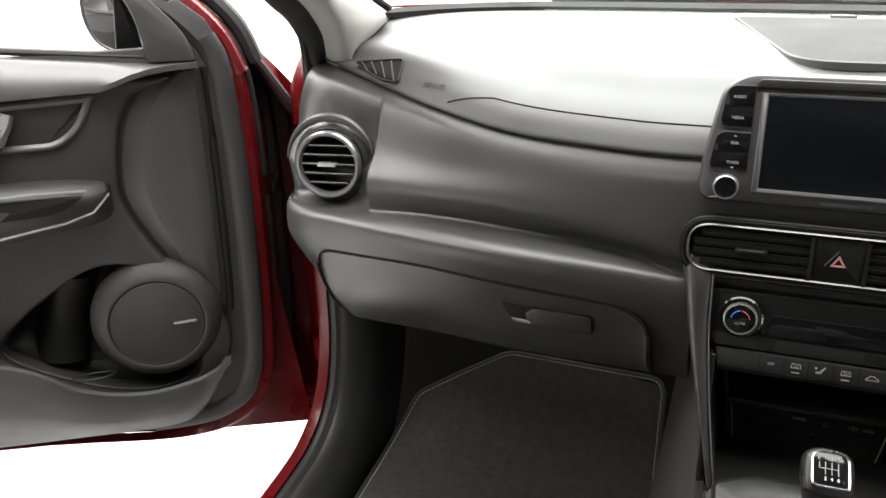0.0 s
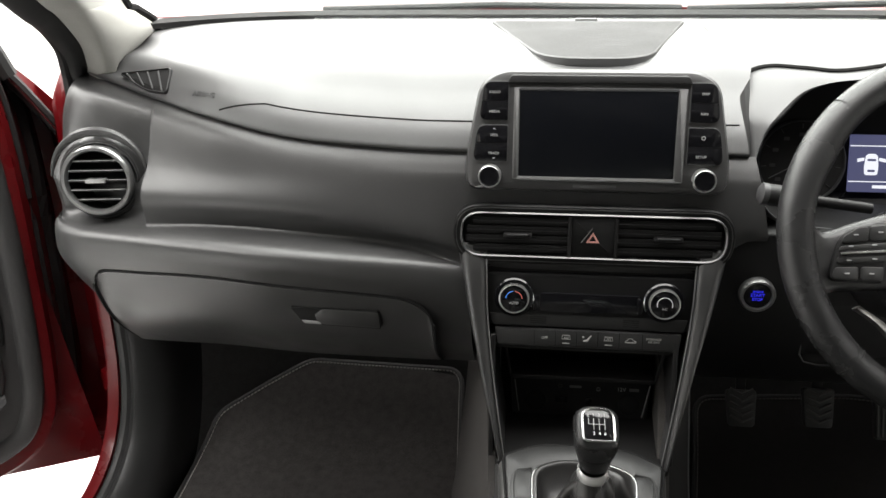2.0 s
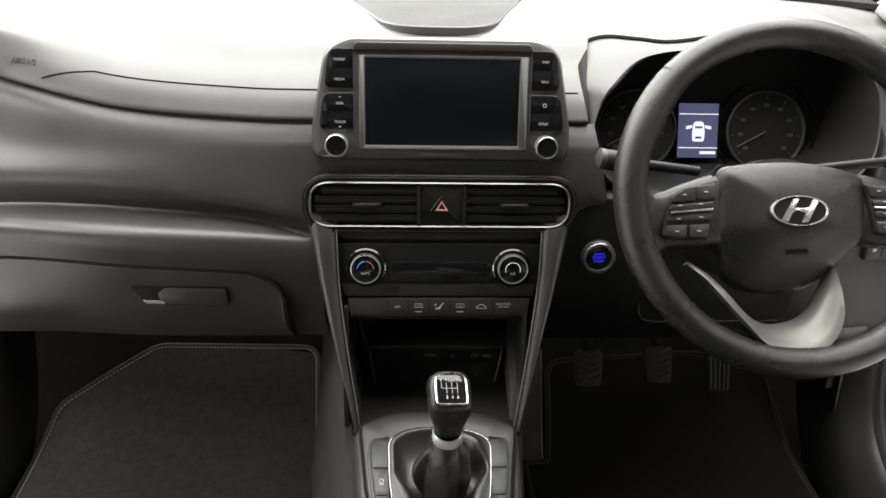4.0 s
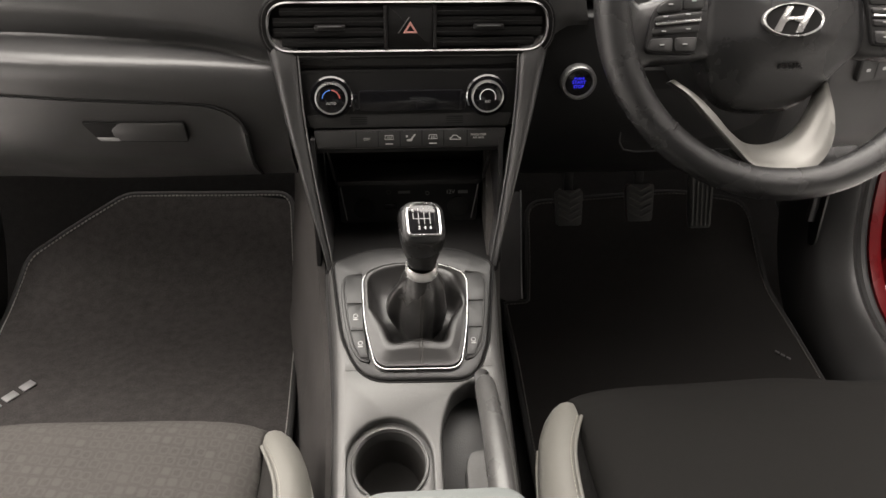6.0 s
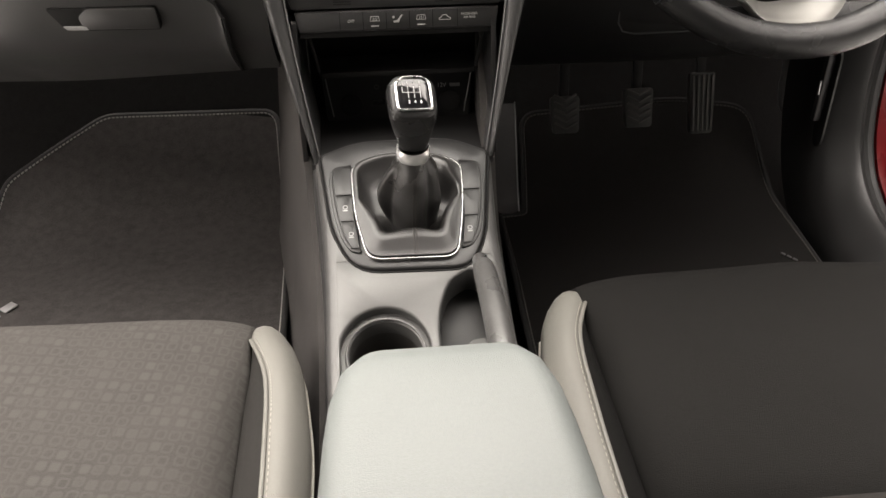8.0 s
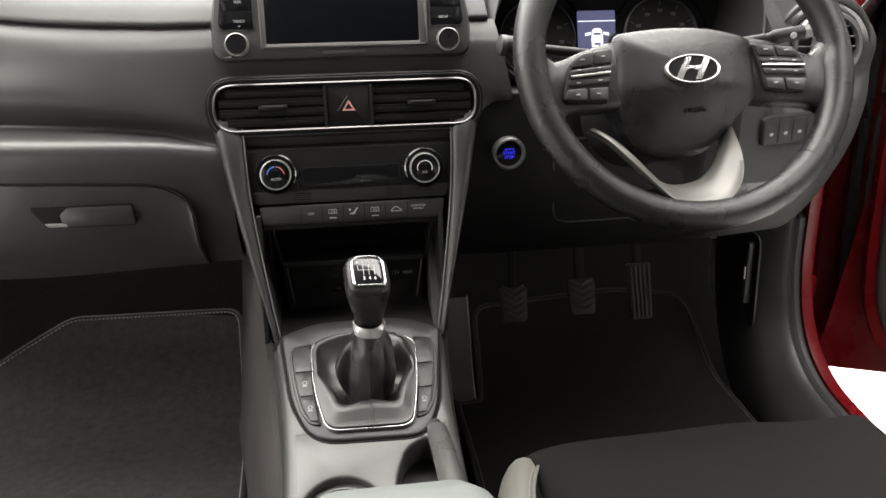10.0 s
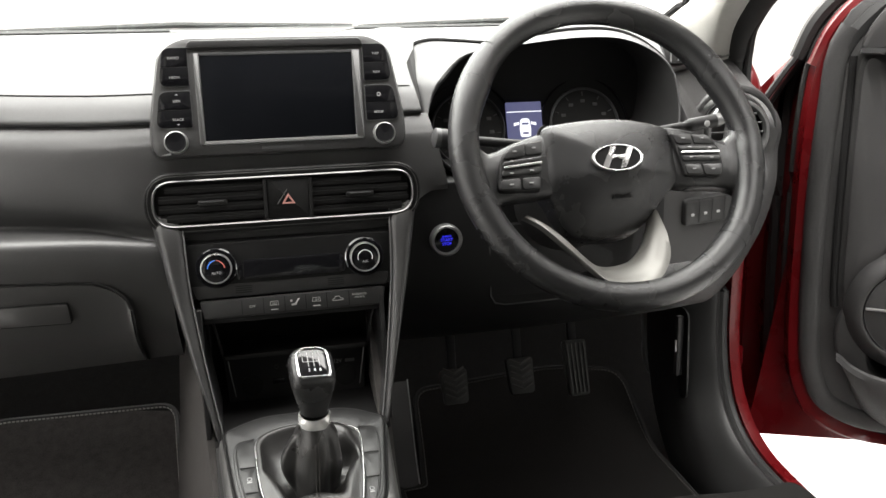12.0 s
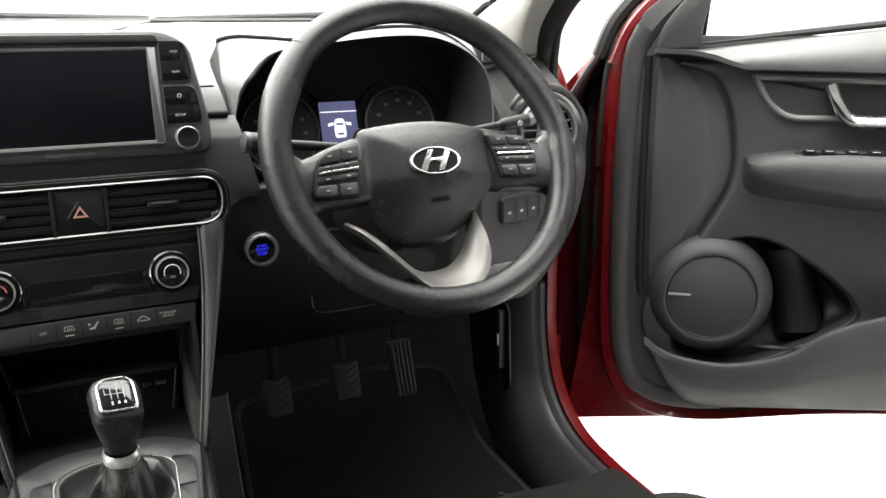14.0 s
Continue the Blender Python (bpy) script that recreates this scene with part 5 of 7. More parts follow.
for sd in (-1, 1):
    wide = 0.0 if sd < 0 else 0.001
    bank = [(0.0615 * sd, 0.891), ((0.083 + wide) * sd, 0.888), ((0.087 + wide) * sd, 0.872), ((0.083 + wide) * sd, 0.83), ((0.074 + wide) * sd, 0.793), (0.064 * sd, 0.778), (0.053 * sd, 0.776), (0.0605 * sd, 0.83)]
    bo = rounded(co(bank), [0.001, 0.008, 0.01, 0.02, 0.02, 0.012, 0.001, 0.01])
    part("switch_bank", plate(bo, cm, 0.01, 0.0012, 0.0062), SURROUND, console)
    part("bank_gap", frame_ring(offset2(bo, 0.0028), cm, 0.0013, 0.002, 0.0065, 0.0004), BLACK, console)
    xo = lambda y: table([0.779, 0.795, 0.82, 0.845, 0.875, 0.89], [0.063, 0.069, 0.0755, 0.079, 0.0815, 0.0795], y) + wide
    xi = lambda y: table([0.779, 0.82, 0.89], [0.0545, 0.0602, 0.0625], y)
    for k, (y0, y1) in enumerate(((0.8492, 0.886), (0.8152, 0.8480), (0.7815, 0.8140))):
        ys = stations(y0, y1, 5)
        ko = [(xi(y) * sd, y) for y in ys] + [(xo(y) * sd, y) for y in reversed(ys)]
        key = part("switch", plate([Vector(p) for p in co(ko)], cm, 0.006, 0.0007, 0.0074), SURROUND, console)
        if (sd < 0 and k > 0) or (sd > 0 and k == 2):
            mx0 = (xi((y0 + y1) / 2) + xo((y0 + y1) / 2)) / 2 * sd
            my0 = (y0 + y1) / 2 * SL
            part("switch_mark", frame_ring(circle2(0.0028, 14, mx0, my0 + 0.0012), cm, 0.0008, 0.0008, 0.0079, 0.0001), GREYINK, key)
            part("switch_mark", plate(box2(0.0055, 0.0017, 0.0005, mx0, my0 - 0.0032), cm, 0.001, 0.0002, 0.0079), GREYINK, key)
# gear lever
lever = thing("gear_lever", "black gear lever with chrome-framed knob and leather boot", "gear lever")
base, top = con(0.004, 0.838, 0.0), Vector((0.008, 0.803, 0.418))
ax = (top - base).normalized()
rim_o = [Vector(p) for p in offset2(go, 0.0016)]
neck = Vector((0.0064, 0.8225, 0.346))
nb = 96
BC = Vector((0.004, 0.838))


def gate_at(q):
    """Where the ray at that angle from the lever leaves the gate."""
    d = Vector((math.cos(q), math.sin(q)))
    best = 0.05
    pts = [Vector((p.x, p.y / SL)) for p in rim_o]
    for a, b in zip(pts, pts[1:] + pts[:1]):
        e = b - a
        det = d.x * -e.y + d.y * e.x
        if abs(det) < 1e-9:
            continue
        w = a - BC
        t = (w.x * -e.y + w.y * e.x) / det
        u = (d.x * w.y - d.y * w.x) / det
        if -1e-6 <= u <= 1.000001 and t > 0:
            best = t
    return best


rows = [[] for k in range(22)]
for j in range(nb):
    q = 2 * math.pi * j / nb
    d = Vector((math.cos(q), math.sin(q)))
    G = gate_at(q)
    rear = max(0.0, -math.sin(q))
    lump = 0.0035 * math.cos(3 * q - 0.5) + 0.0022 * math.cos(5 * q + 1.0)
    rs = 0.0255 + 0.7 * lump + 0.007 * rear ** 3
    ridge = 0.015 * math.exp(-((math.cos(q - radians(192)) - 1) / 0.035) ** 2) + 0.005 * math.exp(-((math.cos(q - radians(330)) - 1) / 0.05) ** 2)
    puff = math.exp(-((math.cos(q - radians(48)) - 1) / 0.10) ** 2)
    edge_r = max(rs + 0.003, G * 0.90 - 0.022 * rear ** 0.7 - 0.024 * puff)
    line = [(G, 0.0085), (G * 0.75 + edge_r * 0.25, 0.0095), (G * 0.5 + edge_r * 0.5, 0.0105 + 0.004 * rear + 0.010 * puff), (G * 0.2 + edge_r * 0.8, 0.0100 + 0.006 * rear + 0.015 * puff), (edge_r, 0.0075 + 0.005 * rear + 0.010 * puff), (edge_r - 0.0015, 0.003), (edge_r * 0.75 + rs * 0.25, -0.008 * (1 - 0.4 * rear)), ((edge_r + rs) / 2, -0.014 * (1 - 0.5 * rear)), (rs + 0.001, -0.014)]
    k = 0
    for r, h in line:
        x, y = BC.x + d.x * r, BC.y + d.y * r
        rows[k].append(Vector((x, y, cz(y) + h)))
        k += 1
    for s in (0.04, 0.12, 0.20, 0.29, 0.38, 0.47, 0.56, 0.65, 0.73, 0.81, 0.88, 0.95, 1.0):
        c = BC.lerp(Vector((neck.x, neck.y)), s)
        full = table([0.0, 0.3, 0.6, 0.78, 0.9, 1.0], [1.0, 1.0, 0.93, 0.70, 0.25, 0.0], s)
        wob = 0.0012 * math.sin(9 * s + 3 * q) * math.sin(math.pi * s)
        r = 0.0165 + (rs - 0.0165) * full + ridge * math.sin(math.pi * min(1, s * 1.15)) ** 0.8 + wob
        x, y = c.x + d.x * r, c.y + d.y * r
        z0 = cz(BC.y + d.y * rs) - 0.014
        rows[k].append(Vector((x, y, z0 + (neck.z + 0.002 - z0) * s)))
        k += 1
part("boot", skin(rows, cap0=False, cap1=False), BOOT, lever, "creased black leather boot", angle=80)
jr = int(nb * 0.752)
for dx in (-0.0016, 0.0016):
    part("boot_seam", tube([rows[k][jr] + Vector((dx, -0.0003, 0.0002)) for k in range(9, 19)], 0.0006, 5), DARKTHREAD, lever)
    part("boot_seam", tube([rows[k][jr] + Vector((dx, -0.0001, 0.0003)) for k in range(0, 5)], 0.0006, 5), DARKTHREAD, lever)
cmx = axes_m(Vector((0.0065, 0.822, 0.345)), (1, 0, 0), ax.cross(Vector((1, 0, 0))))
part("collar", lathe([(0.0150, -0.003), (0.0172, -0.002), (0.0182, 0.001), (0.0180, 0.008), (0.0160, 0.013)], cmx, 32), material("bright_collar", (0.8, 0.8, 0.79), 0.3, metal=0.7, vary=0.02), lever, "chrome collar")
fm = axes_m(Vector((0.0078, 0.8022, 0.4205)), (1, 0.15, -0.1), (0, 0.79, 0.61))
kl = []
c0, c1 = Vector((0.0066, 0.8205, 0.357)), fm @ Vector((0, 0, -0.011))
va, vb = Vector((0, 1, 0.15)), Vector((0, 0.79, 0.61))
for t, r in ((0.0, 0.0140), (0.10, 0.0155), (0.30, 0.0180), (0.55, 0.0212), (0.80, 0.0238), (1.0, 0.0246)):
    mk = axes_m(c0.lerp(c1, t), (1, 0.1 * t, 0), va.lerp(vb, t * t))
    kl.append([mk @ Vector((p.x, p.y, 0)) for p in box2(r * 2, r * 2.06, r * (0.9 - 0.15 * t), n=6)])
for d, rx, ry in ((-0.004, 0.0232, 0.0240), (-0.0005, 0.0202, 0.0210)):
    kl.append([fm @ Vector((p.x, p.y, d)) for p in box2(rx * 2, ry * 2, min(rx, ry) * 0.75, n=6)])
knob = part("knob", skin(kl), LEATHER, lever, "black leather knob", angle=70)
ko = rounded([(-0.0185, -0.017), (0.0185, -0.017), (0.0185, 0.014), (0.011, 0.021), (-0.011, 0.021), (-0.0185, 0.014)], [0.007, 0.007, 0.007, 0.006, 0.006, 0.007])
part("knob_ring", frame_ring(ko, fm, 0.0028, 0.009, 0.003, 0.0015), CHROME, knob)
part("knob_plate", plate(offset2(ko, 0.0024), fm, 0.008, 0.001, 0.0015, 0.0016), GLOSS, knob, "glossy black shift pattern plate")
for i, x in enumerate((-0.0060, 0.0, 0.0060)):
    part("shift_line", bar(fm @ Vector((x, -0.004, 0.0031)), fm @ Vector((x, 0.0085, 0.0031)), 0.0007, 0.0004, up=(0, 1, 0)), GREYINK, knob)
    letters("246"[i], fm @ Matrix.Translation((x, -0.0080, 0.0028)), 0.0048, WHITE, knob)
    letters("135"[i], fm @ Matrix.Translation((x, 0.0120, 0.0027)), 0.0042, GREYINK, knob)
letters("R", fm @ Matrix.Translation((-0.0115, 0.0110, 0.0026)), 0.0042, GREYINK, knob)
part("shift_line", bar(fm @ Vector((-0.0115, 0.002, 0.0031)), fm @ Vector((0.0060, 0.002, 0.0031)), 0.0007, 0.0004, up=(0, 0, 1)), GREYINK, knob)
part("shift_line", bar(fm @ Vector((-0.0115, 0.002, 0.0031)), fm @ Vector((-0.0115, 0.008, 0.0031)), 0.0007, 0.0004, up=(0, 1, 0)), GREYINK, knob)
# cup holder
cup = thing("cup_holder", "round grey cup holder let into the console", "cup holder")
ring_a = [(-0.0335 + 0.0385 * math.cos(radians(a)), 0.6705 * SL + 0.0385 * math.sin(radians(a))) for a in stations(-52, 232, 44)]
keyhole = [Vector(p) for p in ring_a + [(-0.0555, 0.6325 * SL), (-0.0520, 0.6200 * SL), (-0.0150, 0.6200 * SL), (-0.0115, 0.6325 * SL)]]
part("ledge", deck(arch_hole, [keyhole], cm, -0.011, 0.07, 0.0015, 0.002), CONS, cup, angle=50)
part("rim", tube([cm @ Vector((p.x, p.y, -0.0095)) for p in offset2(keyhole, -0.0012)[:45]], 0.0016, 8), CONS, cup)
wk = offset2(keyhole, 0.0006)
kc = Vector((-0.0335, 0.665 * SL))
part("well", skin([[cm @ Vector((kc.x + (p.x - kc.x) * f, kc.y + (p.y - kc.y) * f, h)) for p in wk] for f, h in ((1.0, -0.0125), (0.985, -0.03), (0.90, -0.082), (0.86, -0.085))], cap0=False), material("cup_well_plastic", (0.034, 0.032, 0.030), 0.45, grain=0.2), cup, angle=60)
for sd in (-1, 1):
    part("tab", plate(box2(0.010, 0.0075, 0.002, -0.0335 + sd * 0.0255, 0.6370 * SL), cm, 0.03, 0.0012, -0.0092), CONS, cup, "small bottle tab")
for k in range(3):
    part("rib", plate(box2(0.009, 0.0022, 0.0006, -0.0665, (0.634 - 0.0075 * k) * SL), cm, 0.003, 0.0003, -0.0098), BLACK, cup)
# handbrake
hb = thing("handbrake", "grey handbrake lever with silver release button", "handbrake")
part("well", plate(brake_hole, cm, 0.004, 0.001, -0.040), material("handbrake_well_plastic", (0.008, 0.008, 0.0078), 0.5, grain=0.3), hb)
part("lever_gaiter", plate(rounded(co([(0.046, 0.60), (0.046, 0.668), (0.052, 0.682), (0.082, 0.684), (0.082, 0.60)]), 0.008), cm, 0.05, 0.003, -0.012), material("gaiter_rubber", (0.05, 0.05, 0.048), 0.55), hb)
part("lever", tube(crom([(0.0665, 0.46, 0.262), (0.0668, 0.56, 0.278), (0.0670, 0.60, 0.281), (0.0672, 0.65, 0.2805), (0.0672, 0.695, 0.2765), (0.0672, 0.717, 0.274)], 5), [0.0128] * 10 + [0.0126, 0.0124, 0.0122, 0.0120, 0.0119, 0.0118, 0.0117, 0.0116, 0.0115, 0.0114, 0.0113, 0.0112, 0.0110, 0.0107, 0.0101, 0.0080], 18, flat=1.15), material("handbrake_vinyl", (0.075, 0.075, 0.0735), 0.30, metal=0.25, grain=0.3), hb)
part("button", tube([(0.0655, 0.715, 0.2742), (0.0660, 0.728, 0.2735), (0.0660, 0.7325, 0.2733)], [0.0080, 0.0080, 0.0052], 14), CHROME, hb, "silver release button")
# armrest
arm = thing("armrest", "pale grey-green vinyl padded armrest on the console", "armrest")
lp = []
for y, w, h0, h1 in ((0.4890, 0.040, 0.348, 0.363), (0.4870, 0.053, 0.341, 0.373), (0.4810, 0.0625, 0.336, 0.3805), (0.4660, 0.0712, 0.333, 0.3855), (0.4410, 0.0768, 0.330, 0.3885), (0.4090, 0.0795, 0.328, 0.3905), (0.3640, 0.0815, 0.327, 0.3915), (0.2840, 0.0825, 0.327, 0.3915), (0.1940, 0.0830, 0.327, 0.391), (0.1140, 0.0830, 0.327, 0.390)):
    o = rounded([(-w, h0), (w, h0), (w, h1), (-w, h1)], [0.008, 0.008, 0.022, 0.022], 6)
    cx = 0.0045
    lp.append([Vector((p.x + cx, y, p.y + 0.005 * (1 - (p.x / w) ** 2) * (p.y > 0.35))) for p in o])
part("cushion", skin(lp), ARMVINYL, arm)
part("lid_base", plate(rounded([(-0.062, 0.12), (0.070, 0.12), (0.070, 0.455), (0.05, 0.475), (-0.042, 0.475), (-0.062, 0.455)], 0.02), Matrix.Translation((0, 0, 0.329)), 0.022, 0.003), DARK, arm)
part("box", plate(rounded([(-0.060, 0.12), (0.068, 0.12), (0.068, 0.44), (-0.060, 0.44)], 0.015), Matrix.Translation((0, 0, 0.306)), 0.14, 0.003), CONS, arm, "grey storage box under the armrest")

# ---------------------------------------------------------------- doors
def door_point(side, s, z, w):
    """A point of the open door: s along it from its front edge, z up, w out of its inner face."""
    return Vector((side * (0.949 + 0.79 * s - 0.613 * w), 1.133 - 0.613 * s - 0.79 * w, z))


def front_door(side):
    P = lambda s, z, w=0.0: door_point(side, s, z, w)
    d = thing("front_door", "open red front door with dark grey plastic trim", "car door", "front doors")
    u, n = P(1, 0, 0) - P(0, 0, 0), P(0, 0, 1) - P(0, 0, 0)
    m = Matrix((u, Vector((0, 0, 1)), n)).transposed().to_4x4()
    m.translation = P(0, 0, 0)
    # painted shell: inner return, hinge face and outer skin
    edge = crom([(0.95, 0.10, 0), (0.40, 0.075, 0), (0.10, 0.035, 0), (-0.02, 0.055, 0), (-0.068, 0.12, 0), (-0.085, 0.22, 0), (-0.090, 0.40, 0), (-0.090, 0.58, 0), (-0.080, 0.70, 0), (-0.060, 0.755, 0), (-0.02, 0.80, 0)], 5)
    rows = []
    for k, (dx, w) in enumerate(((0.075, -0.014), (0.012, 0.0), (0.0, -0.003), (-0.008, -0.03), (-0.014, -0.045))):
        row = []
        for i, p in enumerate(edge):
            low = max(0.0, 1 - i / 18)
            f = 0.25 + 0.75 * (1 - low)
            row.append(P(p.x + dx * f, p.y + dx * 0.5 * low - 0.012 * (k >= 3) * low, w))
        rows.append(row)
    part("shell", skin(rows, closed=False), RED, d, "glossy red painted door shell")
    # deep hinge gap between the door's end and the pillar
    away = Vector((side * 0.58, 0.81, 0)) * 0.31
    steps = ((0.0, 0.0), (0.07, 0.10), (0.20, 0.30), (0.42, 0.42), (0.68, 0.40), (0.88, 0.26), (0.97, 0.10), (1.0, 0.0))
    rows = []
    for p in edge[11:-4]:
        q = min(1.0, max(0.0, (p.y - 0.035) / 0.72))
        a0 = P(p.x - 0.012, p.y - 0.012 * (1 - q), -0.044)
        b0 = Vector((side * (0.818 + 0.02 * q), 1.300, 0.0 + q * 0.63))
        if not rows:
            rows.append([a0.lerp(b0, f) for f, h in steps])
        rows.append([a0.lerp(b0, f) + away * h for f, h in steps])
    top_row = rows[-1]
    for k, (sx, z, f) in enumerate(((-0.093, 0.706, 0.84), (-0.080, 0.738, 0.66), (-0.062, 0.772, 0.52), (-0.040, 0.802, 0.44), (-0.005, 0.835, 0.40), (0.060, 0.885, 0.36))):
        base = P(sx, z, -0.044)
        drop = Vector((0, 0, -0.05 * (1 - k / 5))) if k < 5 else Vector()
        rows.append([base + (q - top_row[0]) * f + drop * (j / 7) * 0.8 for j, q in enumerate(top_row)])
    part("end_panel", skin(rows, closed=False), RED, d, "red painted hinge end of the door", angle=50)
    part("hinge_seal", tube([w[2] - away * 0.04 for w in rows[4:]], 0.014, 8), RUBBER, d)
    # dark bar added over the bright red edge in place of shade
    part("gap_seal", tube([w[6] for w in rows[-9:]], [0.004] + [0.011] * 8, 10), RUBBER, d)
    part("bottom_edge", tube([P(-0.02, 0.050, -0.046), P(-0.10, 0.036, -0.075), Vector((side * 0.83, 1.29, 0.018))], 0.006, 8), RED, d)
    foot = Vector((side * 0.860, 1.254, -0.004))
    low = [i for i in range(8, 31)]
    part("shell_bottom", skin([[P(edge[i].x + 0.004, edge[i].y + 0.004, -0.014), P(edge[i].x - 0.004, edge[i].y - 0.004, -0.030), P(0.16, 0.034, -0.034).lerp(foot, (k / (len(low) - 1)) ** 0.8)] for k, i in enumerate(low)], closed=False), RED, d)
    part("outer_skin", plate([Vector((s, z)) for s, z in ((-0.10, 0.03), (0.95, 0.07), (0.95, 0.72), (-0.08, 0.68))], m, 0.004, 0.0005, -0.17), RED, d)
    part("seal", tube([P(p.x - 0.012, p.y, -0.042) for p in edge], 0.007, 8), RUBBER, d)
    # base card
    card = crom([(0.95, 0.118, 0), (0.40, 0.095, 0), (0.10, 0.060, 0), (-0.008, 0.080, 0), (-0.052, 0.135, 0), (-0.070, 0.24, 0), (-0.078, 0.48, 0), (-0.071, 0.70, 0)], 5)
    co_ = [Vector((p.x, p.y)) for p in card] + [Vector((-0.060, 0.742)), Vector((-0.038, 0.785)), Vector((0.0, 0.818)), Vector((0.04, 0.80)), Vector((0.06, 0.745)), Vector((0.95, 0.745))]
    mouth = [Vector((p.x, p.y)) for p in crom([(0.060, 0.172, 0), (0.120, 0.152, 0), (0.200, 0.166, 0), (0.287, 0.208, 0), (0.352, 0.256, 0), (0.346, 0.290, 0), (0.307, 0.328, 0), (0.256, 0.364, 0), (0.204, 0.393, 0), (0.150, 0.398, 0), (0.100, 0.370, 0), (0.070, 0.300, 0), (0.048, 0.220, 0)], 5, True)]
    part("card", deck(co_, [offset2(mouth, -0.002)], m, 0.001, 0.03, 0.003, 0.012), PANEL, d, angle=50)
    # raised front strip of the card, rolled on both sides
    path = card[9:] + [Vector((-0.064, 0.735, 0)), Vector((-0.050, 0.765, 0))]
    rows = []
    for k, p in enumerate(path):
        t = (path[min(k + 1, len(path) - 1)] - path[max(k - 1, 0)]).normalized()
        q = Vector((t.y, -t.x, 0))
        if q.x + q.y * 0.2 < 0:
            q = -q
        rows.append([P(p.x + q.x * a, p.y + q.y * a, w) for a, w in ((-0.001, -0.006), (0.001, 0.004), (0.006, 0.0085), (0.016, 0.0095), (0.026, 0.0085), (0.034, 0.004), (0.038, -0.006))])
    part("card_strip", skin(rows), PANEL, d, angle=60)
    outer_i = crom([(-0.012, 0.709, 0), (0.040, 0.699, 0), (0.076, 0.674, 0), (0.100, 0.638, 0), (0.114, 0.590, 0), (0.121, 0.540, 0), (0.118, 0.500, 0), (0.097, 0.450, 0), (0.053, 0.370, 0), (-0.006, 0.286, 0), (-0.016, 0.45, 0), (-0.018, 0.60, 0)], 5, True)
    inner_i = crom([(-0.006, 0.704, 0), (0.030, 0.690, 0), (0.056, 0.660, 0), (0.072, 0.625, 0), (0.082, 0.585, 0), (0.087, 0.540, 0), (0.083, 0.500, 0), (0.068, 0.450, 0), (0.038, 0.370, 0), (0.000, 0.308, 0), (-0.008, 0.45, 0), (-0.010, 0.60, 0)], 5, True)
    rows = []
    for f, w in ((0.0, -0.008), (0.0, 0.004), (0.3, 0.0055), (0.8, 0.0105), (0.95, 0.0135), (1.0, 0.014)):
        rows.append([P(a.x + (b.x - a.x) * f, a.y + (b.y - a.y) * f, w) for a, b in zip(outer_i, inner_i)])
    ci = Vector((0.035, 0.53, 0))
    rows.append([P(ci.x + (b.x - ci.x) * 0.5, ci.y + (b.y - ci.y) * 0.5, 0.0155) for b in inner_i])
    part("insert", skin(rows, cap0=False), INSERT, d, "smooth grey insert panel", angle=50)
    # black bar laid in the shallow channel for a deep groove's shade
    part("groove", tube([P(s, z, 0.0035) for s, z in ((-0.0265, 0.712), (-0.0265, 0.60), (-0.0245, 0.45), (-0.020, 0.32), (-0.016, 0.285))], 0.0058, 8), BLACK, d)
    # main moulded card with a rolled front edge
    mo = [Vector((p.x, p.y)) for p in crom([(0.046, 0.704, 0), (0.082, 0.680, 0), (0.107, 0.643, 0), (0.121, 0.594, 0), (0.128, 0.540, 0), (0.125, 0.498, 0), (0.104, 0.446, 0), (0.060, 0.368, 0), (-0.006, 0.276, 0), (-0.004, 0.20, 0), (0.050, 0.135, 0), (0.120, 0.112, 0), (0.225, 0.128, 0), (0.42, 0.21, 0), (0.95, 0.36, 0), (0.95, 0.70, 0), (0.50, 0.70, 0)], 5, True)]
    part("moulding", deck(mo, [offset2(mouth, -0.010)], m, 0.020, 0.016, 0.007, 0.012), PANEL, d, angle=60)
    # pocket wall under the lip
    lip = crom([(-0.006, 0.214, 0), (0.026, 0.192, 0), (0.070, 0.180, 0), (0.145, 0.179, 0), (0.235, 0.208, 0), (0.385, 0.290, 0), (0.95, 0.42, 0)], 6)
    rows = []
    for p in lip:
        zb = table([-0.002, 0.012, 0.04, 0.077, 0.15, 0.95], [0.190, 0.135, 0.095, 0.072, 0.070, 0.128], p.x)
        bulge = 0.045 + 0.03 * min(1, max(0, p.x) / 0.25)
        rows.append([P(p.x, p.y - 0.014, bulge - 0.014), P(p.x, p.y - 0.002, bulge - 0.010), P(p.x, p.y, bulge - 0.006), P(p.x, p.y - 0.003, bulge), P(p.x, p.y - 0.012, bulge + 0.003), P(p.x + 0.005, p.y * 0.5 + zb * 0.5, bulge - 0.005), P(p.x + 0.012, zb + 0.01, 0.018), P(p.x + 0.012, zb, 0.004), P(p.x + 0.012, zb + 0.012, 0.0), P(p.x + 0.011, zb + 0.016, 0.008), P(p.x + 0.005, p.y * 0.5 + zb * 0.5, bulge - 0.018)])
    part("pocket_wall", skin(rows), PANEL, d)
    # pocket mouth: door plastic darkened to put its deep shade into the colour
    kc = Vector((0.215, 0.268))
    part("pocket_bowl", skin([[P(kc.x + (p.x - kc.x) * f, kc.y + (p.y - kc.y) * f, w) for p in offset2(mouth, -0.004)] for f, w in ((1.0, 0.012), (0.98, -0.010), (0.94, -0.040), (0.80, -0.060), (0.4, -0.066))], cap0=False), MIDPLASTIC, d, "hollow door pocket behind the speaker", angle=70)
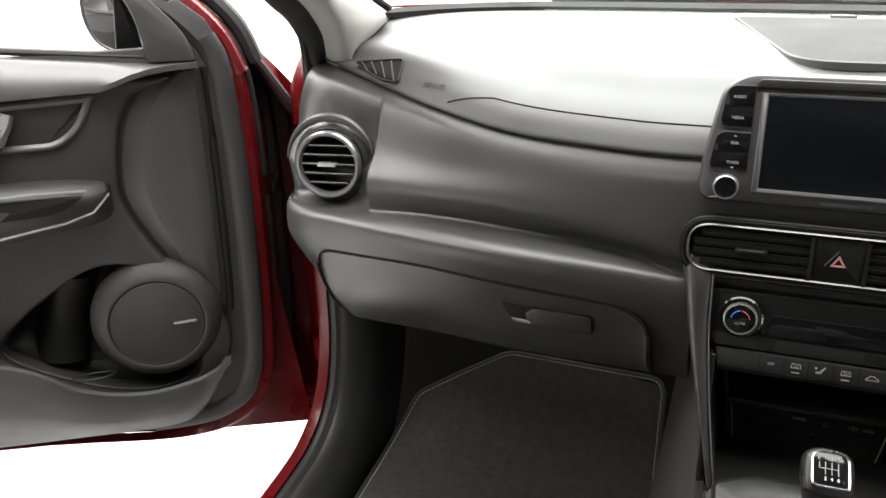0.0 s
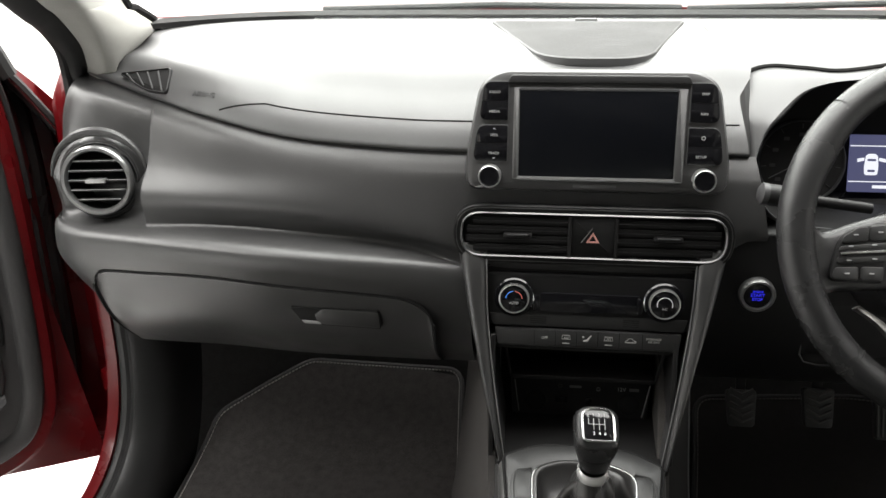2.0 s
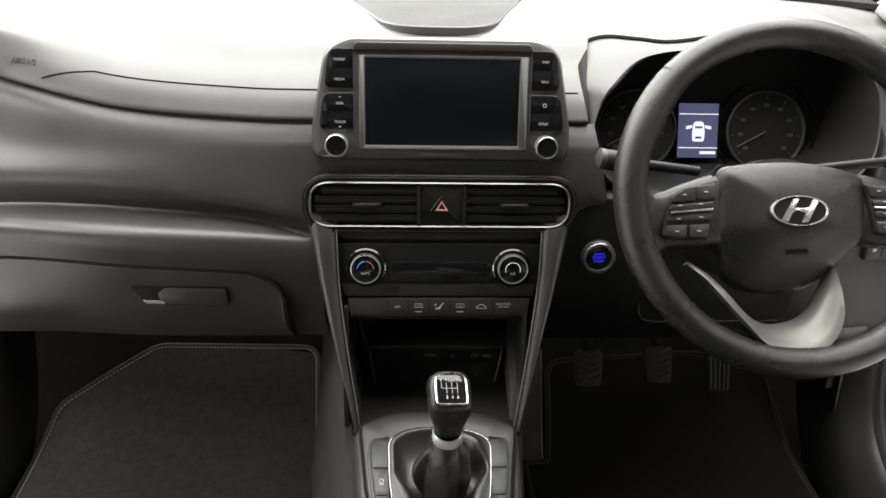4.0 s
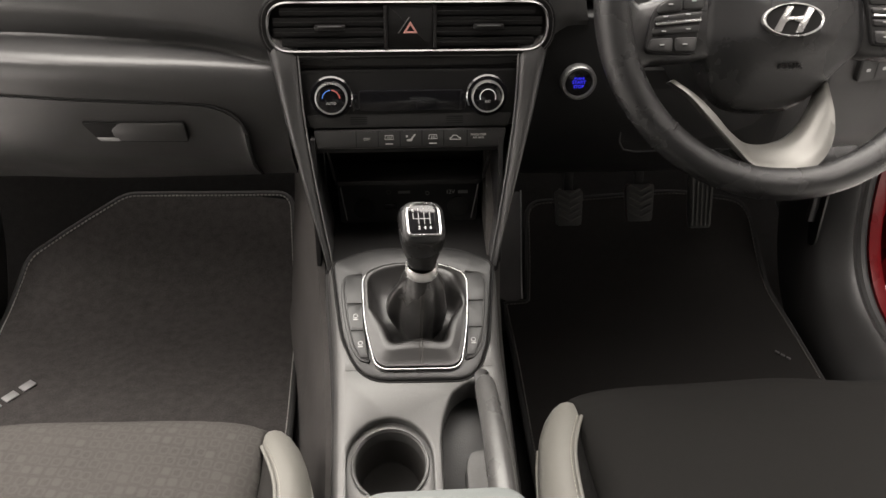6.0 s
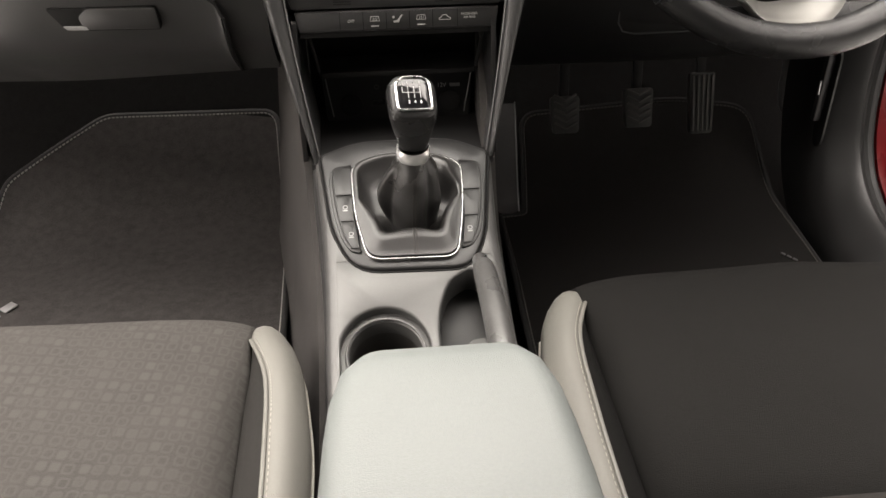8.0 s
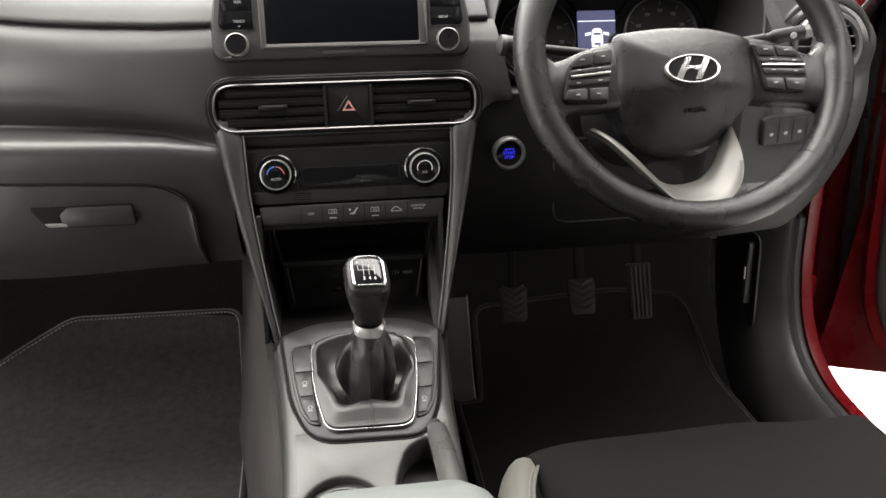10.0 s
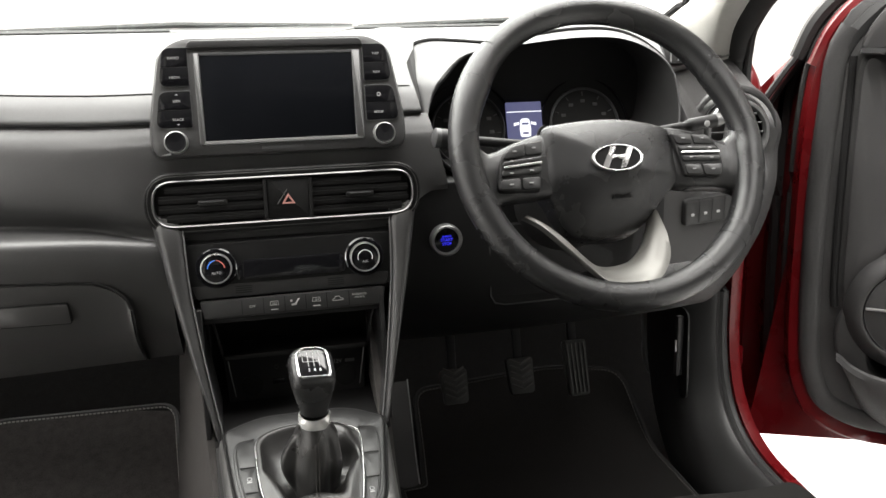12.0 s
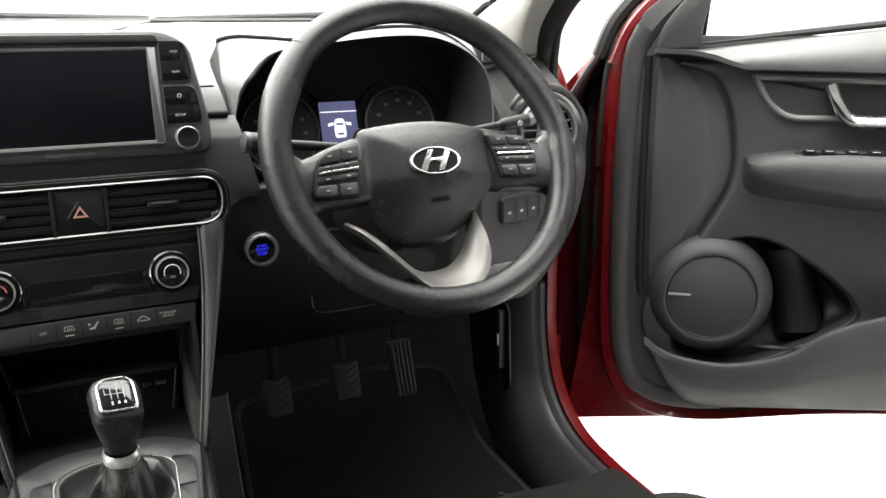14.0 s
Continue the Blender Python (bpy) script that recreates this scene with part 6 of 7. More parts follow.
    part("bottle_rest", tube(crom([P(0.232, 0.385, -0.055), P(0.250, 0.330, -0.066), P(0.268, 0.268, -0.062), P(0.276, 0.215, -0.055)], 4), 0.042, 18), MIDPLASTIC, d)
    part("bottle_ring", tube([P(0.225 + 0.036 * math.cos(q), 0.196 + 0.010 * math.sin(q), 0.004 + 0.030 * math.sin(q)) for q in stations(0, 2 * math.pi, 20)[:-1]], 0.002, 6, True), PANEL, d)
    # speaker
    sm_ = m @ Matrix.Translation((0.105, 0.2935, 0.022))
    sp = part("speaker_pod", lathe([(0.100, -0.085), (0.108, -0.030), (0.109, -0.016), (0.1065, -0.004), (0.100, 0.005), (0.092, 0.0115), (0.085, 0.0150), (0.0800, 0.0160), (0.0778, 0.0150), (0.077, 0.012)], sm_, 72), PANEL, d, angle=60)
    part("speaker_grille", lathe([(0.0765, 0.010), (0.0758, 0.0145), (0.0735, 0.0158), (0.0, 0.0180)], sm_, 64), MESH, sp, "round perforated speaker grille")
    part("speaker_badge", plate(box2(0.038, 0.0042, 0.001, -0.045 if side < 0 else -0.055, -0.002 if side < 0 else 0.004), sm_, 0.004, 0.0005, 0.0190), SILVER, sp)
    part("grille_rim", tube([sm_ @ Vector((0.0748 * math.cos(q), 0.0748 * math.sin(q), 0.0156)) for q in stations(0, 2 * math.pi, 56)[:-1]], 0.0007, 5, True), GREYKEY, sp)
    # belt pad
    rows = []
    for s in stations(-0.018, 0.95, 40):
        zl = table([-0.018, 0.04, 0.09, 0.117, 0.15, 0.95], [0.716, 0.713, 0.702, 0.691, 0.690, 0.678], s)
        zt = 0.7215 + 0.035 * max(0, s - 0.05) / 0.3 if s < 0.5 else 0.7625
        out = 0.048
        rows.append([P(s, zl, 0.0), P(s, zl, out - 0.006), P(s, zl + 0.002, out - 0.001), P(s, zl + 0.010, out), P(s, (zl + zt) / 2 + 0.006, out - 0.008), P(s, zt - 0.002, out - 0.026), P(s, zt, out - 0.034), P(s, zt, 0.0)])
    part("belt_pad", skin(rows), PAD, d, "padded belt-line top of the door trim")
    part("glass_seal", tube([P(0.06, 0.732, -0.004), P(0.40, 0.770, -0.004), P(0.95, 0.785, -0.004)], 0.006, 8), RUBBER, d)
    # release handle
    ho_ = rounded([(0.137, 0.686), (0.166, 0.632), (0.202, 0.606), (0.46, 0.609), (0.47, 0.676)], [0.01, 0.03, 0.03, 0.02, 0.02])
    hb_ = part("handle_bezel", frame_ring(ho_, m, 0.011, 0.012, 0.030, 0.004), SILVERTRIM, d, "grey handle surround")
    part("handle_mesh", plate(offset2([Vector(p) for p in ho_], 0.010), m, 0.006, 0.001, 0.0245), MESH, hb_)
    # flat black plate drawn for the shade in the handle's hollow
    part("handle_cup", plate(rounded([(0.262, 0.666), (0.285, 0.608), (0.455, 0.61), (0.46, 0.666)], 0.014), m, 0.004, 0.0005, 0.0262), BLACK, hb_)
    hl_ = crom([(0.262, 0.668, 0.034), (0.274, 0.640, 0.040), (0.292, 0.616, 0.042), (0.32, 0.610, 0.042), (0.44, 0.612, 0.038)], 5)
    part("release_lever", tube([P(p.x, p.y, p.z) for p in hl_], 0.0145, 12, flat=0.7), CHROME, hb_, "chrome release lever")
    # armrest with pull
    rows = []
    for s, zt, zb, w in ((0.140, 0.540, 0.533, 0.030), (0.147, 0.546, 0.520, 0.048), (0.165, 0.551, 0.510, 0.066), (0.205, 0.557, 0.503, 0.078), (0.27, 0.560, 0.496, 0.086), (0.36, 0.559, 0.488, 0.090), (0.6, 0.555, 0.48, 0.092), (0.9, 0.545, 0.47, 0.09)):
        rows.append([P(s, zb - 0.03, 0.02), P(s, zb, w - 0.012), P(s, zb + 0.008, w - 0.003), P(s, (zb + zt) / 2 + 0.005, w), P(s, zt - 0.008, w - 0.006), P(s, zt, w - 0.016), P(s, zt + 0.002, 0.03), P(s, zt, 0.02)])
    cols = [crom(list(c), 4) for c in zip(*rows)]
    ar = part("armrest", skin([list(r) for r in zip(*cols)]), PANEL, d, "grey door armrest", angle=60)
    if side < 0:
        part("armrest_trim", tube([P(s, z, w) for s, z, w in ((0.142, 0.532, 0.040), (0.165, 0.513, 0.068), (0.205, 0.504, 0.079), (0.30, 0.493, 0.088), (0.6, 0.482, 0.092))], 0.0022, 6), SILVERTRIM, ar)
        # the pull's opening is a black plate, its shade put into the colour
        part("pull_cup", plate(rounded([(0.172, 0.546), (0.31, 0.549), (0.31, 0.518), (0.21, 0.522)], [0.006, 0.01, 0.01, 0.02]), m, 0.006, 0.001, 0.0865), BLACK, ar)
        part("pull_trim", tube([P(0.168, 0.551, 0.080), P(0.24, 0.556, 0.087), P(0.32, 0.555, 0.088)], 0.003, 8), SILVERTRIM, ar)
    else:
        part("switch_plate", skin([[P(s, 0.5585, w), P(s, 0.5605, w), P(s, 0.5605, w2), P(s, 0.5585, w2)] for s, w, w2 in ((0.215, 0.052, 0.062), (0.23, 0.045, 0.070), (0.40, 0.040, 0.076))]), GLOSS, ar, "window switch panel")
        for s in (0.235, 0.265, 0.30, 0.335, 0.37):
            part("switch", plate(box2(0.018, 0.016, 0.003), axes_m(P(s, 0.562, 0.058), u, n), 0.006, 0.001, 0.004 if side < 0 else 0.002), DARK, ar)
            part("switch_mark", bar(P(s - 0.006, 0.5645, 0.0665), P(s + 0.006, 0.5645, 0.0665), 0.0012, 0.0012), GREYINK, ar)
    # sail panel by the mirror, window frame
    part("sail_panel", plate(rounded([(0.052, 0.725), (-0.018, 0.7225), (-0.008, 0.760), (0.024, 0.803), (0.070, 0.85), (0.100, 0.87), (0.066, 0.80)], [0.004, 0.01, 0.02, 0.02, 0.02, 0.01, 0.02]), m, 0.016, 0.004, 0.016), INSERT, d, "grey triangular mirror base cover")
    fr = crom([(-0.082, 0.695, -0.02), (-0.055, 0.76, -0.02), (0.0, 0.82, -0.02), (0.10, 0.90, -0.02), (0.28, 1.0, -0.02), (0.60, 1.10, -0.02), (0.95, 1.13, -0.02)], 6)
    part("window_frame", tube([P(p.x, p.y, p.z) for p in fr], 0.020, 10, flat=0.8), RED, d, "red painted window frame")
    part("frame_seal", tube([P(p.x + 0.026, p.y - 0.014, -0.008) for p in fr], 0.016, 8), RUBBER, d)
    part("outer_seal", tube([P(p.x - 0.030, p.y + 0.012, -0.045) for p in fr], 0.014, 8), RUBBER, d)
    # exterior mirror
    mo_ = rounded([(0.150, 0.86), (0.154, 0.775), (0.138, 0.737), (0.108, 0.722), (0.090, 0.735), (0.085, 0.86)], [0.02, 0.02, 0.03, 0.02, 0.01, 0.02])
    mm = m @ Matrix.Translation((0.12, 0, -0.15)) @ Matrix.Rotation(radians(-14 * side), 4, "Y") @ Matrix.Translation((-0.12, 0, 0))
    rise = 0.13 if side > 0 else 0.0
    mm = Matrix.Translation((0, 0, rise)) @ mm
    mir = part("mirror_housing", plate(offset2(mo_, -0.006), mm, 0.07, 0.012, -0.004), DARK, d, "door mirror housing")
    part("mirror_rim", frame_ring(offset2(mo_, -0.004), mm, 0.005, 0.01, 0.001), SILVERTRIM, mir)
    part("mirror", plate(mo_, mm, 0.006, 0.0005, -0.001), MIRROR, mir)
    part("mirror_arm", plate(rounded([(0.060, 0.722), (0.104 if side < 0 else 0.068, 0.722), (0.092 if side < 0 else 0.076, 0.84), (0.070, 0.84)], 0.002), m, 0.05, 0.004, -0.045), DARK, mir)
    return d


for sd in (-1, 1):
    front_door(sd)

# ---------------------------------------------------------------- body shell round the cabin
body = thing("car_body", "red car body shell around the cabin", "car body", kind="structure")
for sd in (-1, 1):
    fl = crom([(1.256, 0.71, 0), (1.245, 0.62, 0), (1.228, 0.45, 0), (1.228, 0.30, 0), (1.222, 0.20, 0), (1.195, 0.115, 0), (1.14, 0.058, 0), (1.05, 0.030, 0), (0.85, 0.018, 0), (0.30, 0.015, 0)], 6)
    X = lambda p, x, dy=0.0, dz=0.0: Vector((sd * x, p.x + dy, p.y + dz))
    nrm = []
    for i, p in enumerate(fl):
        t = (fl[min(i + 1, len(fl) - 1)] - fl[max(i - 1, 0)]).normalized()
        nrm.append(Vector((t.y, -t.x)) * -1)
    off = lambda i, p, x, a: Vector((sd * x, p.x + nrm[i].x * a, p.y + nrm[i].y * a))
    g = 1 if nrm[20].y < 0 else -1
    rows = [[off(i, p, 0.820, 0.05 * g), off(i, p, 0.811, 0.008 * g), off(i, p, 0.809, 0.001 * g), off(i, p, 0.805, 0.0), off(i, p, 0.788, 0.0), off(i, p, 0.785, 0.02 * g)] for i, p in enumerate(fl)]
    part("door_aperture", skin(rows, closed=False), RED, body, "red painted door aperture flange")
    part("hinge", plate(box2(0.035, 0.045, 0.008), axes_m((sd * 0.835, 1.262, 0.150), (sd * 1, 0.35, 0) if sd > 0 else (1, -0.35, 0), (0, 0, 1)), 0.03, 0.004), RED, body)
    part("aperture_seal", tube([off(i, p, 0.776, 0.010 * g) for i, p in enumerate(fl)], 0.0115, 10), RUBBER, body, "black rubber aperture seal")
    part("lower_trim", skin([[off(i, p, 0.775, 0.018 * g), off(i, p, 0.766, 0.001 * g), off(i, p, 0.757, -0.004 * g), off(i, p, 0.747, -0.002 * g), off(i, p, 0.735, 0.008 * g), off(i, p, 0.718, 0.022 * g), off(i, p, 0.702, 0.045 * g), off(i, p, 0.694, 0.08 * g), off(i, p, 0.690, 0.13 * g)] for i, p in enumerate(fl) if p.y < 0.33 or p.x > 1.4], closed=False), STACKGREY, body, "dark plastic kick and sill trim")
    # pillar trim: outer edge by the seal, rounded ridge, inner edge by the dash and the windscreen
    rim = crom([(0.756, 1.238, 0.690), (0.751, 1.230, 0.716), (0.734, 1.194, 0.757), (0.720, 1.1435, 0.791), (0.710, 1.1005, 0.815), (0.701, 1.052, 0.837), (0.66, 0.85, 0.945), (0.60, 0.60, 1.08), (0.565, 0.42, 1.17)], 4)
    ridge = crom([(0.712, 1.215, 0.690), (0.703, 1.206, 0.722), (0.682, 1.157, 0.7745), (0.6725, 1.127, 0.797), (0.664, 1.097, 0.8185), (0.657, 1.0695, 0.835), (0.62, 0.88, 0.945), (0.56, 0.63, 1.08), (0.53, 0.45, 1.17)], 4)
    side = crom([(0.708, 1.225, 0.690), (0.701, 1.215, 0.722), (0.690, 1.291, 0.753), (0.709, 1.388, 0.765), (0.7246, 1.354, 0.793), (0.733, 1.330, 0.8126), (0.69, 1.12, 0.99), (0.61, 0.83, 1.12), (0.56, 0.62, 1.19)], 4)
    rows = []
    for a, c, e in zip(rim, ridge, side):
        pts = [a + Vector((0.02, 0.04, 0.0)), a + Vector((0.002, 0.004, 0)), a]
        for f in (0.15, 0.35, 0.55, 0.75, 0.9):
            pts.append(a.lerp(c, f) + Vector((-0.006, -0.010, 0)) * math.sin(math.pi * f))
        pts.append(c + Vector((0.0005, 0.0015, 0)))
        for f in (0.1, 0.25, 0.45, 0.7, 1.0):
            pts.append(c.lerp(e, f) + Vector((-0.008, 0, 0.003)) * math.sin(math.pi * f))
        pts.append(e + Vector((0.03, 0.03, -0.02)))
        rows.append([Vector((sd * p.x, p.y, p.z)) for p in pts])
    part("a_pillar_trim", skin(rows), PILLAR, body, "pale grey fabric pillar trim", angle=70)
    seal = [(0.792, 1.262, 0.56), (0.787, 1.255, 0.64), (0.781, 1.246, 0.70), (0.777, 1.238, 0.722), (0.762, 1.208, 0.757), (0.748, 1.160, 0.790), (0.739, 1.118, 0.814), (0.730, 1.070, 0.836), (0.69, 0.86, 0.945), (0.63, 0.61, 1.08), (0.59, 0.42, 1.17)]
    part("a_pillar", tube(crom([(sd * x, y + 0.006, z) for x, y, z in seal], 3), 0.0240, 14), RUBBER, body, "black rubber pillar seal")
    part("seal_lip", tube(crom([(sd * (x + 0.004), y - 0.020, z - 0.002) for x, y, z in seal], 3), 0.007, 8), RUBBER, body)
    part("screen_edge", tube([Vector((sd * p.x, p.y + 0.004, p.z + 0.003)) for p in side[11:]], 0.008, 8), BLACK, body)
    fw = axes_m((sd * 0.86, 1.46, 0.27), (0, 1, 0), (0, 0, 1))
    part("front_wing", plate(box2(0.26, 0.70, 0.03), fw, 0.03, 0.004), RED, body)
    part("cowl_side", tube(crom([(sd * 0.842, 1.295, 0.59), (sd * 0.845, 1.305, 0.65), (sd * 0.842, 1.325, 0.71)], 4), [0.020] * 5 + [0.018, 0.015, 0.011, 0.005], 10), RED, body)
# sills' outer floor and bulkhead
part("floor_pan", plate(box2(1.56, 2.4, 0.02), axes_m((0, 0.45, -0.06), (1, 0, 0), (0, 1, 0)), 0.03), FLOORMAT, body)
lp = [[Vector((x, y, z)) for y, z in ((1.20, -0.045), (1.33, -0.02), (1.43, 0.06), (1.52, 0.20), (1.55, 0.45), (1.60, 0.45), (1.60, -0.08), (1.20, -0.08))] for x in (-0.78, 0, 0.78)]
part("bulkhead", skin(lp), FLOORMAT, body)
# windscreen with its dark band, bonnet; unseen roof and rear panels keep light out
ws = axes_m((0, 1.20, 1.0), (1, 0, 0), (0, -0.75, 0.62))
gl = part("windscreen", plate([Vector(p) for p in ((-0.70, -0.37), (0.70, -0.37), (0.60, 0.36), (-0.60, 0.36))], ws, 0.005, 0.0005), GLASS, body, "clear windscreen")
gl.visible_shadow = False
bl = []
for x in stations(-0.705, 0.705, 40):
    y = 1.512 - 0.14 * (abs(x) / 0.70) ** 6
    bl.append([Vector((x, y - 0.012, 0.764)), Vector((x, y - 0.012, 0.7725)), Vector((x, y + 0.03, 0.7765)), Vector((x, y + 0.03, 0.765))])
part("windscreen_band", skin(bl), BLACK, body, "black band along the windscreen's foot")
lp = []
for x in stations(-0.82, 0.82, 12):
    c = 0.02 * (1 - (x / 0.82) ** 2)
    lp.append([Vector((x, 1.60, 0.756 + c)), Vector((x, 1.75, 0.784 + c)), Vector((x, 2.1, 0.770 + c)), Vector((x, 2.55, 0.66 + c)), Vector((x, 2.6, 0.45)), Vector((x, 1.6, 0.6))])
part("bonnet", skin(lp), RED, body, "red bonnet ahead of the windscreen")
for x0, y0 in ((-0.45, 1.57), (0.20, 1.58)):
    part("wiper", tube([(x0 - 0.02, y0, 0.774), (x0 + 0.30, y0 - 0.01, 0.783), (x0 + 0.62, y0 + 0.01, 0.776)], 0.006, 8), RUBBER, body, "black wiper arm")
part("headliner", plate(box2(1.36, 1.8, 0.1), axes_m((0, -0.16, 1.20), (1, 0, 0), (0, 1, 0)), 0.03), LINER, body, "pale grey headliner")
for sd in (-1, 1):
    part("rear_side", plate(box2(1.0, 0.75, 0.05), axes_m((sd * 0.74, -0.55, 0.30), (0, 1, 0), (0, 0, 1)), 0.03), PANEL, body)
    part("b_pillar", bar((sd * 0.73, 0.16, -0.02), (sd * 0.64, 0.05, 1.2), 0.12, 0.05, up=(0, 1, 0)), PILLAR, body)
for sd in (-1, 1):
    # opaque pane added out of view to cut light from behind
    part("rear_quarter_glass", plate(rounded([(-1.05, 0.67), (0.02, 0.67), (-0.06, 1.19), (-0.95, 1.19)], 0.03), axes_m((sd * 0.71, 0, 0), (0, 1, 0), (0, 0, 1)), 0.005, 0.001), GLOSS, body, "unseen dark pane added to block light from the rear side")
part("rear_wall", plate(box2(1.5, 1.02, 0.05), plane_m(0, -1.05, 0.455, 0), 0.05), PLAINCLOTH, body)

# ---------------------------------------------------------------- seats
def front_seat(side):
    """Cushion, cream inner bolster with piping, side wing."""
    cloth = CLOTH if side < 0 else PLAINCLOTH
    s = thing("front_seat", "dark cloth front seat with cream vinyl bolster" if side > 0 else "patterned dark cloth front seat with cream vinyl bolster", "car seat", "front seats")
    S = lambda x, y, z: Vector((side * x, y, z))
    dx, dy = (0.011, 0.026) if side > 0 else (0.0, 0.0)
    seam = lambda y: 0.1685 + dx * 0.7
    outer = 0.575

    def nose(x):
        """How far forward the cushion reaches."""
        return table([0.16, 0.19, 0.22, 0.28, 0.36, 0.45, 0.575], [0.748, 0.757, 0.762, 0.767, 0.771, 0.770, 0.752], x) + dy * 1.05

    def top(x, y):
        """Height of the cushion, puffed up between its seams."""
        z = 0.2145
        z -= 0.032 * math.exp(-max(0.0, x - seam(y)) / 0.015) * (1 - min(1.0, max(0.0, (y - dy - 0.62) / 0.09)))
        z += 0.010 * max(0.0, (x - 0.47) / 0.1) ** 2
        z += 0.0012 * math.sin(x * 31 + y * 9) * math.sin(y * 17 + 1.3)
        if side > 0:
            z -= 0.011 * math.exp(-abs(y - 0.463) / 0.014)
            z += 0.004 * (y < 0.463)
        return z
    xs = [seam(0) + (outer - seam(0)) * (k / 26) ** 1.3 for k in range(27)]

    def cushion_rows(y0, with_nose):
        rows = []
        for t in stations(0.0, 1.0, 26):
            row = []
            for x in xs:
                y1 = nose(x) - 0.055 if with_nose else 0.4628
                y = y0 + (y1 - y0) * t
                row.append(S(x, y, top(x, y)))
            rows.append([row[0] + S(-0.004, 0, -0.05)] + row)
        if with_nose:
            for a in (14, 28, 42, 56, 70, 82, 90):
                rows.append([S(xs[0] - 0.004, nose(xs[0]) - 0.057, 0.15)] + [S(x, nose(x) - 0.055 + 0.055 * math.sin(radians(a)), top(x, nose(x) - 0.055) - 0.042 * (1 - math.cos(radians(a)))) for x in xs])
            rows.append([S(xs[0] - 0.004, nose(xs[0]) - 0.057, 0.12)] + [S(x, nose(x) - 0.004, 0.125) for x in xs])
            rows.append([S(xs[0] - 0.004, nose(xs[0]) - 0.06, 0.05)] + [S(x, nose(x) - 0.03, 0.045) for x in xs])
        return skin(rows, closed=False)
    part("cushion", cushion_rows(0.464 if side > 0 else 0.02, True), cloth, s, "patterned cushion cloth" if side < 0 else "plain dark cushion cloth", angle=80)
    if side > 0:
        part("rear_cushion", cushion_rows(0.02, False), GREYCLOTH, s, "grey rear part of the cushion", angle=80)
    pipe_x = lambda y: table([0.0, 0.49, 0.568, 0.616, 0.646, 0.669, 0.690, 0.700], [0.139, 0.1405, 0.143, 0.1455, 0.1495, 0.1565, 0.1645, 0.1685], y - dy) + dx
    out_x = lambda y: table([0.0, 0.49, 0.578, 0.613, 0.651, 0.687, 0.712, 0.728, 0.737, 0.743, 0.7475], [0.107, 0.1065, 0.107, 0.110, 0.1145, 0.1205, 0.1280, 0.1355, 0.1420, 0.1480, 0.1555], y - dy) + dx
    hump = lambda y: 0.214 - 0.012 * max(0.0, (y - dy - 0.64) / 0.09) ** 2.2
    # dark wedge between cushion and piping
    rows = []
    for y in stations(0.02, 0.60 + dy, 14) + stations(0.62 + dy, 0.699 + dy, 8):
        a, p = seam(y), pipe_x(y)
        z = hump(y)
        rows.append([S(a + 0.002, y, z - 0.05), S(a + 0.001, y, z - 0.022), S(a - (a - p) * 0.3, y, z - 0.010), S(a - (a - p) * 0.7, y, z - 0.002), S(p + 0.0005, y, z + 0.0005), S(p, y, z - 0.04)])
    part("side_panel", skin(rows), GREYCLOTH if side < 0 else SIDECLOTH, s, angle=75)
    # cream bolster with a rounded nose
    rows, pipe = [], []
    for y in stations(0.02, 0.60 + dy, 16) + [v + dy for v in (0.62, 0.64, 0.655, 0.668, 0.68, 0.69, 0.699, 0.709, 0.718, 0.726, 0.732, 0.737, 0.741, 0.744, 0.746, 0.7475)]:
        x0 = out_x(y)
        x1 = pipe_x(y) if y < 0.70 + dy else table([0.70, 0.726, 0.735, 0.743, 0.748], [0.1685, 0.1690, 0.1680, 0.1650, 0.1590], y - dy) + dx
        z = hump(y) - 0.020 * max(0.0, (y - dy - 0.712) / 0.036) ** 2.5
        if y < 0.7005 + dy:
            pipe.append(S(x1, y, z + 0.0016))
        w = x1 - x0
        low = 0.02 * max(0.0, (y - dy - 0.69) / 0.058) ** 2
        rows.append([S(x1, y, z - 0.05), S(x1, y, z - 0.001), S(x1 - w * 0.10, y, z + 0.0025), S(x1 - w * 0.3, y, z + 0.0045), S(x1 - w * 0.55, y, z + 0.0025), S(x1 - w * 0.78, y, z - 0.006), S(x0 + w * 0.06, y, z - 0.020), S(x0, y, z - 0.034 + low * 0.3), S(x0 + w * 0.02, y, z - 0.06), S(x0 + w * 0.1, y, z - 0.11), S(x0 + w * 0.5, y, z - 0.16)])
    part("bolster", skin(rows), CREAM, s, "cream vinyl inner bolster", angle=75)
    part("piping", tube(pipe, 0.0021, 8), CREAM, s, "cream piping")
    smooth = crom(pipe[10:], 5)
    for i in range(0, len(smooth) - 1, 1):
        p, q = smooth[i], smooth[i + 1]
        n = max(1, int((q - p).length / 0.0055))
        for k in range(n):
            a = p.lerp(q, (k + 0.2) / n) + S(-0.0048, 0, 0.0012)
            b = p.lerp(q, (k + 0.75) / n) + S(-0.0048, 0, 0.0012)
            part("stitch", tube([a, b], 0.00055, 4), CREAMPIPE, s)
    # lower seam of the bolster
    part("lower_piping", tube([S(out_x(y) - 0.0006, y, hump(y) - 0.052) for y in stations(0.05, 0.70 + dy, 24)], 0.0013, 6), CREAMPIPE, s)
    # outer wing
    rows = []
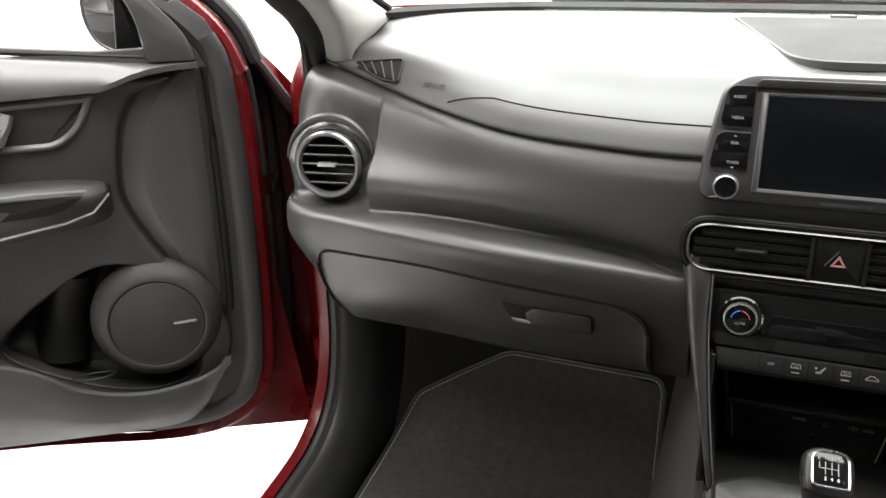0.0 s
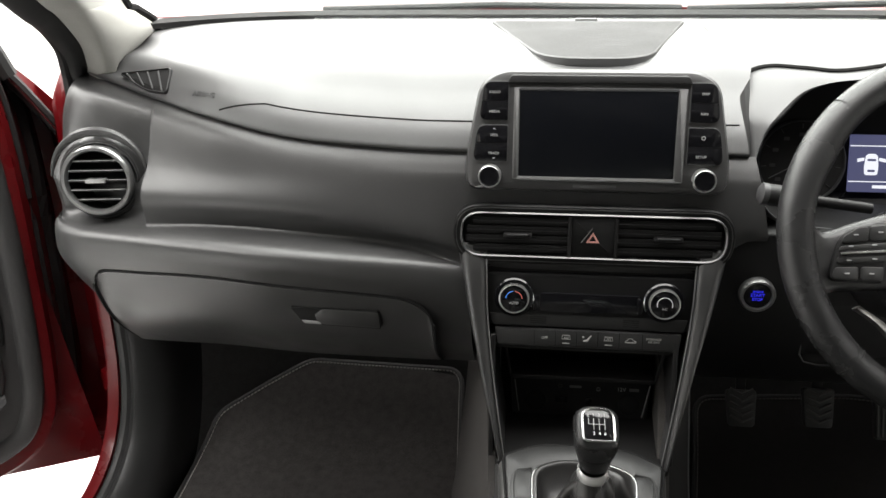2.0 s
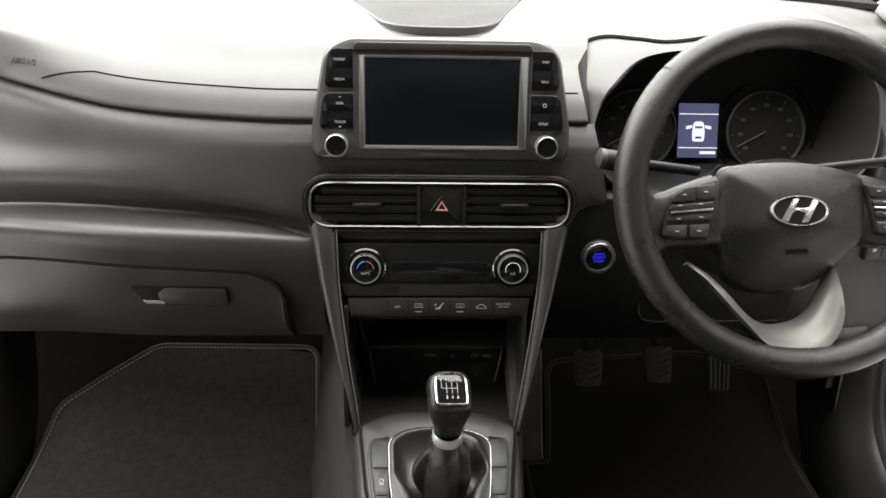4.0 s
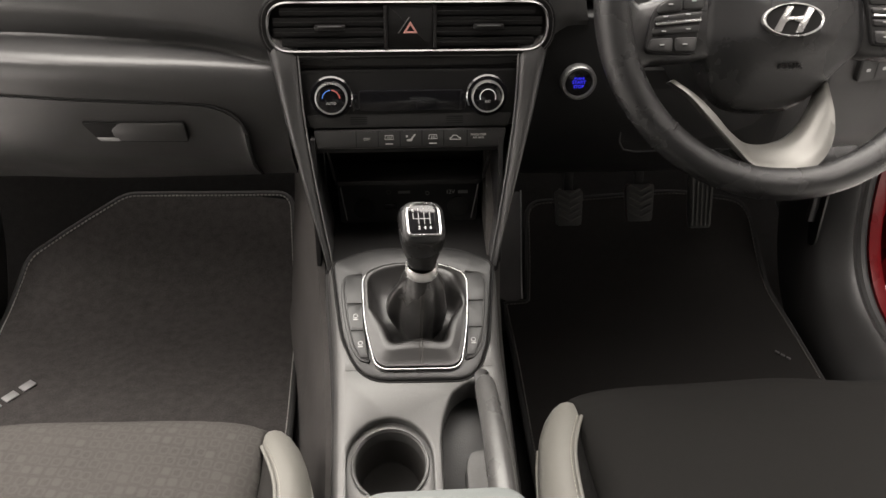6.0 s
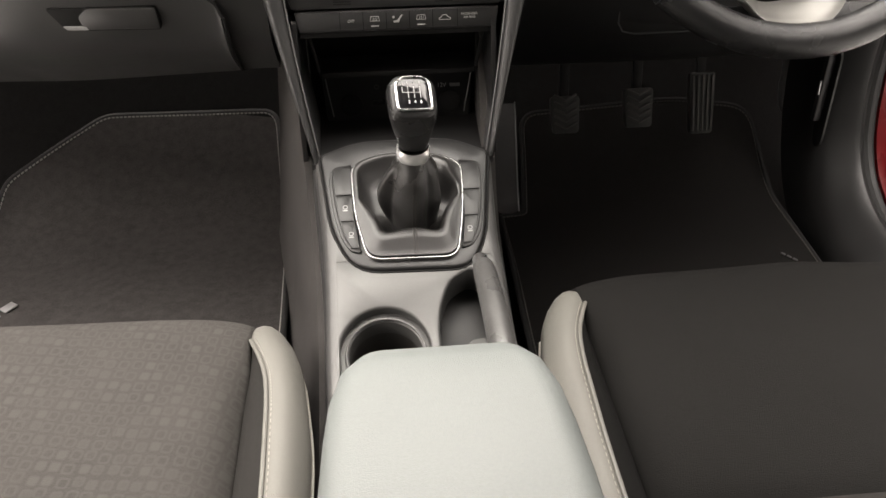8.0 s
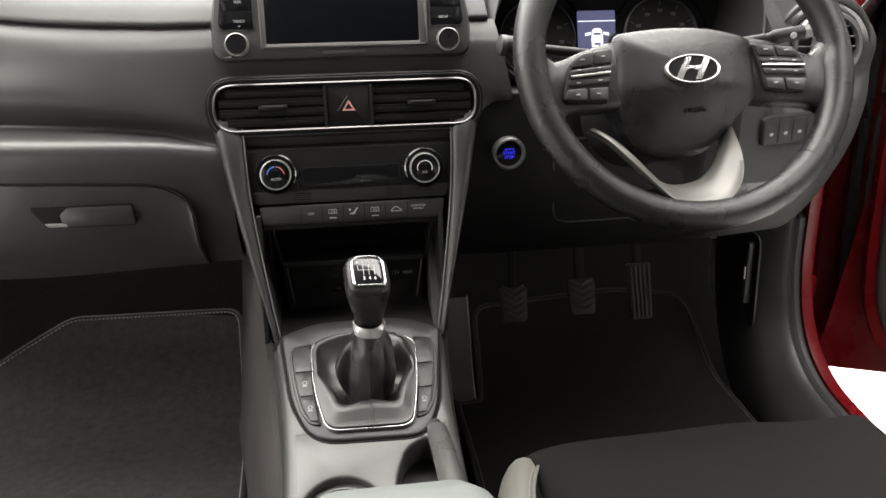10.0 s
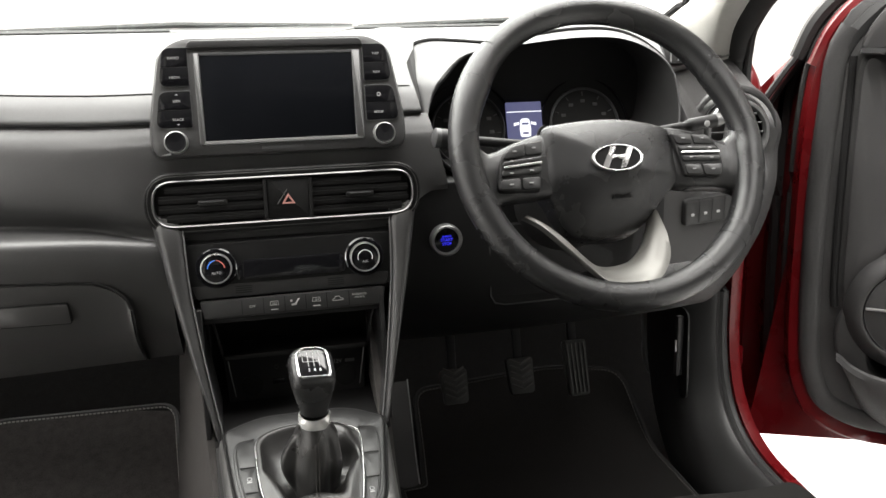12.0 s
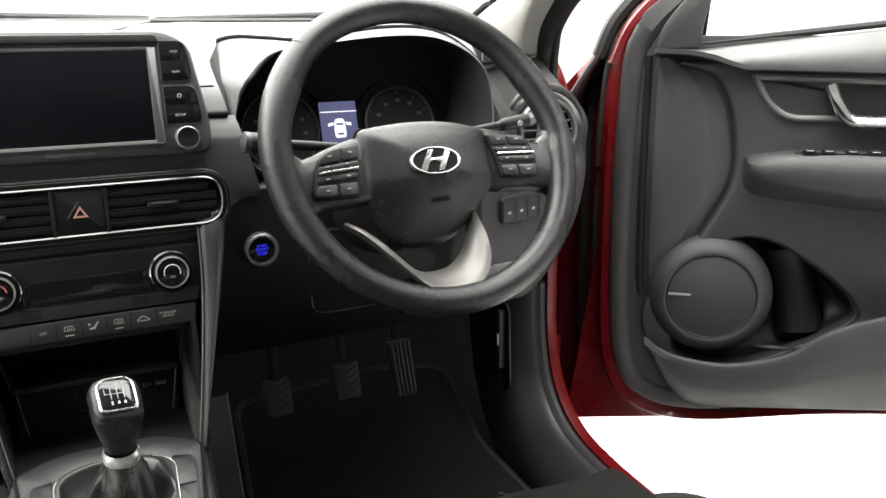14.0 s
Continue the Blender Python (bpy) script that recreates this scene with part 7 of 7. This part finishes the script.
    for y in stations(0.02, 0.58, 10) + [0.60, 0.62, 0.64, 0.655, 0.668, 0.68, 0.69, 0.697, 0.701]:
        b = outer - 0.003
        z = top(b, y)
        f = 0.03 * (1 - max(0, (y - 0.5) / 0.2) ** 2)
        e = math.sqrt(max(0.02, 1 - max(0.0, (y - 0.58) / 0.122) ** 2))
        rows.append([S(b - 0.004, y, z - 0.05), S(b - 0.004, y, z - 0.004)] + [S(b + e * u, y, z - 0.03 + e * (0.042 + f * 0.4) * v) for u, v in ((0.012, 0.82), (0.028, 1.0), (0.045, 0.93), (0.060, 0.65), (0.070, 0.1))] + [S(b + e * 0.07, y, z - 0.14)])
    part("outer_bolster", skin(rows), GREYCLOTH, s, angle=70)
    part("base", plate(box2(0.40, 0.60, 0.03), axes_m((side * 0.37, 0.37, 0.10), (1, 0, 0), (0, 1, 0)), 0.14), DARK, s)
    return s


CREAMPIPE = material("cream_thread", (0.29, 0.28, 0.247), 0.5, vary=0.04)
for sd in (-1, 1):
    front_seat(sd)

# ---------------------------------------------------------------- mats and pedals
def mat_z(y):
    return table([0.2, 1.0, 1.22, 1.28, 1.36, 1.45], [0.0, 0.0, -0.012, 0.004, 0.060, 0.125], y)


def floor_mat(side, outline, name_label):
    mt = thing("floor_mat", name_label, "floor mat", "floor mats")
    o = [Vector((x, y)) for x, y in outline]
    y0, y1 = min(p.y for p in o), max(p.y for p in o)
    rows = []
    for y in stations(y0 + 0.002, y1 - 0.002, 60):
        cut = sorted(a.x + (b.x - a.x) * (y - a.y) / (b.y - a.y) for a, b in zip(o, o[1:] + o[:1]) if (a.y <= y) != (b.y <= y))
        rows.append([Vector((cut[0] + (cut[-1] - cut[0]) * k / 16, y, mat_z(y) + 0.006)) for k in range(17)])
    # sheet, binding and stitching are darker on the driver's side
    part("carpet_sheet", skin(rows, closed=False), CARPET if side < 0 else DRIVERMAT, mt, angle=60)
    part("binding", tube([Vector((p.x, p.y, mat_z(p.y) + 0.004)) for p in o], 0.0048, 8, True), RUBBER if side < 0 else BLACK, mt, "black bound edge")
    k = len(o)
    inner = offset2(o, 0.005)
    run, acc = [], 0.0
    for i in range(k):
        a, b = inner[i], inner[(i + 1) % k]
        L = (b - a).length
        while acc < L:
            p = a.lerp(b, acc / L)
            t = (b - a).normalized()
            run.append((p, t))
            acc += 0.0070
        acc -= L
    bmx = bmesh.new()
    for p, t in run:
        n = Vector((-t.y, t.x))
        q = [p - t * 0.0024 - n * 0.0007, p + t * 0.0024 - n * 0.0007, p + t * 0.0024 + n * 0.0007, p - t * 0.0024 + n * 0.0007]
        lo = [bmx.verts.new((v.x, v.y, mat_z(v.y) + 0.006)) for v in q]
        hi = [bmx.verts.new((v.x, v.y, mat_z(v.y) + 0.0078)) for v in q]
        bmx.faces.new(hi)
        for j in range(4):
            bmx.faces.new((lo[j], lo[(j + 1) % 4], hi[(j + 1) % 4], hi[j]))
    st = part("stitching", bmx, THREAD if side < 0 else DARKTHREAD, mt, "edge stitching", smooth=False)
    st["kind"] = "stuff"
    return mt


lm = rounded([(-0.174, 0.55), (-0.176, 0.98), (-0.181, 1.13), (-0.193, 1.28), (-0.203, 1.430), (-0.505, 1.434), (-0.585, 1.388), (-0.666, 1.336), (-0.684, 1.25), (-0.66, 1.00), (-0.62, 0.55)], [0.02, 0.05, 0.05, 0.05, 0.03, 0.02, 0.03, 0.02, 0.05, 0.05, 0.02], 6)
pmat = floor_mat(-1, lm, "charcoal carpet floor mat with grey stitched edge")
rm = rounded([(0.160, 0.55), (0.160, 0.84), (0.170, 1.12), (0.172, 1.228), (0.214, 1.232), (0.224, 1.30), (0.232, 1.405), (0.52, 1.42), (0.66, 1.40), (0.66, 1.20), (0.63, 0.90), (0.60, 0.55)], [0.02, 0.05, 0.03, 0.006, 0.008, 0.04, 0.03, 0.04, 0.04, 0.06, 0.06, 0.02], 6)
dmat = floor_mat(1, rm, "dark carpet floor mat with stitched edge under the pedals")
for mt, x, y, w in ((pmat, -0.592, 1.018, 0.085), (dmat, 0.60, 1.05, 0.03)):
    lm2 = axes_m((x, y, mat_z(y) + 0.0065), (0.75 * (1 if x < 0 else 1), 1.0 if x < 0 else -1.0, 0), (-1.0 if x < 0 else 1, 0.75, 0))
    for k in range(3):
        part("logo_bar", plate(box2(w * 0.24, 0.015 if x < 0 else 0.004, 0.001, (k - 1) * w / 3, 0.0), lm2, 0.002, 0.0005, 0.003), SILVER if x < 0 else GREYKEY, mt)
PATCH = material("footwell_rubber", (0.013, 0.0127, 0.0124), 0.7, grain=0.8, grain_scale=600)
patch = thing("heel_patch", "dark grey rubber patch beside the driver mat", "rubber patch")
rows = []
for y in stations(1.238, 1.425, 12):
    xr = 0.206 + 0.095 * (y - 1.238)
    rows.append([Vector((x, y, mat_z(y) + h)) for x, h in ((0.145, 0.050), (0.162, 0.012), (0.178, 0.003), (xr, 0.003))])
part("pad", skin(rows, closed=False), PATCH, patch)
part("edge", tube([(0.2065 + 0.095 * (y - 1.238), y, mat_z(y) + 0.0055) for y in stations(1.238, 1.425, 12)], 0.0013, 6), SILVERTRIM, patch, "pale edge strip")
PEDAL = material("pedal_rubber", (0.055, 0.055, 0.053), 0.6)
PEDALRIB = material("pedal_rib", (0.085, 0.083, 0.078), 0.5)
for name, x, y, z, w, h, tilt in (("clutch_pedal", 0.288, 1.30, 0.144, 0.050, 0.062, 28), ("brake_pedal", 0.417, 1.312, 0.145, 0.052, 0.066, 26), ("accelerator_pedal", 0.533, 1.325, 0.142, 0.046, 0.105, 22)):
    p = thing(name, "black rubber-faced metal pedal hanging in the footwell", "pedal", "pedals")
    pm = plane_m(x, y, z, tilt)
    o = rounded([(-w / 2 * 0.86, -h / 2), (w / 2 * 0.86, -h / 2), (w / 2, h / 2), (-w / 2, h / 2)], 0.007)
    part("pad", plate(o, pm, 0.012, 0.002, 0.004), PEDAL, p)
    if name == "accelerator_pedal":
        for k in range(5):
            part("rib", bar(pm @ Vector(((k - 2) * 0.0078, -h / 2 + 0.006, 0.005)), pm @ Vector(((k - 2) * 0.0085, h / 2 - 0.006, 0.005)), 0.0035, 0.004, up=(0, -1, 0)), PEDALRIB, p)
    else:
        for k in range(5):
            zc = -h / 2 + 0.008 + k * 0.0115
            for s_ in (-1, 1):
                part("rib", bar(pm @ Vector((0, zc, 0.005)), pm @ Vector((s_ * w * 0.38, zc + 0.010, 0.005)), 0.003, 0.004), PEDALRIB, p)
    part("arm", bar(pm @ Vector((0, h * 0.3, -0.012)), (x + 0.01, y + 0.10, z + 0.24), 0.016, 0.010), DARK, p)
rest = thing("bonnet_release", "small black lever with silver tip in the footwell side", "lever")
part("backing", plate(rounded([(1.215, 0.10), (1.36, 0.10), (1.37, 0.27), (1.225, 0.27)], 0.02), axes_m((0.7065, 0, 0), (0, 1, 0), (0, 0, 1)), 0.004, 0.001), DARK, rest)
part("lever", bar((0.697, 1.243, 0.256), (0.697, 1.240, 0.144), 0.014, 0.012, up=(0, 1, 0)), GREYKEY, rest)
part("recess_edge", tube(crom([(0.703, 1.385, 0.215), (0.702, 1.372, 0.165), (0.702, 1.352, 0.118), (0.703, 1.31, 0.098)], 4), [0.010] * 5 + [0.013] * 4 + [0.012, 0.010, 0.008, 0.004], 10), PLASTIC, rest)
part("tip", bar((0.6885, 1.240, 0.212), (0.6885, 1.2385, 0.190), 0.003, 0.004, up=(0, 1, 0)), SILVER, rest)

# ---------------------------------------------------------------- things stand on their own base points
bpy.context.view_layer.update()
for ob in [o for o in scene.objects if o.type == "EMPTY" and o.parent is None]:
    pts = [c.matrix_world @ Vector(q) for c in ob.children_recursive if c.type == "MESH" for q in c.bound_box]
    if not pts:
        continue
    lo = Vector([min(p[i] for p in pts) for i in range(3)])
    hi = Vector([max(p[i] for p in pts) for i in range(3)])
    ob.location = ((lo.x + hi.x) / 2, (lo.y + hi.y) / 2, lo.z)
    back = Matrix.Translation(ob.location).inverted()
    for c in ob.children:
        c.matrix_parent_inverse = back
